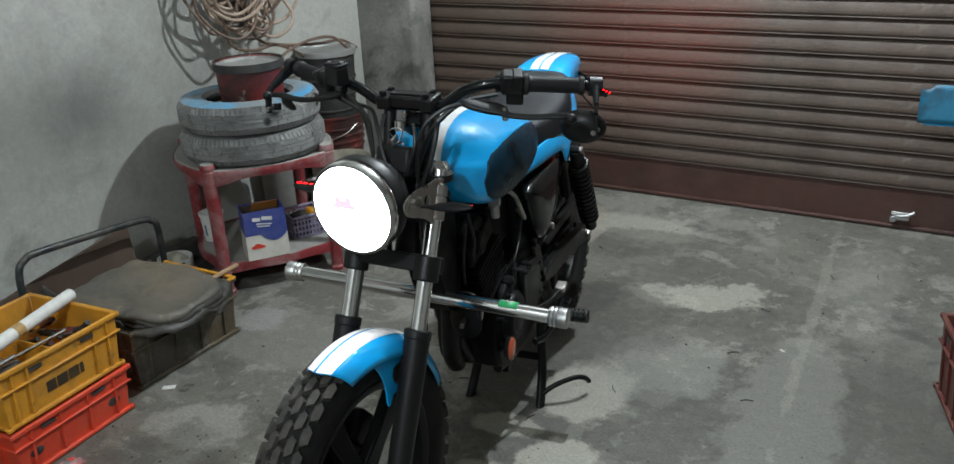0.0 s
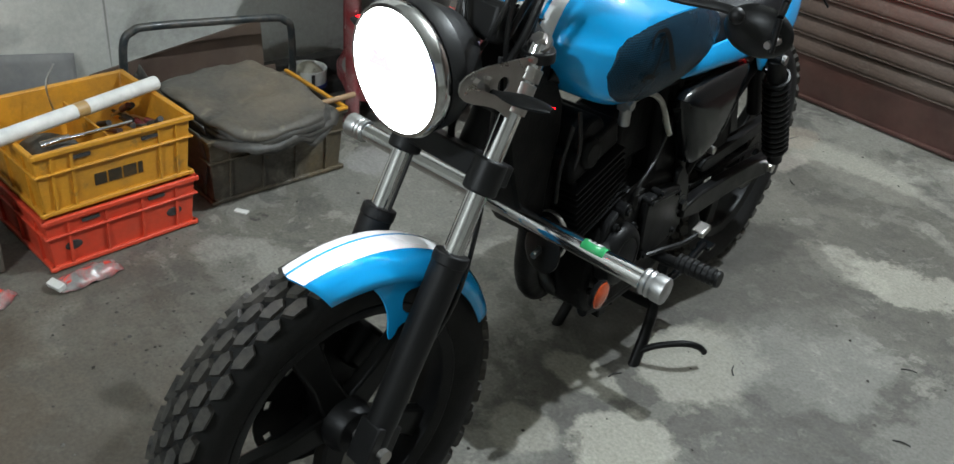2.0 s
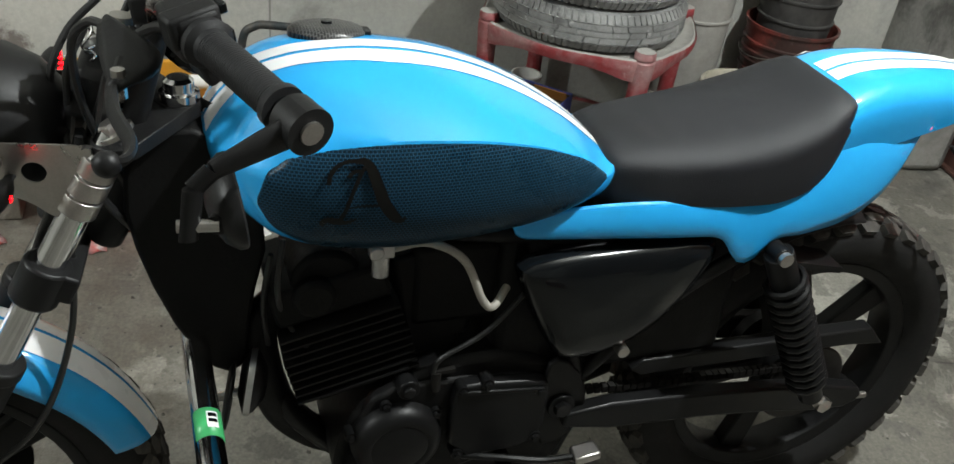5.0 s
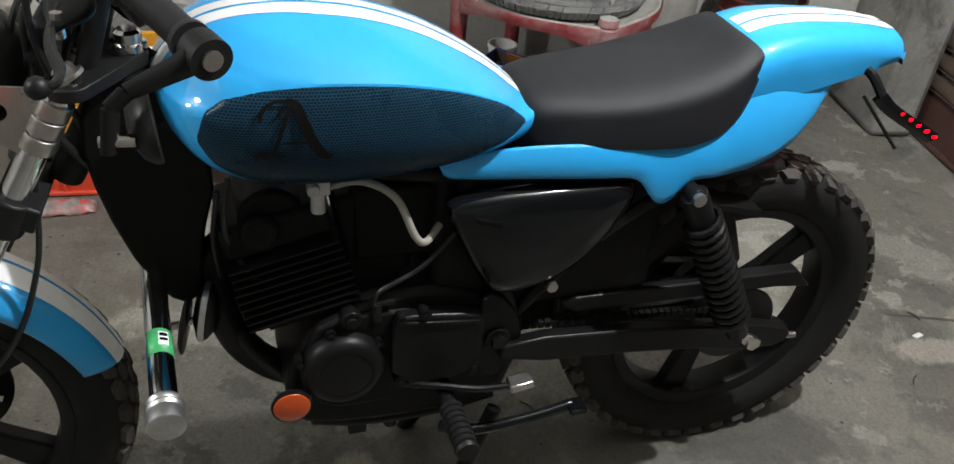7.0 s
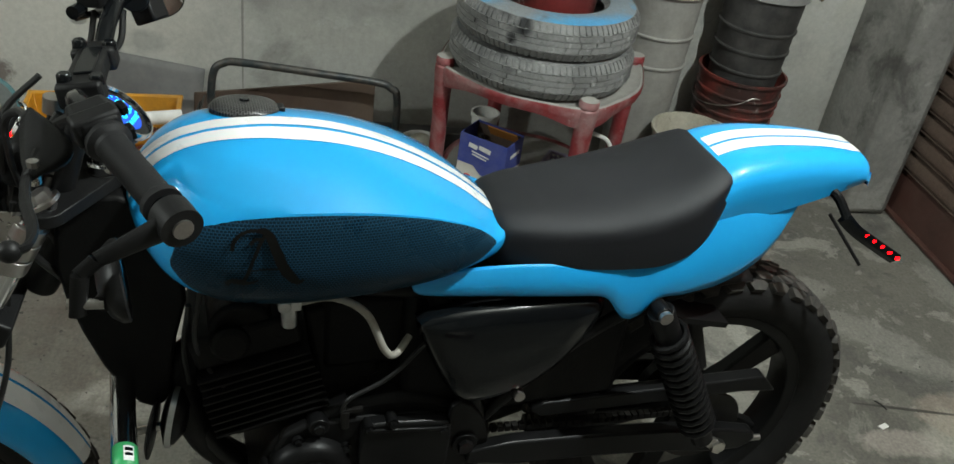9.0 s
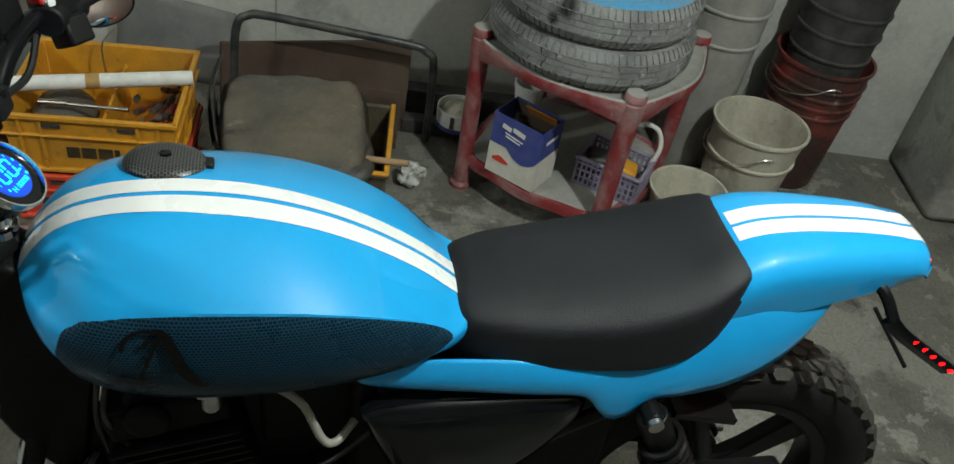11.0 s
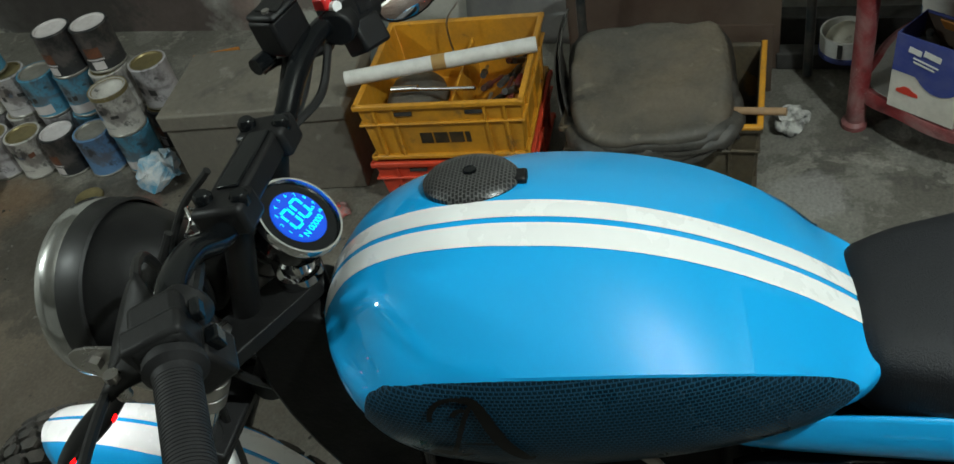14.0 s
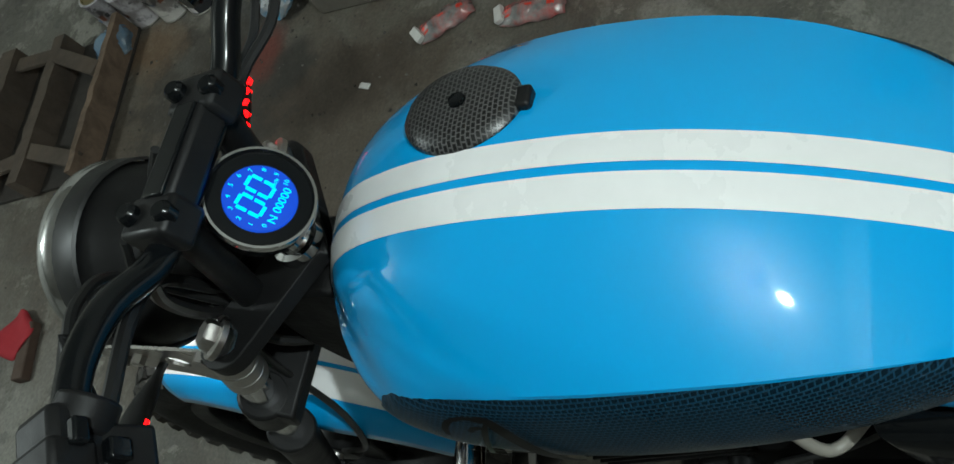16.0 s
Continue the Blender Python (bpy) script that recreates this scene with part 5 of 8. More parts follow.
for a in (35, 105, 165, 228, 300):
    yy, zz = 0.243 + 0.066 * math.cos(radians(a)), 0.394 + 0.066 * math.sin(radians(a))
    part("screw", joined([rod((0.08, yy, zz), (0.099, yy, zz), 0.0085, seg=12), rod((0.099, yy, zz), (0.104, yy, zz), 0.005, seg=6)]), BLACK_PAINT, generator)
# the case half behind both covers, the squarish sprocket cover and the frame plate with the arm's pivot
bm = plate(rounded([(0.185, 0.36), (0.2, 0.32), (0.25, 0.3), (0.36, 0.31), (0.45, 0.35), (0.458, 0.468), (0.42, 0.476), (0.31, 0.486), (0.215, 0.482), (0.188, 0.43)], 1), 0.07, 0.092)
part("case_half", bm, ENGINE_BLACK, engine, "sooty engine case half", bevel=0.006)
bm = plate(rounded([(0.316, 0.345), (0.44, 0.348), (0.458, 0.372), (0.46, 0.458), (0.452, 0.472), (0.33, 0.487), (0.316, 0.475)], 1), 0.086, 0.11)
sprocket_cover = part("sprocket_cover", bm, BLACK_PAINT, engine, "squarish black sprocket cover", bevel=0.008)
part("cover_ridge", plate([(0.322, 0.472), (0.45, 0.456), (0.45, 0.462), (0.322, 0.478)], 0.108, 0.114), BLACK_PAINT, sprocket_cover, bevel=0.002)
for yy, zz in ((0.329, 0.357), (0.329, 0.476), (0.364, 0.483), (0.445, 0.455), (0.447, 0.366)):
    part("bolt", joined([rod((0.09, yy, zz), (0.112, yy, zz), 0.009, seg=12), rod((0.112, yy, zz), (0.118, yy, zz), 0.0055, seg=6)]), BLACK_PAINT, sprocket_cover)
bm = plate(rounded([(0.455, 0.33), (0.5, 0.33), (0.53, 0.39), (0.52, 0.45), (0.48, 0.5), (0.452, 0.485)], 1), 0.086, 0.098)
part("frame_plate", bm, BLACK_PAINT, bike, "black frame plate at the swing arm pivot", bevel=0.003)
part("pivot_bolt", joined([rod((-0.1, 0.486, 0.408), (0.104, 0.486, 0.408), 0.021, seg=20), rod((0.104, 0.486, 0.408), (0.113, 0.486, 0.408), 0.013, seg=6)]), BLACK_PAINT, engine, bevel=0.001)
part("oil_cap", joined([rod((0.07, 0.256, 0.482), (0.1, 0.256, 0.482), 0.0155, seg=18), rod((0.1, 0.256, 0.482), (0.106, 0.256, 0.482), 0.009, seg=6)]), BLACK_PAINT, engine, "black oil filler cap", bevel=0.002)
part("clutch_lever", joined([rod((0.09, 0.295, 0.47), (0.09, 0.295, 0.502), 0.007, seg=12), box(0.008, 0.03, 0.006, (0.09, 0.306, 0.502))]), GREASE, engine, "oily clutch lever")
part("lower_rail", tube([(0.062, 0.2, 0.262), (0.064, 0.28, 0.246), (0.064, 0.4, 0.243), (0.064, 0.5, 0.262)], 0.012, 10, 5), BLACK_PAINT, bike, "black lower frame rail")
part("engine_mount", box(0.02, 0.03, 0.035, (0.06, 0.272, 0.234)), BLACK_PAINT, bike, bevel=0.003)
part("clutch_cover", lathe([(0, -0.036), (0.06, -0.034), (0.075, -0.02), (0.078, 0.0)], 30, Matrix.Translation((-0.085, 0.29, 0.39)) @ TO_X), BLACK_PAINT, engine)
carb = part("carburettor", box(0.1, 0.14, 0.13, (0.0, 0.335, 0.615)), ENGINE_BLACK, engine, bevel=0.012)
part("intake_stub", joined([box(0.09, 0.075, 0.2, (0, 0.292, 0.57), (10, 0, 0)), rod((0.0, 0.25, 0.6), (0.0, 0.3, 0.61), 0.03, seg=18)]), ENGINE_BLACK, engine, bevel=0.008)
part("float_bowl", rod((0.02, 0.335, 0.56), (0.02, 0.335, 0.525), 0.026), ENGINE_BLACK, engine, bevel=0.004)
part("air_box", box(0.15, 0.37, 0.26, (0, 0.565, 0.575)), ENGINE_BLACK, bike, bevel=0.015)
part("exhaust_pipe", tube([(0.0, 0.13, 0.6), (0.01, 0.075, 0.565), (0.005, 0.075, 0.48), (-0.02, 0.11, 0.36), (-0.05, 0.19, 0.27), (-0.1, 0.32, 0.22), (-0.13, 0.5, 0.22)], 0.026, 14, 6), ENGINE_BLACK, bike, "sooty black exhaust pipe")
bm = rod((-0.135, 0.48, 0.225), (-0.17, 1.0, 0.36), 0.04, 0.046, seg=24)
part("silencer", bm, BLACK_PAINT, bike, "black silencer", bevel=0.004)
# horn and loose bracket at the front of the engine
bm = lathe([(0, 0.014), (0.02, 0.014), (0.03, 0.01), (0.041, 0.006), (0.043, 0.0), (0.04, -0.008), (0.02, -0.02), (0, -0.022)], 28, Matrix.Translation((0.055, 0.055, 0.5)) @ pose(0, 0, 0, 82, 0, -12))
horn = part("horn", bm, BLACK_PAINT, bike, "black round horn with a metal ring")
part("ring", lathe([(0.041, 0.004), (0.0445, 0.004), (0.0445, -0.004), (0.041, -0.004)], 28, Matrix.Translation((0.055, 0.055, 0.5)) @ pose(0, 0, 0, 82, 0, -12), closed=True), ALUMINIUM, horn)
twin = Matrix.Translation((0.062, 0.026, 0.487)) @ pose(0, 0, 0, 82, 0, -12)
part("horn_plate", lathe([(0, 0.004), (0.036, 0.004), (0.044, 0.0), (0.044, -0.003), (0.03, -0.005), (0, -0.005)], 28, twin), BLACK_PAINT, horn, "second black disc of the horn")
part("horn_bolt", rod((0.062, 0.0, 0.484), (0.058, 0.05, 0.49), 0.006, seg=8), STEEL, horn)
bm = lathe([(0, 0.007), (0.018, 0.0062), (0.0265, 0.0035), (0.0285, 0.0)], 32, Matrix.Translation((0.118, 0.163, 0.347)) @ TO_X)
reflector = part("reflector", bm, ORANGE, bike, "round orange reflector")
part("ring", lathe([(0.0275, 0.002), (0.0305, 0.0015), (0.031, -0.003), (0.028, -0.009), (0, -0.009)], 32, Matrix.Translation((0.118, 0.163, 0.347)) @ TO_X), BLACK_PAINT, reflector)
part("reflector_bracket", tube([(0.11, 0.163, 0.347), (0.085, 0.175, 0.335), (0.05, 0.19, 0.31)], 0.007, 8, 4), BLACK_PAINT, bike)
# crash bar
b_r, b_l = Vector((-0.335, -0.018, 0.584)), Vector((0.284, -0.002, 0.54))
d = (b_l - b_r).normalized()
crash = part("crash_bar", rod(b_r, b_l, 0.0165, seg=24), CHROME, bike, "chrome crash bar across the frame")
for e, s in ((b_l, 1), (b_r, -1)):
    q = (d * s).to_track_quat("Z", "Y").to_matrix().to_4x4()
    bm = lathe([(0.0166, -0.008), (0.021, -0.006), (0.0225, -0.002), (0.021, 0.003), (0.0228, 0.007), (0.021, 0.012), (0.0228, 0.016), (0.0225, 0.034), (0.02, 0.036), (0, 0.036)], 28, Matrix.Translation(e) @ q)
    part("end_cap", bm, ALUMINIUM, crash, "ribbed aluminium end cap")
for k in (1,):
    c = b_r.lerp(b_l, 0.84)
    rows = []
    side_v = Vector((0, 1, 0))
    for i in range(2):
        p = c + d * (0.022 if i else -0.022)
        rows.append([p + 0.0172 * (math.cos(a) * Vector((0, 0, 1)) + math.sin(a) * side_v) for a in np.linspace(-1.0, 1.5, 10)])
    label = part("label", sheet(rows), GREEN, crash, "small green sticker", solid=0.0006)
    for name, mat, near, far, a0, a1, out in (("print", WHITE_VINYL, -0.015, 0.01, 0.0, 0.75, 0.0178), ("bar", BLACK_GLOSS, -0.012, -0.006, 0.1, 0.65, 0.0182), ("bar", BLACK_GLOSS, -0.003, 0.002, 0.1, 0.65, 0.0182)):
        rows = [[c + d * u + out * (math.cos(a) * Vector((0, 0, 1)) + math.sin(a) * side_v) for a in np.linspace(a0, a1, 8)] for u in (near, far)]
        part(name, sheet(rows), mat, label)
part("crash_bar_stay", tube([(0.0, -0.015, 0.565), (0.01, 0.03, 0.56), (0.01, 0.06, 0.53)], 0.012, 10, 4), BLACK_PAINT, crash)
# fuel tap and hose
bm = joined([box(0.022, 0.03, 0.03, (0.084, 0.213, 0.715)), rod((0.084, 0.213, 0.705), (0.084, 0.213, 0.67), 0.011, seg=14), rod((0.09, 0.205, 0.712), (0.102, 0.205, 0.712), 0.009, seg=12)])
part("fuel_tap", bm, ALUMINIUM, bike, "dull aluminium fuel tap", bevel=0.002)
part("fuel_hose", tube([(0.085, 0.225, 0.708), (0.09, 0.27, 0.715), (0.1, 0.315, 0.69), (0.11, 0.342, 0.63), (0.105, 0.36, 0.615), (0.08, 0.385, 0.625)], 0.0055, 10, 6), HOSE_CLEAR, bike, "cloudy clear fuel hose")
for pts in ([(0.06, 0.1, 0.72), (0.075, 0.09, 0.66), (0.06, 0.1, 0.6), (0.07, 0.13, 0.55)], [(0.06, 0.085, 0.7), (0.05, 0.075, 0.62), (0.045, 0.08, 0.55)], [(0.08, 0.42, 0.62), (0.09, 0.36, 0.56), (0.095, 0.3, 0.53), (0.09, 0.29, 0.5)]):
    part("cable", tube(pts, 0.0038, 8, 5), CABLE, bike)

# side covers
for side in (1, -1):
    base = rounded([(0.385, 0.688), (0.63, 0.69), (0.685, 0.683), (0.655, 0.61), (0.585, 0.528), (0.475, 0.5), (0.44, 0.54), (0.392, 0.645)], 2)
    c = (sum(p[0] for p in base) / len(base), sum(p[1] for p in base) / len(base))
    bm = bmesh.new()
    rings = []
    for scale, x in ((1.0, 0.088), (1.0, 0.104), (0.97, 0.114), (0.9, 0.121), (0.75, 0.126), (0.45, 0.129)):
        rings.append([bm.verts.new((side * x, c[0] + (y - c[0]) * scale, c[1] + (z - c[1]) * scale)) for y, z in base])
    for a, b in zip(rings, rings[1:]):
        for k in range(len(a)):
            bm.faces.new((a[k], a[(k + 1) % len(a)], b[(k + 1) % len(a)], b[k]))
    bm.faces.new(rings[-1])
    cover = part("side_cover", bm, BLACK_GLOSS, bike, "glossy black side cover")
    part("bolt", rod((side * 0.095, 0.557, 0.515), (side * 0.124, 0.557, 0.515), 0.0088, seg=14), STEEL, cover, "steel bolt")

# rear suspension, swing arm, chain
for side in (1, -1):
    x = side * 0.142
    a, b = Vector((x, 0.752, 0.672)), Vector((x, 0.902, 0.376))
    dd = (b - a).normalized()
    shock = part("shock_absorber", joined([rod(a, a + dd * 0.06, 0.021, seg=18), rod(a, b, 0.012, seg=14), rod(b - dd * 0.05, b, 0.019, seg=18), rod(a + Vector((-0.02, 0, 0)), a + Vector((0.014 * side, 0, 0)), 0.013, seg=14)]), BLACK_PAINT, bike,
                 "black rear shock absorber", bevel=0.002)
    q = dd.to_track_quat("Z", "Y").to_matrix()
    turns, length = 14, (b - a).length - 0.09
    pts = [a + dd * 0.05 + q @ Vector((0.0275 * math.cos(k / 12 * 2 * math.pi), 0.0275 * math.sin(k / 12 * 2 * math.pi), length * k / (12 * turns))) for k in range(12 * turns + 1)]
    part("spring", tube(pts, 0.0056, 7, 0), BLACK_PAINT, shock, "black coil spring")
    part("top_bolt", rod(a, a + Vector((0.022 * side, 0, 0)), 0.0105, seg=14), STEEL, shock)
    bm = plate(rounded([(0.49, 0.36), (0.49, 0.41), (0.8, 0.385), (1.03, 0.345), (1.045, 0.315), (1.0, 0.295), (0.8, 0.335)], 1), side * 0.085, side * 0.112)
    arm = part("swing_arm", bm, BLACK_PAINT, bike, "black swing arm", bevel=0.005)
    part("adjuster", joined([rod((side * 0.112, 0.958, 0.325), (side * 0.125, 0.958, 0.325), 0.014, seg=6), rod((side * 0.105, 0.98, 0.322), (side * 0.105, 1.055, 0.315), 0.006, seg=10)]), STEEL, arm)
bm = plate([(0.6, 0.44), (0.62, 0.455), (1.04, 0.445), (1.075, 0.405), (1.0, 0.415), (0.62, 0.425)], 0.055, 0.083)
part("chain_guard", bm, BLACK_PAINT, bike, "black chain guard", bevel=0.004)
for z0, z1 in ((0.355, 0.29), (0.405, 0.375)):
    bm = bmesh.new()
    for k in range(36):
        u = k / 35
        box(0.012, 0.0095, 0.011, (0.07, 0.52 + 0.43 * u, z0 + (z1 - z0) * u), (0, 0, 0), bm)
    tagged(part("chain", bm, GREASE, bike, "greasy drive chain", smooth=False), kind="stuff")
part("rear_sprocket", lathe([(0.03, -0.003), (0.075, -0.003), (0.078, 0), (0.075, 0.003), (0.03, 0.003)], 40, Matrix.Translation((0.07, RW[1], RW[2])) @ TO_X, closed=True), GREASE, bike)
part("rear_brake_drum", lathe([(0, -0.03), (0.06, -0.028), (0.066, -0.02), (0.066, 0.0), (0, 0.0)], 28, Matrix.Translation((-0.04, RW[1], RW[2])) @ TO_X), BLACK_PAINT, bike)
bm = bmesh.new()
rows = []
for i in range(13):
    a = radians(52 - 56 * i / 12)
    rows.append([(0.06 * s, RW[1] - 0.33 * math.sin(a) * (1 - 0.03 * abs(s)), RW[2] + 0.33 * math.cos(a) * (1 - 0.05 * abs(s) ** 2)) for s in np.linspace(-1, 1, 9)])
part("inner_fender", sheet(rows), BLACK_MATT, bike, "black inner fender over the rear wheel", solid=0.003)
part("rear_reservoir", rod((0.06, 0.86, 0.6), (0.06, 0.905, 0.475), 0.019, seg=16), BLACK_PAINT, bike, bevel=0.003)
part("rear_bracket", box(0.09, 0.1, 0.01, (0.06, 0.86, 0.607), (-14, 0, 0)), BLACK_PAINT, bike)
# foot rest, lever and stands
peg = part("foot_rest", rod((0.085, 0.405, 0.32), (0.255, 0.391, 0.335), 0.012), BLACK_PAINT, bike, "rubber-covered foot rest")
prof = [(0.0, 0.0), (0.014, 0.0)]
for k in range(7):
    prof += [(0.0185, 0.002 + 0.0125 * k), (0.0185, 0.0095 + 0.0125 * k), (0.0155, 0.011 + 0.0125 * k), (0.0155, 0.0138 + 0.0125 * k)]
bm = lathe(prof + [(0.019, 0.092), (0.017, 0.098), (0, 0.098)], 20, Matrix.Translation((0.16, 0.398, 0.333)) @ TO_X)
part("rubber", bm, BLACK_MATT, peg)
gear = part("gear_lever", tube([(0.1, 0.33, 0.345), (0.125, 0.394, 0.348), (0.14, 0.45, 0.344), (0.15, 0.497, 0.35)], 0.0055, 8, 4), BLACK_PAINT, bike, "worn black gear lever")
part("toe_pad", box(0.03, 0.04, 0.014, (0.15, 0.513, 0.354), (8, 0, 0)), STEEL, gear, "scuffed metal toe pad", bevel=0.004)
part("side_stand", joined([tube([(0.1, 0.4, 0.235), (0.115, 0.46, 0.228), (0.118, 0.56, 0.238), (0.116, 0.63, 0.25)], 0.0105, 10, 5), box(0.035, 0.03, 0.01, (0.12, 0.635, 0.246))]), BLACK_GLOSS, bike, "folded black side stand", bevel=0.002)
stand_parts = [tube([(-0.085, 0.5, 0.24), (-0.1, 0.45, 0.12), (-0.115, 0.385, 0.012)], 0.0135, 10, 5), tube([(0.085, 0.5, 0.24), (0.1, 0.45, 0.12), (0.105, 0.385, 0.012)], 0.0135, 10, 5),
               rod((-0.095, 0.465, 0.15), (0.095, 0.465, 0.15), 0.011), box(0.05, 0.07, 0.012, (0.108, 0.385, 0.007)), box(0.05, 0.07, 0.012, (-0.118, 0.385, 0.007)),
               tube([(0.104, 0.41, 0.06), (0.14, 0.43, 0.085), (0.19, 0.46, 0.1), (0.215, 0.485, 0.09), (0.225, 0.5, 0.072)], 0.0075, 10, 5)]
part("centre_stand", joined(stand_parts), BLACK_PAINT, bike, "black centre stand with a foot lever")
part("drain_bolt", rod((0.05, 0.33, 0.25), (0.05, 0.33, 0.21), 0.011, seg=10), BLACK_PAINT, engine)
# rear indicators below the tail
for side in (1, -1):
    bm = joined([tube([(XC + side * 0.03, 1.03, 0.83), (XC + side * 0.07, 1.05, 0.82), (XC + side * 0.095, 1.065, 0.79)], 0.008, 8, 4),
                 tube([(XC + side * 0.095, 1.06, 0.79), (XC + side * 0.105, 1.085, 0.768), (XC + side * 0.135, 1.15, 0.73)], 0.0135, 8, 4, flat=0.5)])
    ind = part("rear_indicator", bm, BLACK_GLOSS, bike, "slim black indicator with red lamps")
    for k in range(5):
        u = k / 4
        part("lamp", box(0.005, 0.006, 0.004, (XC + side * (0.112 + 0.026 * u + 0.004), 1.095 + 0.052 * u, 0.768 - 0.032 * u)), RED_LED, ind)
bm = box(0.07, 0.02, 0.025, (XC, 1.05, 0.826))
part("tail_bracket", bm, BLACK_MATT, bike, bevel=0.004)
part("plate_stay", rod((XC + 0.05, 1.07, 0.77), (XC + 0.09, 1.13, 0.69), 0.003), BLACK_MATT, bike)

tail_lamp = part("tail_lamp", box(0.07, 0.012, 0.02, (XC, 1.124, 0.833), (-14, 0, 0)), TAIL_RED, bike, "small red tail lamp, switched on", bevel=0.003)

SHAPE = None

# ---- rolling shutter ----
stained(SHUTTER_PAINT, [((0.1, 0.084, 0.069), 1.2, 0.42, 0.7, 0.7, 1.0, None), ((0.05, 0.032, 0.024), 3.0, 0.55, 0.7, 0.7, 3.0, None), ((0.2, 0.18, 0.15), 9.0, 0.6, 0.7, 0.45, 6.0, None)], (0.083, 0.053, 0.04), 0.6, 0.2, 60)
RAIL_PAINT = material("red_brown_enamel", (0.075, 0.03, 0.023), 0.5, scale=4, second=(0.045, 0.02, 0.016), amount=0.7, dust=(0.14, 0.11, 0.09), dust_amount=0.2, bump=0.05)
shutter = thing("rolling_shutter", 0, SHUTTER_Y, 0, 0, "closed brown-painted steel rolling shutter", "shutter")
PITCH, RAIL = 0.0765, 0.172
prof = [(0.006, 0.0), (0.005, 0.003), (-0.0095, 0.004), (-0.013, 0.007), (-0.011, 0.011), (-0.0105, 0.013), (-0.014, 0.016), (-0.0155, 0.022), (-0.0142, 0.035), (-0.0095, 0.05), (-0.004, 0.064), (0.001, 0.0725), (0.006, PITCH)]
me = None
for k in range(31):
    if me is None:
        slat = part("slat", sheet([[(x, y, z) for y, z in prof] for x in (SHUT_X0 - 0.06, SHUT_X1 + 0.02)]), SHUTTER_PAINT, shutter)
        me = slat.data
    else:
        slat = new("slat", me)
        slat.parent = shutter
    slat.location = (0, 0, RAIL + PITCH * k)
part("bottom_rail", joined([box(SHUT_X1 - SHUT_X0, 0.012, RAIL, ((SHUT_X0 + SHUT_X1) / 2, 0.002, RAIL / 2 + 0.004)), box(SHUT_X1 - SHUT_X0, 0.03, 0.012, ((SHUT_X0 + SHUT_X1) / 2, -0.008, 0.012))]), RAIL_PAINT, shutter, "plain red-brown bottom rail", bevel=0.002)
for x in (SHUT_X0 + 0.012, SHUT_X1 - 0.012):
    part("guide_rail", joined([box(0.06, 0.008, SHUT_TOP, (x, -0.026, SHUT_TOP / 2)), box(0.008, 0.05, SHUT_TOP, (x, -0.004, SHUT_TOP / 2))]), SHUTTER_PAINT, shutter, bevel=0.002)
bm = joined([box(0.07, 0.012, 0.035, (0.222, -0.014, 0.058)), tube([(0.188, -0.02, 0.055), (0.208, -0.035, 0.062), (0.248, -0.038, 0.07), (0.278, -0.03, 0.085)], 0.008, 8, 4), rod((0.198, -0.01, 0.05), (0.198, -0.045, 0.05), 0.013)])
part("lock", bm, ALUMINIUM, shutter, "bright metal lock", bevel=0.002)

# bulb on a cord
bulb = thing("hanging_bulb", *BULB, 0, "bare white light bulb hanging on a cord, out of view", "lamp")
GLOW = material("bulb_glass", (0.9, 0.9, 0.9), 0.3, emit=(1.0, 0.975, 0.92), strength=6)
part("socket", joined([rod((0, 0, 0.045), (0, 0, 0.1), 0.018), rod((0, 0, 0.1), (0, 0, HIGH - BULB[2] + 0.01), 0.003, seg=8)]), WHITE_VINYL, bulb)
glass = part("glass", lathe([(0, -0.035), (0.02, -0.03), (0.032, -0.012), (0.034, 0.005), (0.026, 0.028), (0.017, 0.045)], 24), GLOW, bulb)
glass.visible_shadow = False
# Second bulb for the added fill lamp; unseen from the camera.
fill_bulb = copy_thing(bulb, pose(*FILL_BULB))
tagged(fill_bulb, "bare white light bulb hanging on a cord, out of view")

# ---- stores along the wall ----
RED_PLASTIC_D = material("dusty_red_plastic", (0.24, 0.035, 0.038), 0.5, scale=7, second=(0.17, 0.035, 0.038), dust=(0.34, 0.26, 0.25), dust_amount=0.7, bump=0.1)
GREY_DUST = material("dusty_grey_plastic", (0.28, 0.27, 0.25), 0.75, scale=9, second=(0.17, 0.16, 0.15), dust=(0.36, 0.35, 0.32), dust_amount=0.6, bump=0.2)
OLD_TYRE = material("dust_caked_tyre", (0.15, 0.15, 0.147), 0.85, scale=10, second=(0.06, 0.06, 0.06), amount=0.8, dust=(0.42, 0.42, 0.41), dust_amount=0.75, bump=0.4, bump_scale=90, grain=0.2)
BLUE_OVERSPRAY = material("blue_overspray", (0.08, 0.32, 0.5), 0.8, scale=9, second=(0.2, 0.22, 0.22), amount=0.9, bump=0.3, grain=0.15)
RUST_RED = material("rusty_red_tin", (0.17, 0.03, 0.025), 0.5, scale=6, second=(0.03, 0.026, 0.024), amount=0.85, dust=(0.22, 0.19, 0.17), dust_amount=0.4, bump=0.15)
GREY_TIN = material("dull_grey_tin", (0.3, 0.3, 0.29), 0.5, 0.3, scale=8, second=(0.18, 0.18, 0.17), dust=(0.36, 0.35, 0.33), dust_amount=0.4)
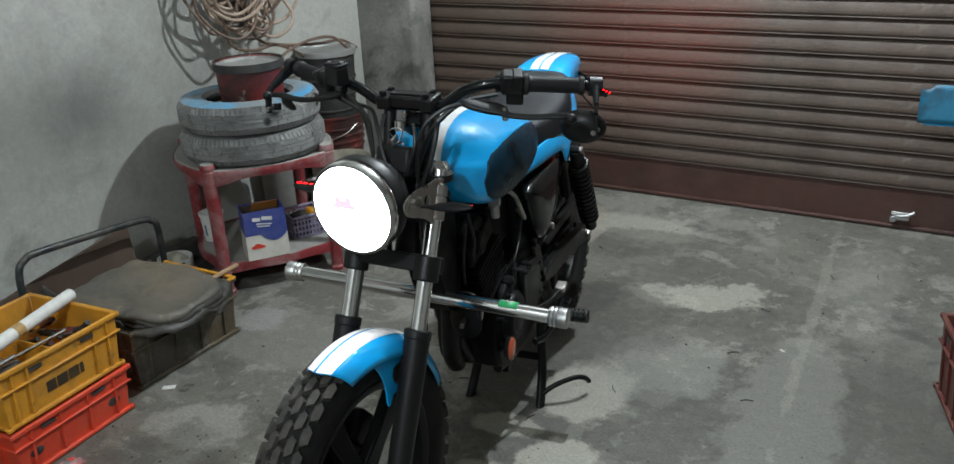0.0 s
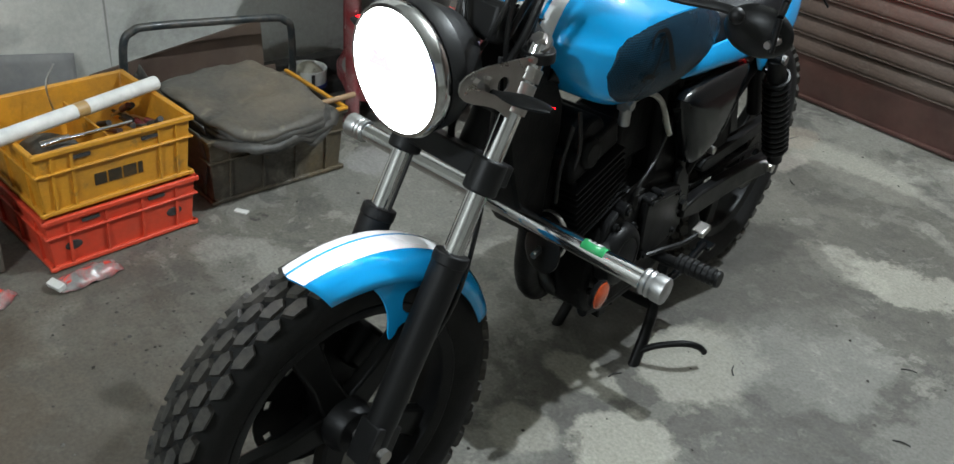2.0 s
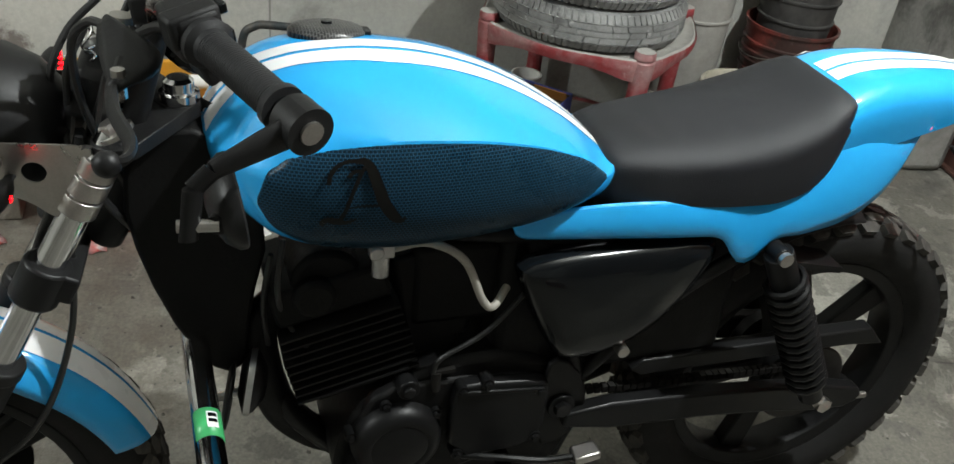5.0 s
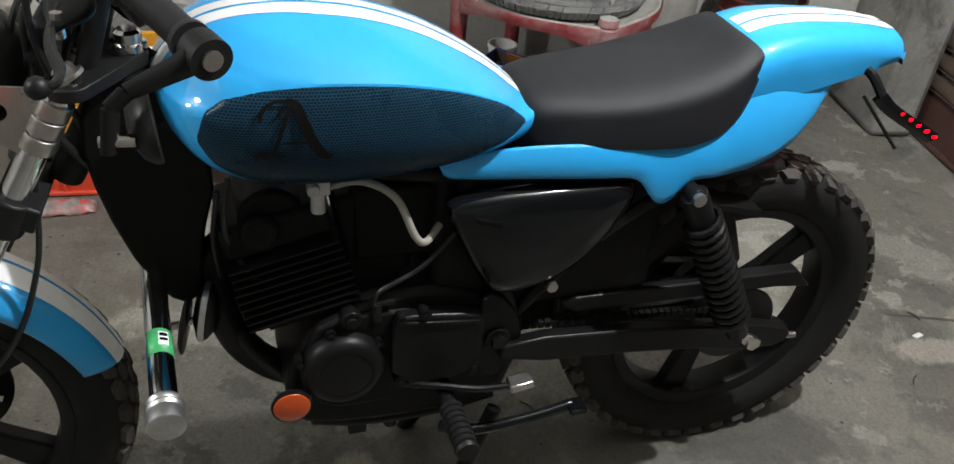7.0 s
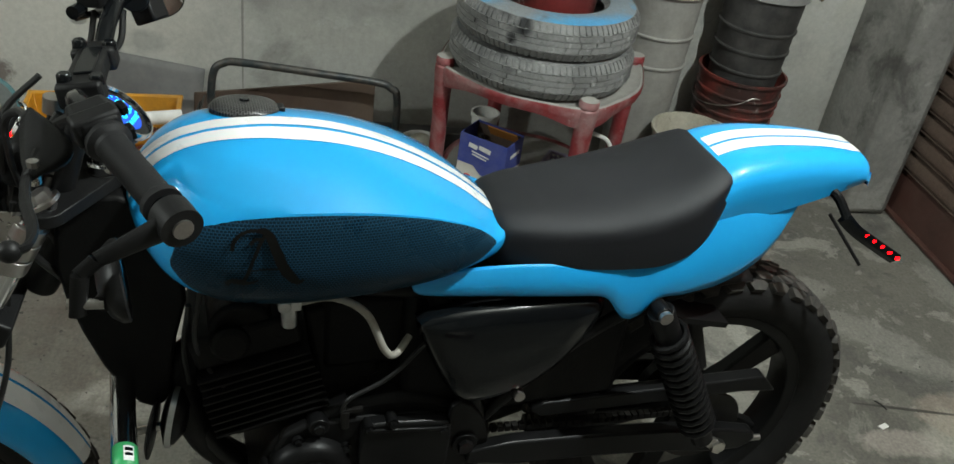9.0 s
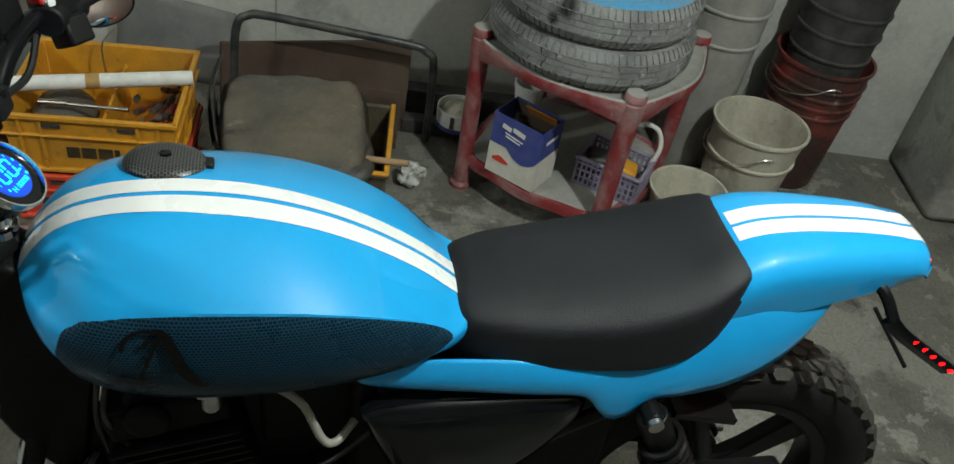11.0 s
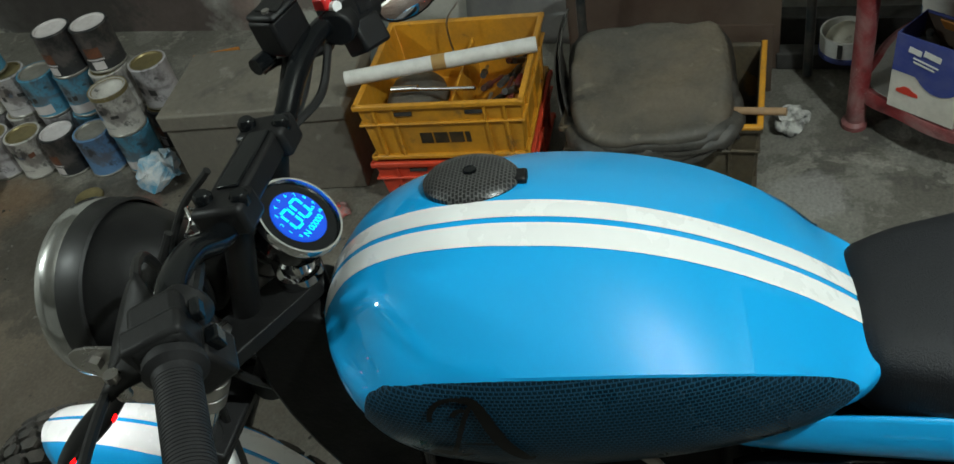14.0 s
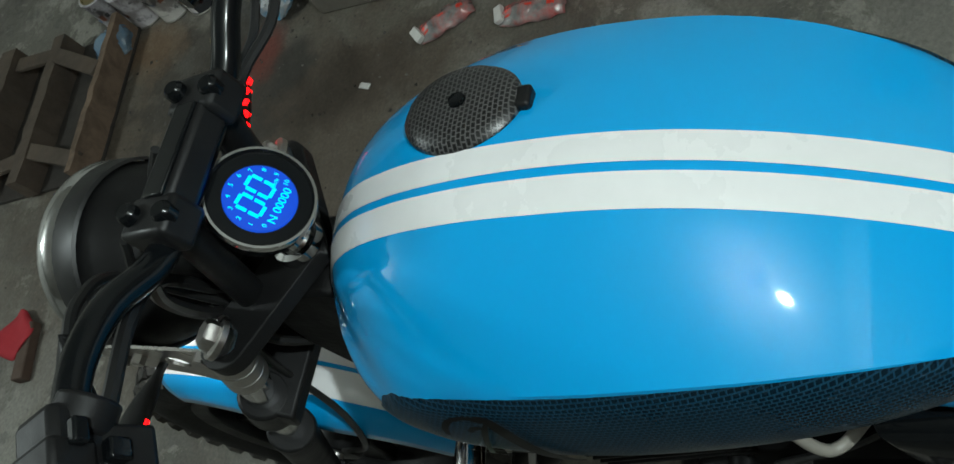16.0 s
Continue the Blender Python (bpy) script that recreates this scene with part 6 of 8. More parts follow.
CREAM = material("dirty_cream_plastic", (0.5, 0.47, 0.38), 0.5, scale=8, second=(0.3, 0.27, 0.2), amount=0.7, dust=(0.4, 0.38, 0.33), dust_amount=0.5)
BLACK_DUST = material("dusty_black_plastic", (0.018, 0.018, 0.018), 0.6, scale=8, second=(0.036, 0.035, 0.033), dust=(0.13, 0.12, 0.11), dust_amount=0.35)
YELLOW = material("yellow_crate_plastic", (0.62, 0.27, 0.02), 0.45, scale=6, second=(0.4, 0.17, 0.02), amount=0.5, dust=(0.24, 0.17, 0.09), dust_amount=0.45, bump=0.08)
ORANGE_RED = material("orange_red_crate_plastic", (0.72, 0.06, 0.02), 0.45, scale=6, second=(0.5, 0.04, 0.02), amount=0.4, dust=(0.25, 0.1, 0.07), dust_amount=0.3, bump=0.08)
BROWN_CRATE = material("grimy_yellow_crate", (0.1, 0.075, 0.045), 0.6, scale=5, second=(0.05, 0.042, 0.034), amount=0.8, dust=(0.16, 0.14, 0.11), dust_amount=0.5, bump=0.15)
DARK_RED_CRATE = material("dark_red_crate", (0.12, 0.022, 0.016), 0.5, scale=6, second=(0.07, 0.02, 0.015), dust=(0.2, 0.13, 0.1), dust_amount=0.3)
INK = material("faded_black_ink", (0.03, 0.022, 0.012), 0.6, second=(0.12, 0.07, 0.02), scale=30, amount=0.6)
CARD_WHITE = material("white_carton", (0.66, 0.63, 0.57), 0.7, scale=8, second=(0.5, 0.46, 0.4), dust=(0.45, 0.42, 0.37), dust_amount=0.4)
CARD_BLUE = material("blue_carton", (0.03, 0.05, 0.26), 0.6, scale=9, second=(0.05, 0.07, 0.22), dust=(0.2, 0.2, 0.25), dust_amount=0.25)
CARD_BROWN = material("brown_board", (0.06, 0.034, 0.023), 0.75, scale=3, second=(0.1, 0.065, 0.04), amount=0.6, dust=(0.13, 0.11, 0.09), dust_amount=0.3, bump=0.15)
ORANGE_CARD = material("orange_carton", (0.5, 0.2, 0.04), 0.7)
PURPLE = material("grey_lilac_plastic", (0.2, 0.17, 0.27), 0.5, dust=(0.3, 0.28, 0.3), dust_amount=0.5)
PAPER = material("white_paper", (0.7, 0.69, 0.66), 0.7, scale=20, second=(0.5, 0.49, 0.46))
TAPE = material("brown_tape", (0.42, 0.26, 0.1), 0.3)
REXINE = material("dusty_grey_rexine", (0.1, 0.093, 0.078), 0.7, scale=5, second=(0.055, 0.052, 0.046), amount=0.8, dust=(0.21, 0.18, 0.14), dust_amount=0.6, bump=0.3, bump_scale=150)
REXINE_DARK = material("darker_rexine", (0.022, 0.021, 0.02), 0.55, scale=14, second=(0.05, 0.046, 0.042), dust=(0.15, 0.135, 0.11), dust_amount=0.45, bump=0.3, bump_scale=150)
SHEET_GREY = material("dusty_grey_sheet", (0.12, 0.12, 0.12), 0.7, scale=4, second=(0.2, 0.2, 0.19), dust=(0.25, 0.24, 0.22), dust_amount=0.4, bump=0.2)
PIPE_DARK = material("chipped_dark_pipe", (0.018, 0.026, 0.03), 0.4, 0.1, scale=22, second=(0.16, 0.13, 0.1), amount=0.55, dust=(0.09, 0.085, 0.08), dust_amount=0.3)
CHEST = material("dusty_steel_chest", (0.17, 0.165, 0.15), 0.7, scale=4, second=(0.1, 0.098, 0.09), amount=0.7, dust=(0.24, 0.23, 0.2), dust_amount=0.6, bump=0.15)
WOOD = material("old_dark_wood", (0.05, 0.036, 0.026), 0.8, scale=9, second=(0.1, 0.072, 0.05), dust=(0.14, 0.115, 0.09), dust_amount=0.35, bump=0.4)
HOSE_BEIGE = material("dirty_beige_hose", (0.36, 0.26, 0.19), 0.55, scale=9, second=(0.22, 0.15, 0.11), dust=(0.3, 0.27, 0.24), dust_amount=0.3)
BLUE_BOTTLE = material("pale_blue_plastic", (0.1, 0.17, 0.25), 0.2, scale=24, second=(0.2, 0.25, 0.28), amount=0.8)
BLUE_FILM = material("blue_film", (0.01, 0.05, 0.4), 0.4, bump=0.3)
PALE_LATH = material("splintered_lath", (0.16, 0.11, 0.075), 0.8, scale=16, second=(0.07, 0.05, 0.035), amount=0.8, bump=0.4)
HALF_SPRAYED = material("half_sprayed_blue", (0.015, 0.16, 0.28), 0.5, scale=9, second=(0.012, 0.014, 0.018), amount=0.9, bump=0.1)
RED_CLOTH = material("red_cloth", (0.35, 0.02, 0.03), 0.9, bump=0.3)
PACK_CLEAR = material("crumpled_packet", (0.17, 0.165, 0.16), 0.16, scale=17, second=(0.5, 0.03, 0.022), amount=1.0, bump=0.8, bump_scale=60, dust=(0.5, 0.49, 0.47), dust_amount=0.35)
PACK_RED = material("red_print", (0.65, 0.05, 0.03), 0.35)

# round plastic table with a lower shelf
TX, TYY = -2.02, 2.23
table = thing("round_table", TX, TYY, 0, 0, "dusty red round plastic table with a lower shelf", "table")
LEGS = (-77, 13, 103, 193)


def scallop(a, full, waist):
    """The table's outline: full at the legs, drawn in between them."""
    return waist + (full - waist) * abs(math.cos(2 * (a - radians(13)))) ** 7


def round_plate(levels, full, waist, arch=0.0, seg=96, lid=True):
    """A scalloped ring of levels (inset, height); the last row may hang lower at the legs."""
    bm = bmesh.new()
    rows = []
    for inset, z, hang in levels:
        row = []
        for k in range(seg):
            a = 2 * math.pi * k / seg
            r = scallop(a, full, waist) - inset
            row.append(bm.verts.new((r * math.cos(a), r * math.sin(a), z - hang * arch * abs(math.cos(2 * (a - radians(13)))) ** 5)))
        rows.append(row)
    for a, b in zip(rows, rows[1:]):
        for k in range(seg):
            bm.faces.new((a[k], a[(k + 1) % seg], b[(k + 1) % seg], b[k]))
    if lid:
        bm.faces.new(rows[0])
        bm.faces.new(rows[-1])
    return bm


part("tabletop", round_plate([(0.03, 0.497, 0), (0.014, 0.499, 0), (0.006, 0.504, 0), (0.0, 0.5, 0), (0.0, 0.486, 0), (0.02, 0.484, 0)], 0.334, 0.308), GREY_DUST, table, "dust-covered table top")
part("apron", round_plate([(-0.002, 0.501, 0), (-0.005, 0.495, 0), (-0.003, 0.48, 0.4), (0.001, 0.468, 1), (0.006, 0.468, 1), (0.005, 0.484, 0)], 0.334, 0.308, 0.03, lid=False), RED_PLASTIC_D, table, "narrow red apron")
part("shelf", round_plate([(0.02, 0.117, 0), (0.008, 0.118, 0), (0.003, 0.123, 0), (0.0, 0.118, 0), (0.002, 0.09, 0.5), (0.01, 0.088, 0.5), (0.014, 0.106, 0)], 0.312, 0.276, 0.02), RED_PLASTIC_D, table, "dusty red lower shelf")
part("shelf_dust", round_plate([(0.04, 0.1195, 0), (0.022, 0.1192, 0), (0.02, 0.1175, 0)], 0.312, 0.276), GREY_DUST, table, "grey dust on the shelf")
for a in LEGS:
    m_leg = pose(0, 0, 0, 0, 0, a)
    rows = []
    for z, r0, half in ((0.0, 0.318, 0.033), (0.012, 0.318, 0.033), (0.02, 0.316, 0.025), (0.12, 0.316, 0.025), (0.3, 0.318, 0.026), (0.44, 0.321, 0.029), (0.466, 0.322, 0.031), (0.496, 0.322, 0.031), (0.5, 0.322, 0.0275), (0.504, 0.322, 0.0275), (0.506, 0.322, 0.0305), (0.52, 0.322, 0.0295), (0.525, 0.322, 0.0255), (0.526, 0.322, 0.008)):
        rows.append([m_leg @ Vector((r0 + half * 0.92 * math.cos(t_), half * math.sin(t_), z)) for t_ in np.linspace(-math.pi, math.pi, 24, endpoint=False)])
    bm = sheet(rows, wrap=True)
    bm.verts.ensure_lookup_table()
    bm.faces.new(bm.verts[:24])
    bm.faces.new(bm.verts[-24:])
    leg = part("leg", bm, RED_PLASTIC_D, table)
    part("cap", lathe([(0, 0.0275), (0.02, 0.027), (0.0262, 0.0255)], 24, m_leg @ Matrix.Translation((0.322, 0, 0.5))), GREY_DUST, leg, "dust on the leg's cap")


def lugs(bm, r, half, bands, rng):
    """Tread pieces round a tyre: bands of (lower, upper, count, gap, slant, height), in shares of the half width."""
    def out(u):
        return r * (1 - 0.015 * abs(u) ** 3 - 0.05 * max(abs(u) - 0.62, 0) / 0.38)
    for lo, hi, count, gap, slant, high in bands:
        for k in range(count):
            a0 = 2 * math.pi * (k + rng.uniform(-0.06, 0.06)) / count
            a1 = a0 + 2 * math.pi * (1 - gap) / count
            high_k = high * rng.uniform(0.9, 1.05)
            ring = [(a0, lo), (a1, lo), (a1 + slant, hi), (a0 + slant, hi)]
            v = [[bm.verts.new(((out(u) + d) * math.cos(a), (out(u) + d) * math.sin(a), u * half)) for a, u in ring] for d in (-0.002, high_k)]
            bm.faces.new(v[1])
            for q in range(4):
                bm.faces.new((v[0][q], v[0][(q + 1) % 4], v[1][(q + 1) % 4], v[1][q]))


CHALK = material("chalky_dust", (0.42, 0.42, 0.41), 0.9, scale=30, second=(0.15, 0.15, 0.15), amount=1.0, grain=0.3)


def old_tyre(z, r, half, label, x, y, top_blue):
    """A worn tyre that lies flat."""
    prof = [(r * 0.6, -half * 0.75), (r * 0.66, -half), (r * 0.85, -half * 1.02), (r * 0.95, -half * 0.9), (r * 0.985, -half * 0.66), (r, -half * 0.3), (r, half * 0.3), (r * 0.985, half * 0.66),
            (r * 0.95, half * 0.9), (r * 0.85, half * 1.02), (r * 0.66, half), (r * 0.6, half * 0.75), (r * 0.62, half * 0.5), (r * 0.8, 0.0), (r * 0.62, -half * 0.5)]
    t_ = thing("car_tyre", x, y, z + half * 1.02, 0, label, "tyre", "tyres on the table")
    skin = SPRAYED_TYRE if top_blue else OLD_TYRE
    part("carcass", lathe(prof, 96, closed=True), skin, t_)
    bm = bmesh.new()
    lugs(bm, r, half, ((-0.93, -0.52, 92, 0.3, 0.012, 0.0042), (-0.45, -0.17, 44, 0.04, 0.02, 0.004), (-0.12, 0.12, 36, 0.02, 0.0, 0.004), (0.17, 0.45, 44, 0.04, -0.02, 0.004), (0.52, 0.93, 92, 0.3, -0.012, 0.0042)), random.Random(int(z * 1000)))
    tagged(part("tread", bm, skin, t_, smooth=False), kind="stuff")
    for u in (-0.485, -0.145, 0.145, 0.485):
        part("groove_dust", lathe([(r + 0.0008, half * (u - 0.03)), (r + 0.0022, half * u), (r + 0.0008, half * (u + 0.03))], 72), CHALK, t_, "pale dust in a tread groove")
    if top_blue:
        part("overspray", lathe([(r * 0.655, half * 1.012), (r * 0.75, half * 1.03), (r * 0.85, half * 1.045), (r * 0.945, half * 0.93)], 72), BLUE_OVERSPRAY, t_, "blue paint overspray on the top wall")
    return t_


DRUM_TIN = material("black_red_tin", (0.05, 0.03, 0.026), 0.5)
# Mostly black, with a redder patch on the side towards the machine.
stained(DRUM_TIN, [((0.22, 0.035, 0.03), 3.5, 0.47, 0.58, 0.85, 3.0, None), ((0.02, 0.018, 0.017), 5.0, 0.52, 0.62, 0.85, 7.0, None), ((0.42, 0.36, 0.32), 11.0, 0.63, 0.67, 0.6, 6.0, None)], (0.04, 0.026, 0.023), 0.5, 0.2, 60, 90.0, [((0.12, 0.02, 0.2), (0.07, 0.13, 0.16), 0, (0.22, 0.03, 0.03), 0.8, 2.0, 0.4)], 0.15)
BLUE_SPRAY_LAYERS = [((0.2, 0.215, 0.22), 4.0, 0.38, 0.52, 0.9, 3.0, None), ((0.06, 0.065, 0.07), 9.0, 0.58, 0.68, 0.6, 5.0, None), ((0.1, 0.3, 0.45), 14.0, 0.6, 0.68, 0.5, 8.0, None)]
stained(BLUE_OVERSPRAY, BLUE_SPRAY_LAYERS, (0.05, 0.29, 0.5), 0.8, 0.4, 60, 120.0, [((0.17, -0.12, 0.055), (0.13, 0.075, 0.05), -38, (0.2, 0.205, 0.205), 0.9, 2.2, 0.5), ((0.23, 0.1, 0.05), (0.05, 0.16, 0.05), 24, (0.02, 0.3, 0.6), 0.7, 2.0, 0.5)], 0.2)
TYRE_LAYERS = [((0.27, 0.27, 0.262), 3.0, 0.38, 0.6, 0.75, 3.0, None), ((0.05, 0.05, 0.05), 6.0, 0.56, 0.68, 0.8, 9.0, None), ((0.6, 0.6, 0.58), 26.0, 0.6, 0.66, 0.6, 5.0, None),
               ((0.48, 0.48, 0.47), 9.0, 0.64, 0.68, 0.6, 15.0, None), ((0.03, 0.03, 0.03), 7.0, 0.54, 0.62, 0.6, 27.0, None), ((0.5, 0.5, 0.48), 13.0, 0.58, 0.64, 0.6, 33.0, None), ((0.045, 0.045, 0.044), 40.0, 0.6, 0.7, 0.6, 21.0, None)]
stained(OLD_TYRE, TYRE_LAYERS, (0.12, 0.12, 0.117), 0.85, 0.5, 60, 120.0, (), 0.25)
SPRAYED_TYRE = material("sprayed_old_tyre", (0.15, 0.15, 0.147), 0.85)
BLACK_SPRAY = (0.012, 0.012, 0.013)
stained(SPRAYED_TYRE, TYRE_LAYERS, (0.14, 0.14, 0.137), 0.85, 0.5, 60, 120.0, [((0.246, -0.117, 0.035), (0.035, 0.024, 0.036), -25, BLACK_SPRAY, 0.95, 0.9, 0.35), ((0.232, -0.145, -0.008), (0.03, 0.016, 0.016), -30, BLACK_SPRAY, 0.9, 0.9, 0.35)], 0.25)
stained(RUST_RED, [((0.025, 0.022, 0.02), 4.0, 0.45, 0.56, 0.85, 2.0, None), ((0.3, 0.07, 0.035), 6.0, 0.58, 0.66, 0.7, 4.0, None), ((0.42, 0.39, 0.36), 12.0, 0.62, 0.67, 0.6, 6.0, None)],
        (0.17, 0.032, 0.025), 0.5, 0.2, 60, 90.0, (), 0.15)
stained(CREAM, [((0.24, 0.21, 0.16), 6.0, 0.48, 0.66, 0.7, 2.0, None), ((0.12, 0.1, 0.08), 14.0, 0.6, 0.68, 0.6, 4.0, None), ((0.62, 0.6, 0.52), 9.0, 0.58, 0.64, 0.5, 6.0, None)], (0.47, 0.44, 0.36), 0.5, 0.15, 60, 90.0, (), 0.1)
stained(RED_PLASTIC_D, [((0.36, 0.28, 0.27), 7.0, 0.45, 0.66, 0.6, 2.0, None), ((0.1, 0.02, 0.02), 11.0, 0.58, 0.66, 0.6, 4.0, None), ((0.5, 0.46, 0.44), 30.0, 0.62, 0.67, 0.5, 6.0, None)], (0.22, 0.026, 0.03), 0.5, 0.15, 60, 90.0, (), 0.12)
stained(REXINE, [((0.15, 0.12, 0.085), 3.5, 0.46, 0.64, 0.75, 2.0, None), ((0.045, 0.04, 0.034), 5.0, 0.56, 0.68, 0.7, 4.0, None), ((0.24, 0.205, 0.16), 18.0, 0.6, 0.66, 0.5, 6.0, None)], (0.085, 0.078, 0.066), 0.6, 0.3, 70, 120.0, [((0.06, 0.02, 0.27), (0.1, 0.09, 0.1), 0, (0.17, 0.135, 0.095), 0.5, 2.4, 0.5)], 0.15)
stained(CHEST, [((0.215, 0.19, 0.15), 3.0, 0.45, 0.62, 0.7, 2.0, None), ((0.06, 0.056, 0.05), 5.0, 0.56, 0.66, 0.7, 4.0, None), ((0.3, 0.29, 0.26), 16.0, 0.6, 0.66, 0.4, 6.0, None)], (0.14, 0.127, 0.105), 0.7, 0.3, 50, 100.0, (), 0.15)
stained(BROWN_CRATE, [((0.05, 0.045, 0.04), 4.0, 0.42, 0.6, 0.8, 2.0, None), ((0.2, 0.18, 0.14), 9.0, 0.56, 0.66, 0.6, 4.0, None), ((0.3, 0.15, 0.02), 6.0, 0.62, 0.68, 0.5, 8.0, None)], (0.12, 0.09, 0.05), 0.6, 0.25, 60, 100.0, (), 0.15)
stained(YELLOW, [((0.3, 0.15, 0.03), 5.0, 0.48, 0.66, 0.7, 2.0, None), ((0.1, 0.07, 0.04), 11.0, 0.6, 0.68, 0.65, 4.0, None), ((0.7, 0.62, 0.5), 26.0, 0.66, 0.7, 0.5, 6.0, None)], (0.6, 0.27, 0.02), 0.45, 0.1, 60, 100.0, (), 0.08)
old_tyre(0.505, 0.274, 0.055, "old dust-caked tyre lying on the table", TX + 0.035, TYY - 0.025, False)
old_tyre(0.6185, 0.266, 0.055, "old dust-caked tyre with blue overspray, on another tyre", TX + 0.035, TYY - 0.025, True)
drum = thing("tin_drum", TX + 0.05, TYY - 0.015, 0.5055, 0, "black and red tin drum standing inside the tyres", "drum")
part("body", lathe([(0, 0.0), (0.105, 0.0), (0.107, 0.01), (0.128, 0.33), (0.131, 0.335), (0.131, 0.345), (0.126, 0.346), (0.122, 0.325), (0, 0.322)], 40), DRUM_TIN, drum)
part("rim", lathe([(0.1315, 0.318), (0.1345, 0.32), (0.1345, 0.349), (0.127, 0.349)], 40), BLACK_DUST, drum, "black rim")
part("lid", lathe([(0, 0.328), (0.121, 0.33), (0.124, 0.34)], 40), GREY_TIN, drum, "grey paint-smeared lid")


def bucket(x, y, z, r0, r1, h, mat, label, rings=0, lid=None, group="", name="bucket", tilt=0):
    """A tapered bucket with rim rings and a wire handle."""
    b = thing(name, x, y, z, 0, label, "bucket", group)
    prof = [(0, 0.004), (r0 - 0.003, 0.004), (r0 * 0.99, 0.0), (r0, 0.004)]
    for k in range(rings):
        zz = h * (0.62 + 0.3 * k / max(rings, 1))
        rr = r0 + (r1 - r0) * zz / h
        prof += [(rr, zz), (rr + 0.006, zz + 0.003), (rr + 0.006, zz + 0.009), (rr, zz + 0.012)]
    prof += [(r1, h - 0.012), (r1 + 0.007, h - 0.01), (r1 + 0.007, h), (r1 - 0.001, h), (r1 - 0.004, h - 0.01), (r0 - 0.004, 0.01), (0, 0.01)]
    part("body", lathe(prof, 40), mat, b)
    if lid:
        part("lid", lathe([(0, h + 0.004), (r1 - 0.012, h + 0.004), (r1 - 0.008, h + 0.012), (r1 + 0.01, h + 0.012), (r1 + 0.011, h - 0.012), (r1 + 0.008, h - 0.012)], 40), lid, b, "grey lid")
    else:
        pts = [(r1 * 1.05 * math.cos(a), r1 * 1.05 * math.sin(a) * 0.98, h - 0.02 - 0.09 * abs(math.sin(a)) ** 0.6) for a in np.linspace(-0.1 - math.pi, 0.1, 18)]
        part("handle", tube(pts, 0.002, 6, 2), STEEL, b)
    return b


bucket(-2.065, 2.8, 0, 0.115, 0.141, 0.285, CREAM, "dirty cream plastic bucket, empty, on the floor", 1)
bucket(-1.875, 2.585, 0, 0.09, 0.112, 0.14, CREAM, "small dirty cream tub, empty, on the floor", 0)
bucket(-2.262, 3.0, 0, 0.118, 0.148, 0.44, RUST_RED, "rusty red ribbed bucket with white drips", 4)
bucket(-2.262, 3.0, 0.012, 0.1, 0.132, 0.72, BLACK_DUST, "tall black bucket with a grey lid, inside the red one", 3, GREY_TIN)
bucket(-2.305, 2.672, 0, 0.1, 0.125, 0.7, GREY_DUST, "tall grey dusty bucket behind the table", 2, CREAM)
mug = thing("plastic_mug", -2.19, 2.105, 0.119, 0, "white plastic mug with pale blue prints, on the shelf", "mug")
part("body", lathe([(0, 0), (0.036, 0), (0.046, 0.105), (0.05, 0.108), (0.05, 0.12), (0.044, 0.12), (0.034, 0.006), (0, 0.006)], 28), PAPER, mug)
for k in range(5):
    a = k * 1.2
    part("print", box(0.004, 0.008, 0.05, (0.0405 * math.cos(a), 0.0405 * math.sin(a), 0.05), (0, 5, math.degrees(a))), BLUE_BOTTLE, mug)

carton = thing("carton", -1.8715, 2.077, 0.1235, 55, "open white and blue carton on the table's shelf", "box")
bm = joined([box(0.16, 0.003, 0.1, (0, -0.055, 0.05)), box(0.16, 0.003, 0.1, (0, 0.055, 0.05)), box(0.003, 0.107, 0.1, (0.0785, 0, 0.05)), box(0.003, 0.107, 0.1, (-0.0785, 0, 0.05)), box(0.154, 0.107, 0.003, (0, 0, 0.002))])
part("lower_wall", bm, CARD_WHITE, carton, "white lower half", smooth=False)
bm = sheet([[(sx * 0.08, sy * 0.0565, zz) for sx, sy in ((-1, -1), (1, -1), (1, 1), (-1, 1))] for zz in (0.1, 0.195)], wrap=True)
part("upper_wall", bm, CARD_BLUE, carton, "blue upper half", smooth=False, solid=0.003)
rows = [[(x, -0.0585, z) for z in (0.102, 0.1 - 0.03 * max(0.0, math.sin((x + 0.02) / 0.1 * math.pi)) ** 0.7 if x > -0.02 else 0.1)] for x in np.linspace(-0.08, 0.08, 24)]
part("wave", sheet(rows), CARD_BLUE, carton)
bm = bmesh.new()
for a, b in ((-0.032, 0.03), (0.008, 0.04)):
    box(b, 0.001, 0.014, (a, -0.0585, 0.163), (0, 8, 0), bm)
box(0.06, 0.001, 0.004, (-0.005, -0.0585, 0.142), (0, 8, 0), bm)
box(0.05, 0.001, 0.004, (-0.008, -0.0585, 0.133), (0, 8, 0), bm)
part("side_print", box(0.001, 0.06, 0.011, (0.0822, 0.0, 0.152)), PAPER, carton, smooth=False)
part("print", bm, PAPER, carton, "white printed bars", smooth=False)
bm = plate(rounded([(-0.026, 0.0), (-0.024, 0.01), (-0.01, 0.014), (-0.003, 0.02), (0.012, 0.02), (0.018, 0.013), (0.028, 0.01), (0.028, 0.0)], 1), -0.0006, 0.0006)
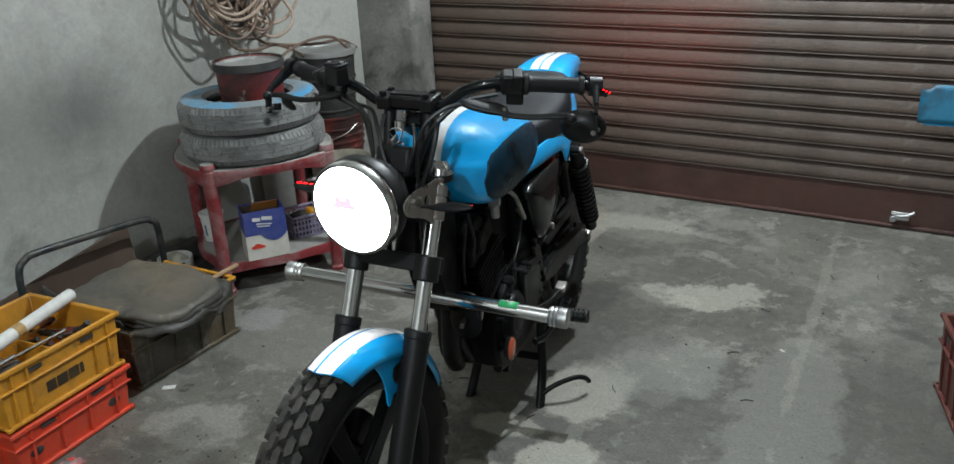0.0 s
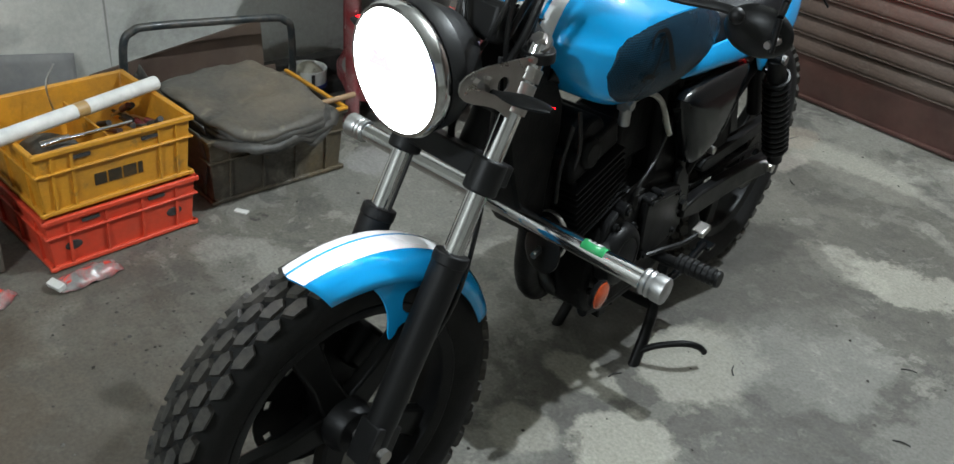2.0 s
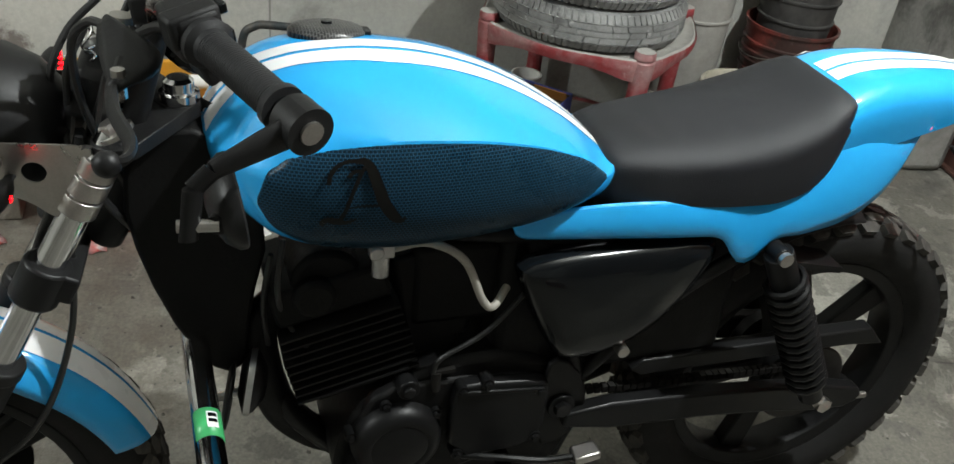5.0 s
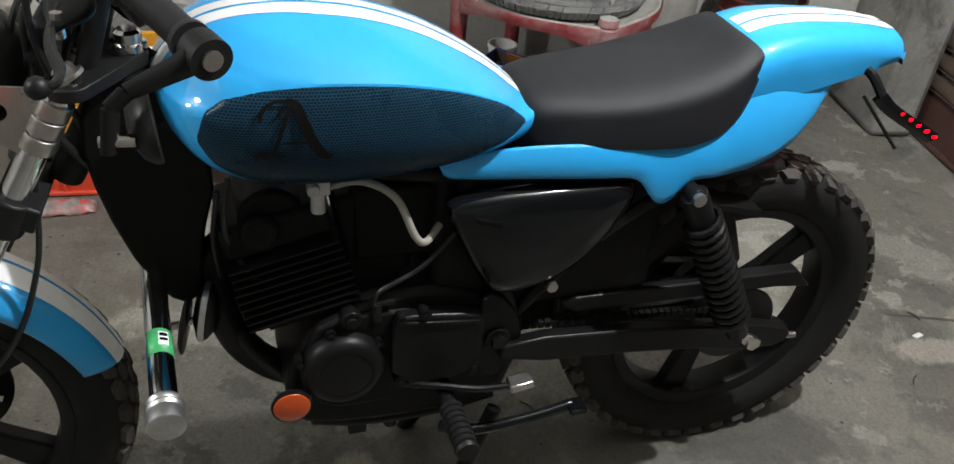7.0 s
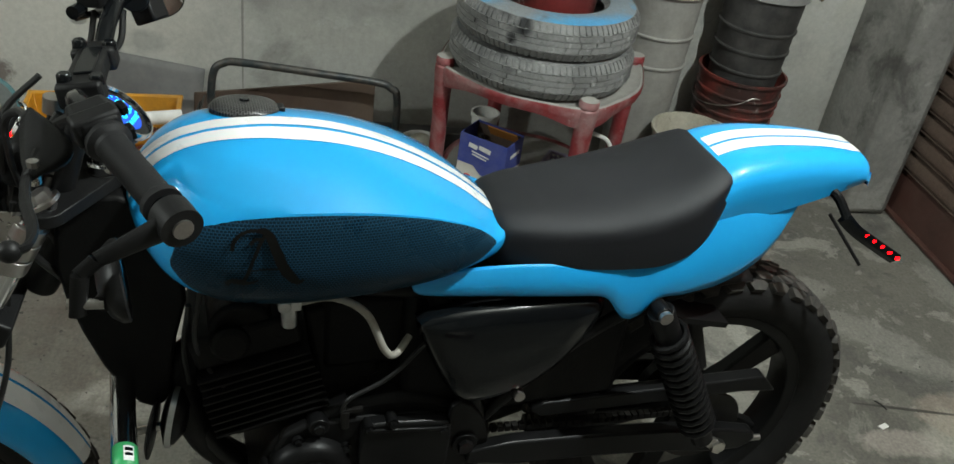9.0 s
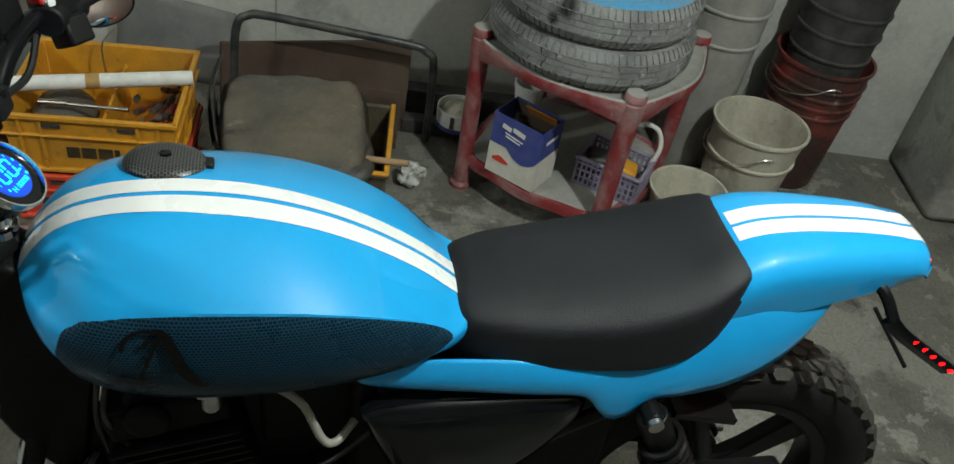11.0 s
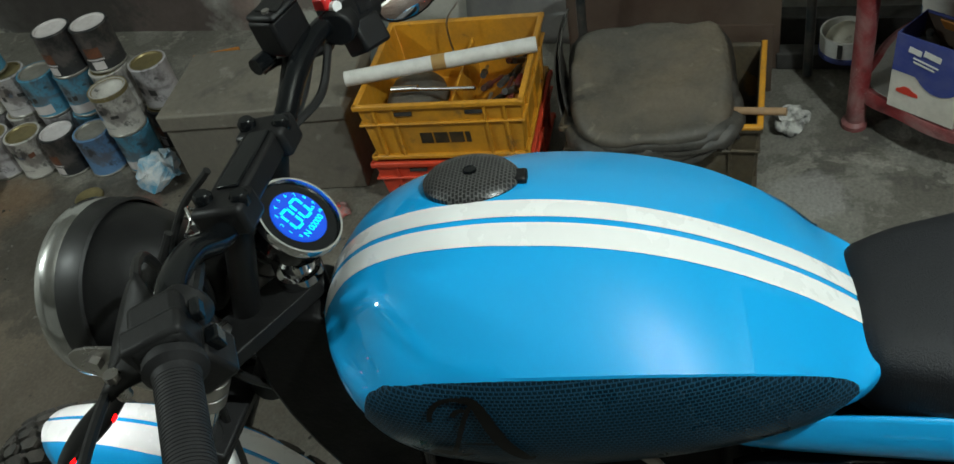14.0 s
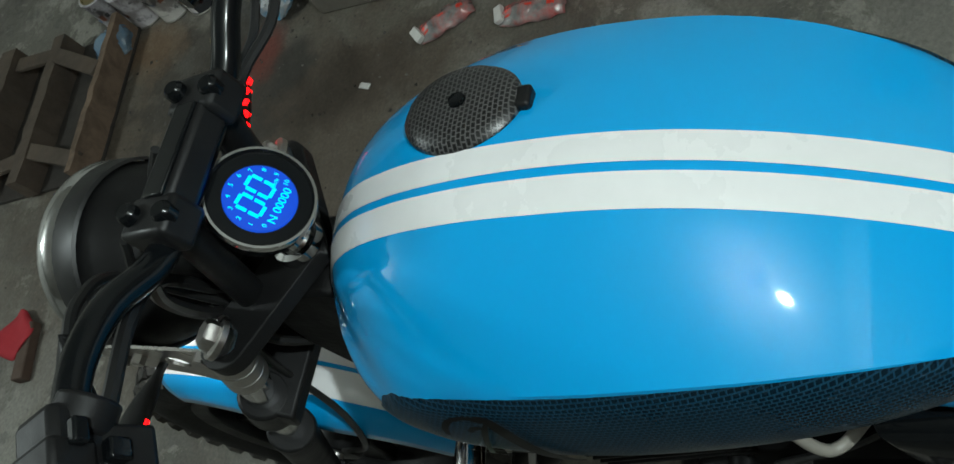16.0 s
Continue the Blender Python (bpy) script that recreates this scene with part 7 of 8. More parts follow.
bm.transform(Matrix.Translation((-0.035, -0.0575, 0.045)) @ pose(0, 0, 0, 0, 0, 90))
part("picture", bm, PACK_RED, carton, "small red printed car", smooth=False)
part("flap", box(0.1, 0.003, 0.06, (0.02, 0.04, 0.18), (38, 0, 0)), ORANGE_CARD, carton, "orange inner flap")
part("liner", box(0.15, 0.002, 0.1, (0, 0.051, 0.14)), CARD_BROWN, carton, "brown inner face")
for k, (x, y) in enumerate(((-0.05, -0.025), (-0.048, 0.022), (-0.002, -0.028))):
    at = pose(-1.8715, 2.077, 0.1275, 0, 0, 55) @ Vector((x, y, 0))
    tin = thing("spray_tin", *at, 20 * k, "dark metal tin inside the carton", "tin", "tins in the carton")
    part("body", lathe([(0, 0), (0.022, 0), (0.022, 0.14), (0.014, 0.15), (0.008, 0.152), (0.008, 0.165), (0, 0.165)], 18), BLACK_DUST, tin)

basket = thing("plastic_basket", -1.884, 2.35, 0.1195, 62, "grey-lilac perforated plastic basket with a white handle", "basket")
wall = bmesh.new()
for k in range(13):
    for s in (1, -1):
        box(0.006, 0.003, 0.085, (-0.09 + 0.015 * k, s * 0.07, 0.045), bm=wall)
for k in range(9):
    for s in (1, -1):
        box(0.003, 0.006, 0.085, (s * 0.095, -0.06 + 0.015 * k, 0.045), bm=wall)
for zz in (0.008, 0.03, 0.052, 0.074):
    for s in (1, -1):
        box(0.19, 0.004, 0.006, (0, s * 0.07, zz), bm=wall)
        box(0.004, 0.14, 0.006, (s * 0.095, 0, zz), bm=wall)
part("wall", wall, PURPLE, basket, smooth=False)
part("base", box(0.19, 0.14, 0.004, (0, 0, 0.004)), PURPLE, basket)
part("rim", joined([box(0.2, 0.012, 0.01, (0, s * 0.071, 0.09)) for s in (1, -1)] + [box(0.012, 0.142, 0.01, (s * 0.096, 0, 0.09)) for s in (1, -1)]), PURPLE, basket, bevel=0.003)
part("handle", tube([(0.09, 0.05, 0.085), (0.1, 0.055, 0.14), (0.08, 0.055, 0.19), (0.03, 0.055, 0.2)], 0.007, 8, 5), PAPER, basket, "white handle")
part("content", box(0.08, 0.06, 0.03, (0.03, -0.01, 0.075), (10, 20, 15)), YELLOW, basket, bevel=0.01)
part("content", box(0.09, 0.07, 0.05, (-0.04, 0.0, 0.06), (0, 0, 25)), BLACK_DUST, basket, bevel=0.012)


# ---- crates ----
def crate(x, y, z, sx, sy, h, rz, mat, label, printed=False):
    """A plastic crate with a rim, ribs and hand slots; x across, y along."""
    c = thing("plastic_crate", x, y, z, rz, label, "crate", "plastic crates")
    th = 0.006
    inset = 0.012
    bm = bmesh.new()
    corners = lambda a, b, zz: [(a, b, zz), (-a, b, zz), (-a, -b, zz), (a, -b, zz)]  # noqa: E731
    rings = [corners(sx / 2 - inset, sy / 2 - inset, 0.0), corners(sx / 2, sy / 2, h), corners(sx / 2 - th, sy / 2 - th, h), corners(sx / 2 - inset - th, sy / 2 - inset - th, 0.008)]
    v = [[bm.verts.new(p) for p in r] for r in rings]
    for a, b in zip(v, v[1:]):
        for k in range(4):
            bm.faces.new((a[k], a[(k + 1) % 4], b[(k + 1) % 4], b[k]))
    bm.faces.new(v[0])
    bm.faces.new(v[-1])
    part("body", bm, mat, c, bevel=0.004)
    rim = joined([box(sx + 0.018, 0.012, 0.014, (0, s * (sy / 2 + 0.002), h - 0.006)) for s in (1, -1)] + [box(0.012, sy + 0.018, 0.014, (s * (sx / 2 + 0.002), 0, h - 0.006)) for s in (1, -1)]
                 + [box(sx + 0.01, 0.01, 0.007, (0, s * (sy / 2 - 0.001), h * 0.66)) for s in (1, -1)] + [box(0.01, sy + 0.01, 0.007, (s * (sx / 2 - 0.001), 0, h * 0.66)) for s in (1, -1)]
                 + [box(sx + 0.004, 0.014, 0.012, (0, s * (sy / 2 - 0.008), 0.01)) for s in (1, -1)] + [box(0.014, sy + 0.004, 0.012, (s * (sx / 2 - 0.008), 0, 0.01)) for s in (1, -1)])
    part("rim", rim, mat, c, bevel=0.003)
    for s in (1, -1):
        for k in (-0.36, -0.12, 0.12, 0.36) if printed is False else (-0.4, -0.28, 0.28, 0.4):
            part("rib", box(0.008, 0.007, h * 0.9, (s * (sx / 2 - 0.004), k * sy, h * 0.47), (0, s * 3, 0)), mat, c, smooth=False)
        for k in (-0.33, 0.0, 0.33):
            part("rib", box(0.007, 0.008, h * 0.9, (k * sx, s * (sy / 2 - 0.004), h * 0.47), (-s * 3, 0, 0)), mat, c, smooth=False)
    # No cut-outs: dark strips on the wall paint the shade of hand openings.
    for s in (1, -1):
        for k in (-0.22, 0.22):
            part("slot_shade", box(0.004, 0.045, 0.009, (s * (sx / 2 + 0.0005), k * sy, h * 0.83)), BLACK_DUST, c)
    return c


red_crate = crate(-1.755, 0.97, 0.0, 0.36, 0.4, 0.152, 5.5, ORANGE_RED, "orange-red plastic crate under a yellow one")
for k in (-0.34, 0.34):
    part("badge", lathe([(0, 0.0012), (0.02, 0.0012), (0.022, 0)], 20, Matrix.Translation((0.174, k * 0.4, 0.062)) @ TO_X @ Matrix.Diagonal((0.6, 1, 1, 1))), BLACK_DUST, red_crate, "dark oval mark")
yellow_crate = crate(-1.755, 0.97, 0.154, 0.36, 0.4, 0.174, 5.5, YELLOW, "yellow plastic crate full of tools on a red one", printed=True)
bm = bmesh.new()
# the faded print: plain bars
for yy, w in ((-0.046, 0.03), (-0.009, 0.034), (0.03, 0.034), (0.058, 0.012)):
    box(0.0016, w, 0.032, (0.1735, yy, 0.066), (0, 3, 0), bm)
part("print", bm, INK, yellow_crate, "faded dark print as plain bars", smooth=False)
part("divider", box(0.3, 0.006, 0.12, (0, 0.02, 0.075)), YELLOW, yellow_crate)
crate2 = crate(-1.825, 1.477, 0.0, 0.33, 0.445, 0.208, 1.5, BROWN_CRATE, "grimy dark yellow crate under a leather sheet")
part("clean_rim", joined([box(0.346, 0.014, 0.01, (0, 0.225, 0.21)), box(0.014, 0.1, 0.01, (0.169, 0.178, 0.21))]), YELLOW, crate2, "cleaner yellow rim", bevel=0.003)

# what lies in the yellow crate
CM = pose(-1.755, 0.97, 0.154, 0, 0, 5.5)


def laid(name, label, category, group=""):
    ob = thing(name, 0, 0, 0, 0, label, category, group)
    ob.matrix_world = CM
    return ob


roll_ = laid("paper_roll", "white paper roll with a brown tape band, across the crate", "paper roll")
part("tube", rod((0.093, -0.245, 0.192), (-0.013, 0.216, 0.192), 0.019, seg=24), PAPER, roll_, bevel=0.002)
a, b = Vector((0.093, -0.245, 0.192)), Vector((-0.013, 0.216, 0.192))
part("band", rod(a.lerp(b, 0.46), a.lerp(b, 0.53), 0.0195, seg=24), TAPE, roll_, "brown tape")
ratchet = laid("socket_wrench", "chrome socket wrench lying in the crate", "tool")
part("bar", joined([rod((0.08, -0.12, 0.145), (0.11, 0.08, 0.16), 0.005, seg=10), rod((0.078, -0.14, 0.143), (0.085, -0.07, 0.149), 0.009, seg=12)]), CHROME, ratchet)
TOOL_MATS = [BLACK_PAINT, STEEL, RUST_RED, BLACK_DUST, ALUMINIUM]
rnd = random.Random(5)
for k in range(16):
    tool = laid("hand_tool", "worn hand tool in the yellow crate", "tool", "tools in the crate")
    x, y = rnd.uniform(-0.13, 0.12), rnd.uniform(0.05, 0.18)
    ang = rnd.uniform(-0.5, 0.5)
    p, q = Vector((x - 0.03, y, 0.05 + 0.04 * rnd.random())), Vector((x + 0.05 * math.cos(ang), y + 0.06 * math.sin(ang) * 0.6, 0.085 + 0.04 * rnd.random()))
    part("shank", rod(p, q, 0.0045, seg=8), rnd.choice(TOOL_MATS), tool)
    part("grip", rod(q, q + (q - p) * 0.6, 0.009, 0.008, seg=10), rnd.choice([RUST_RED, BLACK_DUST, BLACK_DUST, RED_PLASTIC_D]), tool)
bag = laid("cloth_bundle", "grey cloth bundle in the crate", "bundle")
bm = bmesh.new()
bmesh.ops.create_uvsphere(bm, u_segments=24, v_segments=14, radius=1, matrix=Matrix.Translation((0.03, -0.1, 0.075)) @ Matrix.Diagonal((0.1, 0.08, 0.06, 1)))
for v in bm.verts:
    v.co += 0.012 * noise.noise_vector(v.co * 22)
part("cloth", bm, REXINE, bag)
wire = laid("bent_wire", "thin bent wire standing in the crate", "wire")
part("wire", tube([(-0.1, -0.02, 0.1), (-0.12, -0.03, 0.2), (-0.135, 0.005, 0.25)], 0.0025, 6, 4), STEEL, wire)

# leather sheet over the dark crate
rexine = thing("leather_sheet", -1.785, 1.45, -0.022, 9, "stiff dusty grey leather sheet folded over the crate", "sheet")
for layer, (dz, grow, skew) in enumerate(((0.0, 1.0, 0.0), (-0.013, 1.035, 0.014), (-0.024, 1.05, 0.034), (-0.034, 1.075, -0.014), (-0.043, 1.06, 0.02))):
    rows = []
    for i in range(25):
        rad = i / 24
        row = []
        for j in range(64):
            a = 2 * math.pi * j / 64
            p = 7.0 if math.cos(a) < 0 else 3.3
            k = 1 / (abs(math.cos(a)) ** p + abs(math.sin(a)) ** p) ** (1 / p)
            x, y = rad * k * math.cos(a), rad * k * math.sin(a)
            px = 0.215 * grow * x
            py = 0.188 * grow * y + skew * max(x, 0)
            z = 0.281 + dz - 0.014 * x - 0.012 * (1 - rad ** 2) * (0.6 + 0.4 * x) - 0.022 * (max(rad - 0.9, 0) / 0.1) ** 1.6 * (0.3 + 0.7 * max(x, y, 0))
            z += 0.013 * noise.noise((px * 9, py * 9, layer * 3.0)) + 0.004 * noise.noise((px * 30, py * 30, 7.0)) + 0.012 * rad ** 4 * noise.noise((px * 16, py * 16, layer * 5.0)) + 0.006 * layer * rad ** 3 * noise.noise((px * 25, py * 25, 2.0))
            row.append((px, py, z))
        rows.append(row)
    # All layers below the top one take the darker colour.
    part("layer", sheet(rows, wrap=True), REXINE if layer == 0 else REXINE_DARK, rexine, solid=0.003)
for shift in (0.0, 0.014):
    rows = []
    for i in range(12):
        u = i / 11
        rows.append([(-0.235 + 0.3 * j / 12 + 0.015 * u, -0.2 - shift - 0.02 * math.sin(2.6 * u + 0.25 * j) - 0.015 * u, 0.345 - 0.085 * j / 12 - (0.16 + 0.02 * math.sin(j)) * u - shift * 1.5) for j in range(13)])
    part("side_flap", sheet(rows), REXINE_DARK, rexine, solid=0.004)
stick = thing("wooden_stick", 0, 0, 0, 0, "short pale wooden stick over the crate's edge", "stick")
part("wood", rod((-1.715, 1.62, 0.214), (-1.695, 1.76, 0.23), 0.009, seg=10), material("pale_wood", (0.35, 0.22, 0.12), 0.7), stick)

# pipe frame, boards
frame_ob = thing("pipe_frame", 0, 0, 0, 0, "dark bent steel pipe frame standing by the wall", "frame")
part("pipe", tube([(-2.11, 1.215, 0.012), (-2.112, 1.215, 0.19), (-2.115, 1.225, 0.335), (-2.117, 1.258, 0.372), (-2.118, 1.31, 0.378), (-2.125, 1.53, 0.36), (-2.135, 1.725, 0.34), (-2.138, 1.775, 0.322), (-2.14, 1.8, 0.275), (-2.145, 1.805, 0.012)], 0.0125, 12, 6), PIPE_DARK, frame_ob)
board = thing("brown_board", -2.191, 1.43, 0, 0, "dark brown board leaning behind the pipe frame", "board")
bm = plate([(-0.28, 0.002), (0.3, 0.002), (0.3, 0.31), (-0.28, 0.22)], -0.006, 0.006)
bm.transform(pose(0, 0, 0, 0, -7, 0))
part("sheet", bm, CARD_BROWN, board, bevel=0.002)
board2 = thing("cardboard_piece", -2.092, 1.545, 0, 0, "pale brown cardboard piece behind the crate", "cardboard")
part("sheet", box(0.008, 0.34, 0.19, (0, 0, 0.1), (0, -7, 0)), CARD_BROWN, board2, bevel=0.001)
gsheet = thing("grey_sheet", -2.336, 0.973, 0, 0, "dusty grey flexible sheet leaning on the wall", "sheet")
rows = []
for k in range(14):
    y = -0.19 + 0.36 * k / 13
    top = 0.275 - 0.16 * max(y + 0.13, 0) + (0.9 * (y + 0.13) if y < -0.13 else 0)
    rows.append([(0.015 - 0.055 * u + 0.008 * math.sin(9 * y + 3 * u), y + 0.02 * u, 0.003 + top * u) for u in np.linspace(0, 1, 10)])
part("sheet", sheet(rows), SHEET_GREY, gsheet, solid=0.004)
beam = thing("black_beam", -2.209, 1.902, 0, 0, "dusty black beam lying on the floor by the wall", "beam")
part("beam", box(0.05, 0.36, 0.05, (0, 0, 0.025)), BLACK_DUST, beam, bevel=0.004)
beam2 = thing("black_beam", -2.314, 1.924, 0, 0, "dusty black beam lying on the floor by the wall", "beam")
part("beam", box(0.06, 0.4, 0.1, (0, 0, 0.05)), BLACK_DUST, beam2, bevel=0.004)
tin = thing("tape_tin", -2.198, 1.897, 0.0505, 0, "round white and blue tin on the black beam", "tin")
part("body", lathe([(0, 0), (0.066, 0), (0.068, 0.066), (0.064, 0.066), (0.06, 0.01), (0, 0.01)], 36), PAPER, tin)
part("band", lathe([(0.0662, 0.0), (0.0685, 0.001), (0.069, 0.016), (0.0665, 0.016)], 36, closed=True), CARD_BLUE, tin)
part("mark", box(0.003, 0.012, 0.04, (0.0665, -0.018, 0.04), (0, 0, -15)), BLACK_DUST, tin)
part("content", lathe([(0, 0.082), (0.025, 0.078), (0.046, 0.06), (0.055, 0.04)], 18), CREAM, tin)
scrap = thing("crumpled_paper", -1.925, 1.769, 0, 0, "crumpled white printed paper on the floor", "paper")
bm = bmesh.new()
bmesh.ops.create_icosphere(bm, subdivisions=4, radius=0.036, matrix=Matrix.Translation((0, 0, 0.03)) @ Matrix.Diagonal((1, 1.1, 0.85, 1)))
for v in bm.verts:
    n = noise.noise_vector(v.co * 45)
    v.co += 0.026 * Vector((n.x, n.y, n.z * 0.7))
    v.co.z = max(v.co.z, 0.001)
part("paper", bm, material("printed_paper", (0.6, 0.59, 0.56), 0.7, scale=38, second=(0.02, 0.02, 0.02), amount=1.0), scrap, smooth=False)

# steel chest
chest = thing("steel_chest", -1.735, 0.432, 0, 8.2, "dusty grey steel chest on the floor", "chest")
part("body", box(0.29, 0.505, 0.232, (0, 0, 0.118)), CHEST, chest, bevel=0.004)
part("lid", box(0.304, 0.52, 0.05, (0, 0, 0.257)), CHEST, chest, "dusty lid", bevel=0.006)

basin = thing("round_basin", -2.215, 0.511, 0, 0, "dusty grey-green round basin with a teal rim, leaning on the wall", "basin")
TEAL = material("teal_plastic", (0.05, 0.19, 0.21), 0.5, scale=12, second=(0.09, 0.2, 0.2), dust=(0.2, 0.22, 0.21), dust_amount=0.4)
DUST_GREEN = material("dusty_green_plastic", (0.1, 0.115, 0.11), 0.7, scale=10, second=(0.06, 0.068, 0.065), dust=(0.17, 0.18, 0.17), dust_amount=0.6, bump=0.2)
bm = lathe([(0, 0.03), (0.06, 0.03), (0.085, 0.024), (0.1, 0.008), (0.104, 0.0), (0.1, 0.0), (0.08, 0.018), (0.0, 0.024)], 36)
bm.transform(pose(0, 0, 0.108, 0, 72, -8))
part("bowl", bm, DUST_GREEN, basin)
bm = lathe([(0.1, 0.006), (0.108, 0.004), (0.112, -0.002), (0.108, -0.007), (0.1, -0.004)], 36, closed=True)
bm.transform(pose(0, 0, 0.108, 0, 72, -8))
part("rim", bm, TEAL, basin, "teal rim")

# paint tins
CAN_SIDE = [material("tin_label_" + n, c, 0.45, scale=14, second=s, amount=0.9, dust=(0.3, 0.28, 0.26), dust_amount=0.3) for n, c, s in (
    ("white", (0.5, 0.48, 0.5), (0.32, 0.28, 0.32)), ("cyan", (0.08, 0.28, 0.42), (0.3, 0.34, 0.36)), ("dark", (0.025, 0.027, 0.03), (0.06, 0.05, 0.05)), ("blue", (0.1, 0.22, 0.42), (0.2, 0.28, 0.4)),
    ("pale", (0.55, 0.53, 0.5), (0.4, 0.3, 0.28)))]
CAN_LID = [material("tin_lid_" + n, c, 0.4, m, scale=16, second=s, amount=0.8) for n, c, s, m in (("gold", (0.35, 0.29, 0.14), (0.22, 0.18, 0.1), 0.7), ("white", (0.6, 0.56, 0.56), (0.42, 0.38, 0.38), 0.0), ("grey", (0.3, 0.29, 0.26), (0.2, 0.18, 0.15), 0.4))]


for m_, base_ in zip(CAN_SIDE, ((0.42, 0.4, 0.41), (0.07, 0.24, 0.36), (0.02, 0.021, 0.023), (0.1, 0.2, 0.36), (0.46, 0.44, 0.41))):
    stained(m_, [((0.1, 0.085, 0.08), 9.0, 0.52, 0.6, 0.75, 2.0, None), ((0.62, 0.6, 0.58), 7.0, 0.57, 0.6, 0.7, 5.0, None), ((0.03, 0.028, 0.028), 13.0, 0.58, 0.62, 0.8, 8.0, None), ((0.28, 0.07, 0.06), 15.0, 0.64, 0.67, 0.6, 11.0, None)], base_, 0.45, 0.1, 60, 100.0, (), 0.1)


PRINT_BROWN = material("brown_print", (0.14, 0.05, 0.025), 0.5, scale=30, second=(0.03, 0.02, 0.018), amount=1.0)


def paint_tin(x, y, level, side, lid, open_top=False, r=0.055, h=0.136, tilt=0, label="paint-smeared one-litre paint tin with a paper label"):
    c = new("paint_tin")
    c.matrix_world = pose(x + rnd.uniform(-0.006, 0.006), y + rnd.uniform(-0.003, 0.003), level, tilt, 0, rnd.uniform(-40, 20))
    tagged(c, label, "paint tin", "paint tins by the wall")
    part("body", lathe([(0, 0.0), (r, 0.0), (r + 0.0015, 0.003), (r, 0.006), (r, h - 0.006), (r + 0.002, h - 0.003), (r + 0.001, h), (r - 0.006, h), (r - 0.007, h - 0.01), (0, h - (0.05 if open_top else 0.01))], 30), CAN_SIDE[side], c)
    if not open_top:
        part("lid", lathe([(0, h - 0.004), (r - 0.012, h - 0.004), (r - 0.009, h + 0.001), (r - 0.005, h + 0.001)], 26), CAN_LID[lid], c)
    else:
        part("rim", lathe([(r - 0.009, h - 0.002), (r + 0.002, h + 0.001), (r + 0.002, h - 0.012), (r, h - 0.012)], 26), CAN_LID[0], c, "gold rim")
    part("seam", lathe([(r + 0.0012, 0.0), (r + 0.0026, 0.002), (r + 0.0026, 0.006), (r + 0.0008, 0.008)], 30), CAN_LID[2], c, "rusty bottom seam")

    def patch(name, a0, a1, z0, z1, mat, out, slant=0.0, text=""):
        rows = [[((r + out) * math.cos(a), (r + out) * math.sin(a), zz + slant * a) for a in np.linspace(a0, a1, 8)] for zz in np.linspace(z0, z1, 3)]
        return part(name, sheet(rows), mat, c, text)

    off = rnd.uniform(-0.3, 0.3)
    if side == 2:
        patch("picture", off - 0.5, off + 0.35, 0.05, 0.082, PRINT_BROWN, 0.001, 0.0, "brown printed picture")
        patch("label", off - 0.35, off + 0.3, 0.012, 0.038, CAN_LID[1], 0.0012, 0.0, "small white label")
        patch("bar", off - 0.6, off + 0.4, 0.042, 0.047, CAN_LID[1], 0.0012)
    elif side == 1:
        patch("label", off - 1.1, off + 1.1, 0.012, 0.042, CAN_LID[1], 0.001, 0.004, "white lower label")
        for k in range(3):
            patch("bar", off - 0.55 + 0.4 * k, off - 0.3 + 0.4 * k, 0.054, 0.07, BLACK_DUST, 0.0012, 0.01)
    elif side != 3:
        for k in range(4):
            a0, z0 = off - 1.0 + 0.5 * k + rnd.uniform(-0.1, 0.1), rnd.uniform(0.06, 0.082)
            patch("bar", a0, a0 + rnd.uniform(0.2, 0.42), z0, z0 + rnd.uniform(0.008, 0.024), rnd.choice([BLACK_DUST, BLACK_DUST, PRINT_BROWN, CAN_SIDE[3]]), 0.0012, rnd.uniform(-0.02, 0.02))
        patch("bar", off - 0.4, off + 0.4, 0.03, 0.034, GREY_TIN, 0.0012)
    return c


for x, y, lv, s, l, op in (
    (-1.627, -0.612, 0, 0, 0, 0), (-1.628, -0.492, 0, 0, 0, 0), (-1.644, -0.377, 0, 4, 0, 0), (-1.651, -0.256, 0, 2, 1, 0), (-1.663, -0.136, 0, 3, 2, 0), (-1.691, -0.01, 0, 1, 2, 0),
    (-1.75, -0.574, 0, 0, 0, 0), (-1.757, -0.454, 0, 4, 0, 0), (-1.764, -0.328, 0, 0, 0, 0), (-1.771, -0.208, 0, 1, 0, 0), (-1.784, -0.082, 0, 4, 0, 0), (-1.807, 0.039, 0, 2, 0, 0),
    (-1.692, -0.015, 0.139, 4, 0, 1), (-1.746, -0.564, 0.139, 4, 0, 0), (-1.759, -0.444, 0.139, 0, 0, 0), (-1.769, -0.329, 0.139, 1, 2, 0), (-1.776, -0.203, 0.139, 1, 0, 0), (-1.794, -0.082, 0.139, 4, 0, 0), (-1.817, 0.039, 0.139, 0, 0, 0),
    (-1.758, -0.494, 0.278, 1, 0, 0), (-1.781, -0.193, 0.278, 2, 1, 0), (-1.804, -0.077, 0.278, 2, 1, 0), (-1.755, -0.614, 0.278, 4, 0, 0)):
    paint_tin(x, y - 0.042, lv, s, l, bool(op))
rag = thing("painted_rag", -1.617, 0.051, 0, 0, "crumpled blue and white painted rag on the floor", "rag")
bm = bmesh.new()
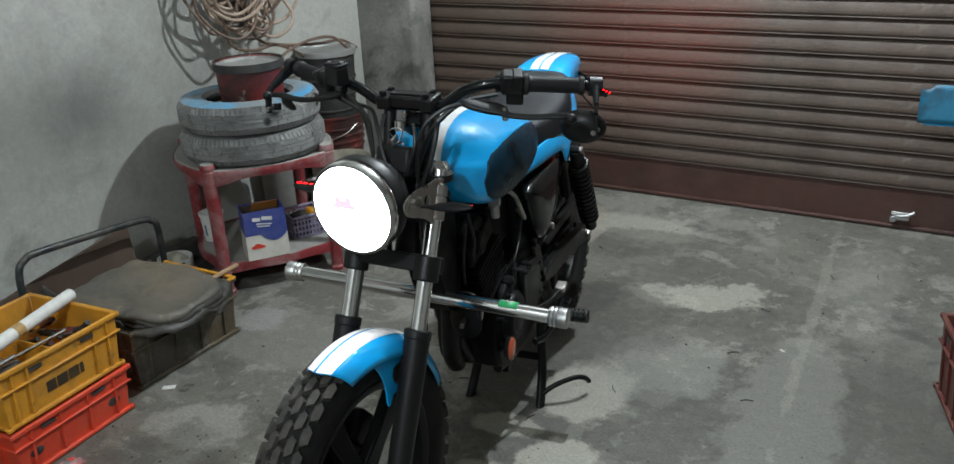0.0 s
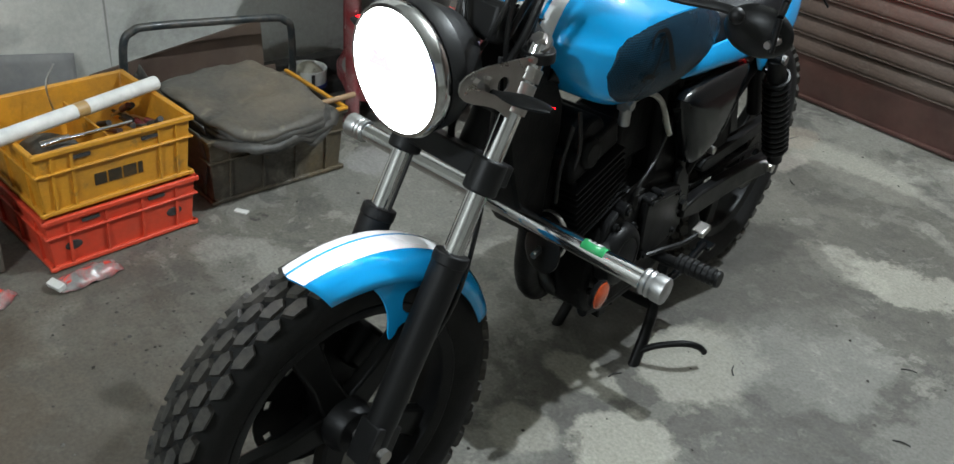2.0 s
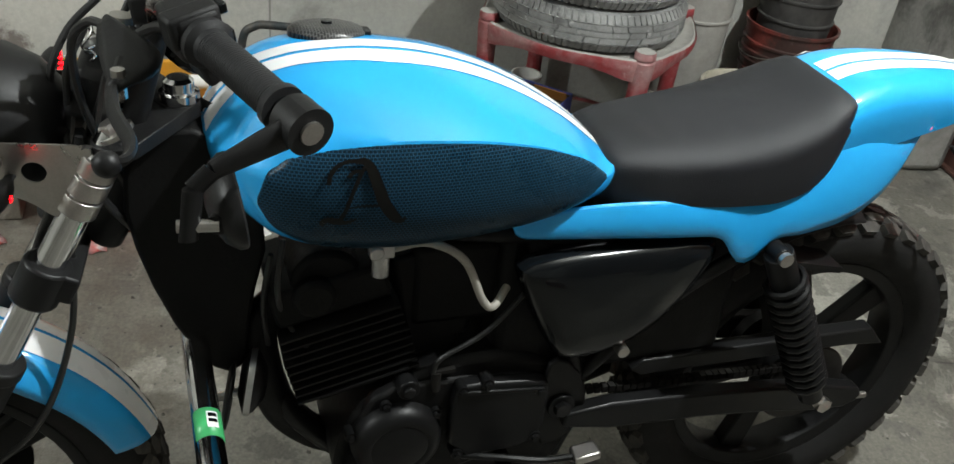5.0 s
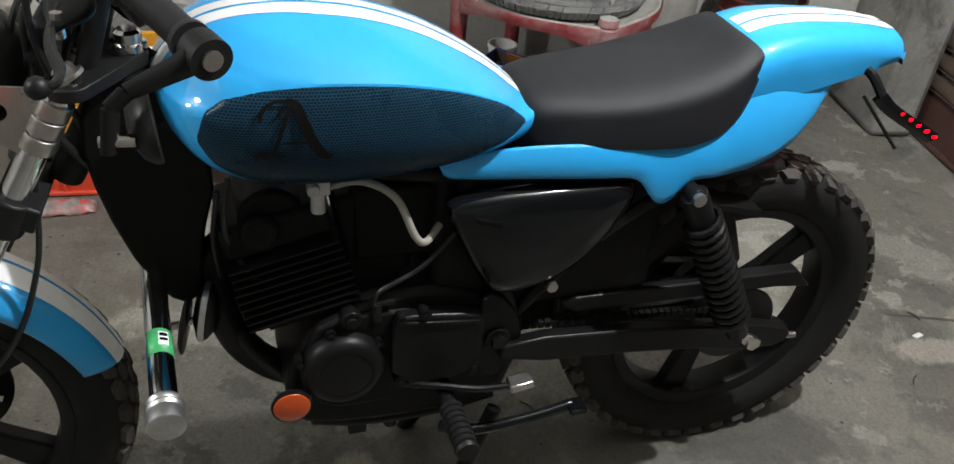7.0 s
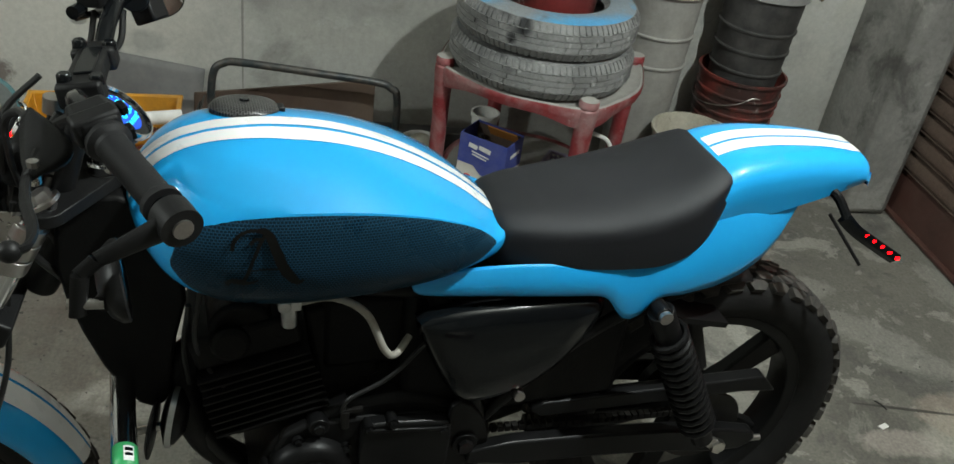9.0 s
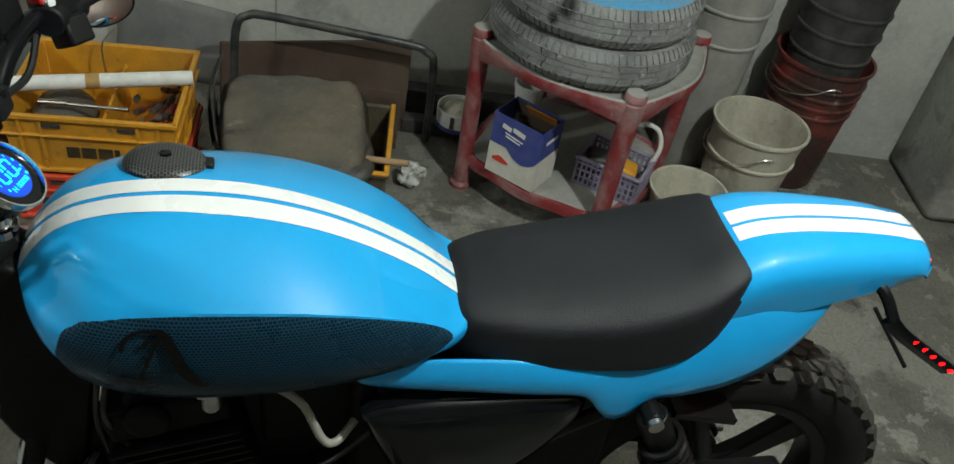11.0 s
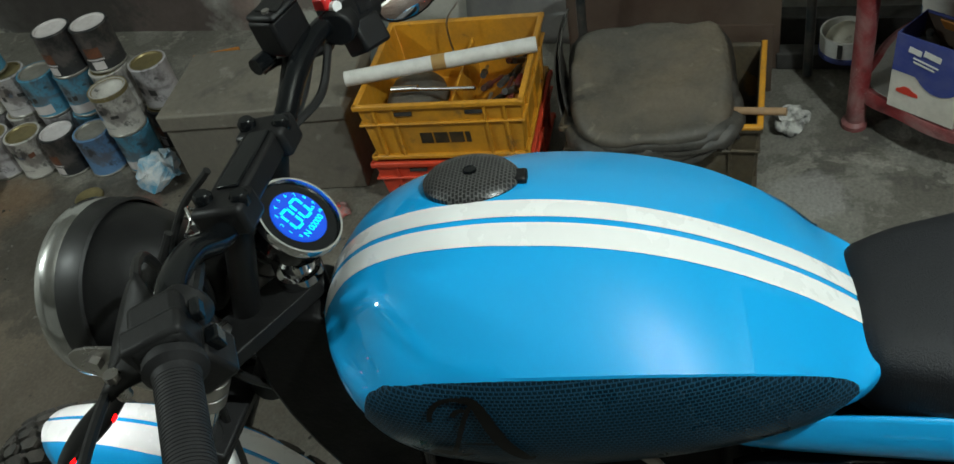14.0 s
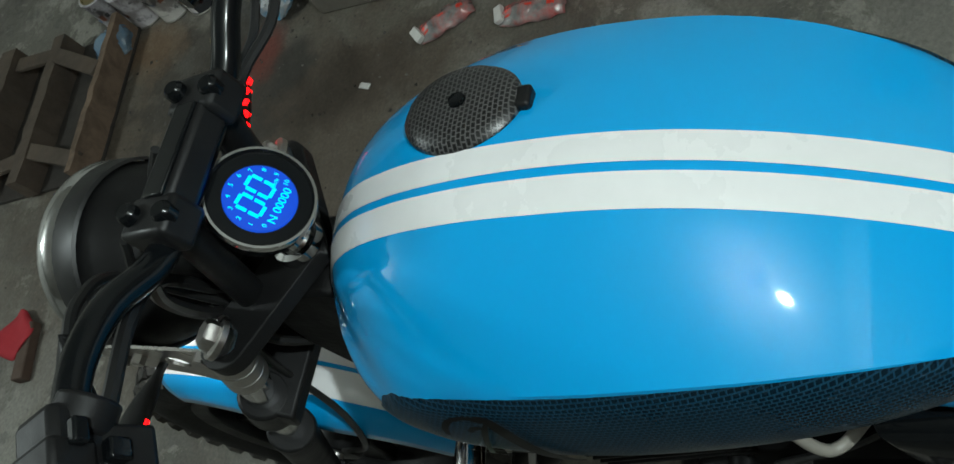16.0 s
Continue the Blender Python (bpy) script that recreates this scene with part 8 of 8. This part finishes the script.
bmesh.ops.create_icosphere(bm, subdivisions=4, radius=1, matrix=Matrix.Translation((0, 0, 0.035)) @ Matrix.Diagonal((0.07, 0.055, 0.045, 1)))
for v in bm.verts:
    v.co += 0.03 * noise.noise_vector(v.co * 24) + 0.012 * noise.noise_vector(v.co * 70)
    v.co.z = max(v.co.z, 0.001)
part("cloth", bm, material("blue_white_rag", (0.5, 0.52, 0.53), 0.8, scale=26, second=(0.06, 0.28, 0.45), amount=1.0), rag)
carton2 = thing("torn_carton", -1.919, 0.138, 0, 20, "torn brown carton behind the tins", "box")
part("wall", joined([box(0.13, 0.003, 0.2, (0, s * 0.07, 0.1)) for s in (1, -1)] + [box(0.003, 0.14, 0.2, (s * 0.065, 0, 0.1)) for s in (1, -1)]), ORANGE_CARD, carton2, smooth=False)
lid = thing("metal_disc", -1.519, -0.159, 0, 0, "gold metal disc from a paint tin, on the floor", "disc")
part("disc", lathe([(0, 0.003), (0.03, 0.003), (0.034, 0.006), (0.042, 0.006), (0.043, 0.0), (0.0, 0.0)], 30), CAN_LID[0], lid)

# packets on the floor
for (x, y, rz, sx) in ((-1.496, 0.618, -52, 0.15), (-1.503, 0.853, -80, 0.16)):
    pk = thing("plastic_packet", x, y, 0, rz, "crumpled clear packet with red print on the floor", "packet", "packets on the floor")
    rows = [[(u * sx / 2, w * 0.035 * (1 - 0.2 * u * u), 0.004 + 0.022 * (1 - u ** 4) * (1 - w * w) + 0.008 * noise.noise((u * 4, w * 3, x * 9))) for w in np.linspace(-1, 1, 11)] for u in np.linspace(-1, 1, 19)]
    part("film", sheet(rows), PACK_CLEAR, pk, solid=0.002)
    for u in (-0.75, -0.1, 0.55):
        rows2 = [[(uu * sx / 2, w * 0.028, 0.0065 + 0.022 * (1 - uu ** 4) * (1 - w * w) + 0.008 * noise.noise((uu * 4, w * 3, x * 9))) for w in np.linspace(-0.8, 0.8, 7)] for uu in (u, u + 0.11, u + 0.22)]
        part("print", sheet(rows2), PACK_RED, pk)
    part("tag", box(0.022, 0.045, 0.014, (sx * 0.5, 0, 0.016), (0, 18, 10)), PAPER, pk, bevel=0.002)

# wooden pallet piece, bottle, cloth and bags in the dark corner
pallet = thing("broken_pallet", -1.313, -0.736, 0, 14, "broken dark wooden pallet piece, open, on the floor", "pallet")
BLACK_WOOD = material("black_board_wood", (0.022, 0.019, 0.016), 0.8, scale=9, second=(0.05, 0.04, 0.032), bump=0.4, dust=(0.07, 0.06, 0.05), dust_amount=0.3)
# A near-black board makes the pallet's open inside dark.
part("base_board", box(0.54, 0.5, 0.012, (0.06, 0.0, 0.0065)), BLACK_WOOD, pallet, "black base board", bevel=0.002)
for v, w, h, u0, u1, turn in ((0.235, 0.026, 0.085, -0.2, 0.36, 1.0), (-0.01, 0.05, 0.08, -0.2, 0.34, -1.0), (-0.23, 0.075, 0.095, -0.2, 0.33, 0.5)):
    bm = bmesh.new()
    rows = []
    for k in range(15):
        u = u0 + (u1 - u0) * k / 14
        c = v + 0.004 * noise.noise((u * 14, v * 9, 0.0))
        hw, top = w / 2 * (1 + 0.25 * noise.noise((u * 24, v * 5, 3.0))), 0.012 + h + 0.004 * noise.noise((u * 30, v, 6.0))
        rows.append([(u, c - hw, 0.0125), (u, c + hw, 0.0125), (u, c + hw * 0.9, top), (u, c - hw * 0.9, top)])
    bm = sheet(rows, wrap=True)
    bm.verts.ensure_lookup_table()
    bm.faces.new(bm.verts[:4])
    bm.faces.new(bm.verts[-4:])
    part("plank", bm, WOOD if w > 0.03 else PALE_LATH, pallet, "pale splintered lath" if w < 0.03 else "", smooth=False)
for (u, v, turn, long, up) in ((-0.06, 0.11, 62, 0.25, 0.07), (0.27, 0.12, 70, 0.26, 0.06), (-0.14, -0.12, 85, 0.26, 0.06), (0.25, -0.12, 95, 0.24, 0.05)):
    part("cross_plank", box(long, 0.05, 0.014, (u, v, up + 0.02), (0, 0, turn)), WOOD, pallet, bevel=0.002)
bottle = thing("crushed_bottle", -1.48, -0.564, 0, 0, "pale blue crushed plastic bottle on the floor", "bottle")
bm = bmesh.new()
bmesh.ops.create_icosphere(bm, subdivisions=4, radius=1, matrix=Matrix.Translation((0, 0, 0.045)) @ Matrix.Diagonal((0.075, 0.055, 0.045, 1)))
for v in bm.verts:
    v.co += 0.018 * noise.noise_vector(v.co * 26) + 0.006 * noise.noise_vector(v.co * 70)
    v.co.z = max(v.co.z, 0.001)
part("body", bm, BLUE_BOTTLE, bottle)
for (x, y, s) in ((-1.299, -1.232, 0.8), (-1.074, -1.109, 0.6)):
    sack = thing("blue_bag", x, y, 0, 0, "crumpled blue plastic bag on the floor", "bag", "blue bags")
    bm = bmesh.new()
    bmesh.ops.create_icosphere(bm, subdivisions=4, radius=1, matrix=Matrix.Translation((0, 0, 0.07 * s)) @ Matrix.Diagonal((0.16 * s, 0.13 * s, 0.08 * s, 1)))
    for v in bm.verts:
        v.co += 0.03 * noise.noise_vector(v.co * 14) + 0.012 * noise.noise_vector(v.co * 40)
        v.co.z = max(v.co.z, 0.002)
    part("film", bm, BLUE_FILM, sack)
cloth = thing("red_cloth", -0.575, -0.43, 0, 0, "crumpled red cloth on the floor", "cloth")
bm = bmesh.new()
bmesh.ops.create_icosphere(bm, subdivisions=4, radius=1, matrix=Matrix.Translation((0, 0, 0.02)) @ Matrix.Diagonal((0.07, 0.06, 0.022, 1)))
for v in bm.verts:
    v.co += 0.025 * noise.noise_vector(v.co * 15)
    v.co.z = max(v.co.z, 0.002)
part("cloth", bm, RED_CLOTH, cloth)
plank_b = thing("wood_block", -0.535, -0.365, 0, 20, "rough brown wooden block on the floor", "block")
part("wood", box(0.16, 0.04, 0.03, (0, 0, 0.0155)), CARD_BROWN, plank_b, bevel=0.004)
for x, y, s in ((-1.321, 0.439, 0.016), (-0.983, 3.034, 0.014), (0.048, 2.388, 0.008), (-0.077, 1.311, 0.007), (-1.593, 1.315, 0.02)):
    chip = thing("paint_flake", x, y, 0, rnd.uniform(0, 180), "small white flake on the floor", "flake", "flakes on the floor")
    part("flake", box(s * 2, s, 0.004, (0, 0, 0.0025)), PAPER, chip, bevel=0.001)
for k in range(14):
    x, y = rnd.uniform(-1.2, 0.4), rnd.uniform(0.9, 3.1)
    bit = thing("twig", x, y, 0, rnd.uniform(0, 180), "small dark scrap on the floor", "scrap", "scraps on the floor")
    part("scrap", tube([(-0.02, 0, 0.002), (0, 0.004, 0.003), (0.018, 0.0, 0.002)], 0.0016, 5, 3), BLACK_DUST, bit)

# hose bundle and pipe on the wall
hoses = thing("hose_bundle", -2.32, 2.54, 0, 0, "tangled beige hoses hanging on the wall", "hose")
HOSE_BROWN = material("brown_hose", (0.13, 0.075, 0.05), 0.55, scale=9, second=(0.07, 0.045, 0.035), dust=(0.22, 0.18, 0.15), dust_amount=0.3)
for k in range(20):
    r = 0.085 + 0.022 * (k % 5)
    cy, cz, ph = rnd.uniform(-0.14, 0.1) if k % 2 else rnd.uniform(-0.02, 0.14), 0.9 + r + rnd.uniform(-0.02, 0.22), rnd.uniform(0, 6.28)
    pts = [(0.035 * math.sin(2 * a + ph) + 0.045 * (k % 4) - 0.03, cy + r * (0.95 + 0.12 * math.sin(3 * a + ph)) * math.cos(a), cz + r * (1.1 + 0.1 * math.cos(2 * a + ph)) * math.sin(a)) for a in np.linspace(0, 2 * math.pi, 16)]
    part("loop", tube(pts, 0.0075 if k % 3 else 0.006, 8, 4), HOSE_BROWN if k % 3 == 0 else HOSE_BEIGE, hoses)
for pts in ([(0.05, 0.0, 0.92), (0.05, 0.05, 0.85), (0.06, 0.16, 0.812), (0.07, 0.3, 0.79), (0.07, 0.42, 0.775), (0.08, 0.55, 0.77), (0.1, 0.64, 0.72)],
            [(0.03, -0.12, 1.0), (0.03, -0.1, 0.86), (0.05, 0.0, 0.815), (0.07, 0.12, 0.82), (0.07, 0.22, 0.78), (0.06, 0.3, 0.74)],
            [(0.08, 0.1, 0.75), (0.09, 0.2, 0.79), (0.1, 0.33, 0.81), (0.12, 0.45, 0.8), (0.13, 0.54, 0.73)]):
    part("loop", tube(pts, 0.007, 8, 6), HOSE_BROWN, hoses)
part("hook", rod((-0.115, 0.0, 1.3), (0.06, 0.0, 1.32), 0.008, seg=10), STEEL, hoses)
part("bundle_core", tube([(0.0, -0.08, 1.28), (0.02, -0.02, 1.12), (0.01, 0.0, 0.9)], 0.012, 8, 5), BLACK_DUST, hoses)
gpipe = thing("wall_pipe", -2.443, 3.093, 0, 0, "thin dark grey vertical pipe on the wall", "pipe")
part("pipe", rod((0, 0, 0.0), (0, 0, HIGH), 0.01, seg=12), BLACK_DUST, gpipe)
wpipe = thing("wall_pipe", -2.436, 3.153, 0, 0, "dark red vertical pipe on the wall", "pipe")
part("pipe", rod((0, 0, 0.0), (0, 0, HIGH), 0.02, seg=14), RUST_RED, wpipe)

# right of the machine
right_crate = crate(0.714, 2.273, 0.0, 0.38, 0.32, 0.24, 17, DARK_RED_CRATE, "dark red plastic crate on the floor")
bundle = thing("cream_bundle", 0.714, 2.273, 0.012, 17, "cream plastic can in the dark red crate", "can")
part("body", box(0.26, 0.22, 0.24, (0, 0, 0.12)), CREAM, bundle, bevel=0.03)
stool = thing("plastic_stool", 0.64, 3.277, 0, 0, "dark plastic stool with a painted fairing on it", "stool")
part("seat", box(0.3, 0.3, 0.03, (0, 0, 0.56)), BLACK_DUST, stool, bevel=0.008)
for a in (-1, 1):
    for b in (-1, 1):
        part("leg", rod((a * 0.14, b * 0.14, 0), (a * 0.11, b * 0.11, 0.55), 0.018), BLACK_DUST, stool)
panel = thing("spray_painted_fairing", 0.505, 3.264, 0.575, 0, "freshly sprayed blue fairing piece resting on a stool", "fairing")
rows = [[(x, -0.06 + 0.012 * math.sin(8 * x) + 0.02 * (z / 0.14), 0.002 + z) for z in np.linspace(0, 0.135 - 0.02 * (x < -0.2), 8)] for x in np.linspace(-0.23, 0.18, 18)]
part("skin", sheet(rows), HALF_SPRAYED, panel, solid=0.006)
part("back", sheet([[(x, -0.055 + 0.012 * math.sin(8 * x) + y, 0.004 + 0.01 * math.sin(9 * x)) for y in np.linspace(0, 0.1, 5)] for x in np.linspace(-0.21, 0.18, 12)]), BLUE, panel, solid=0.005)

# crumbs of dirt
CRUMBS = material("floor_dirt", (0.03, 0.026, 0.022), 0.9, scale=9, second=(0.2, 0.19, 0.17), amount=1.0)
dirt_rnd = random.Random(11)
verts, faces = [], []
for k in range(900):
    near_tins = k < 560
    x = dirt_rnd.gauss(-1.3, 0.22) if near_tins else dirt_rnd.uniform(-1.6, 0.5)
    y = dirt_rnd.uniform(-0.7, 1.2) if near_tins else dirt_rnd.uniform(0.7, 3.4)
    size = 0.0015 + 0.005 * dirt_rnd.random() ** 3
    n0, turn = len(verts), dirt_rnd.uniform(0, 6.28)
    for a in range(4):
        r = size * dirt_rnd.uniform(0.6, 1.3)
        verts.append((x + r * math.cos(turn + 1.57 * a), y + r * math.sin(turn + 1.57 * a), 0.0006))
    verts.append((x, y, 0.001 + size * dirt_rnd.uniform(0.3, 0.9)))
    faces += [(n0 + a, n0 + (a + 1) % 4, n0 + 4) for a in range(4)]
me = bpy.data.meshes.new("floor_dirt")
me.from_pydata(verts, [], faces)
me.materials.append(CRUMBS)
tagged(new("floor_dirt", me), "dark crumbs of dirt strewn over the concrete", "dirt", "", "stuff")
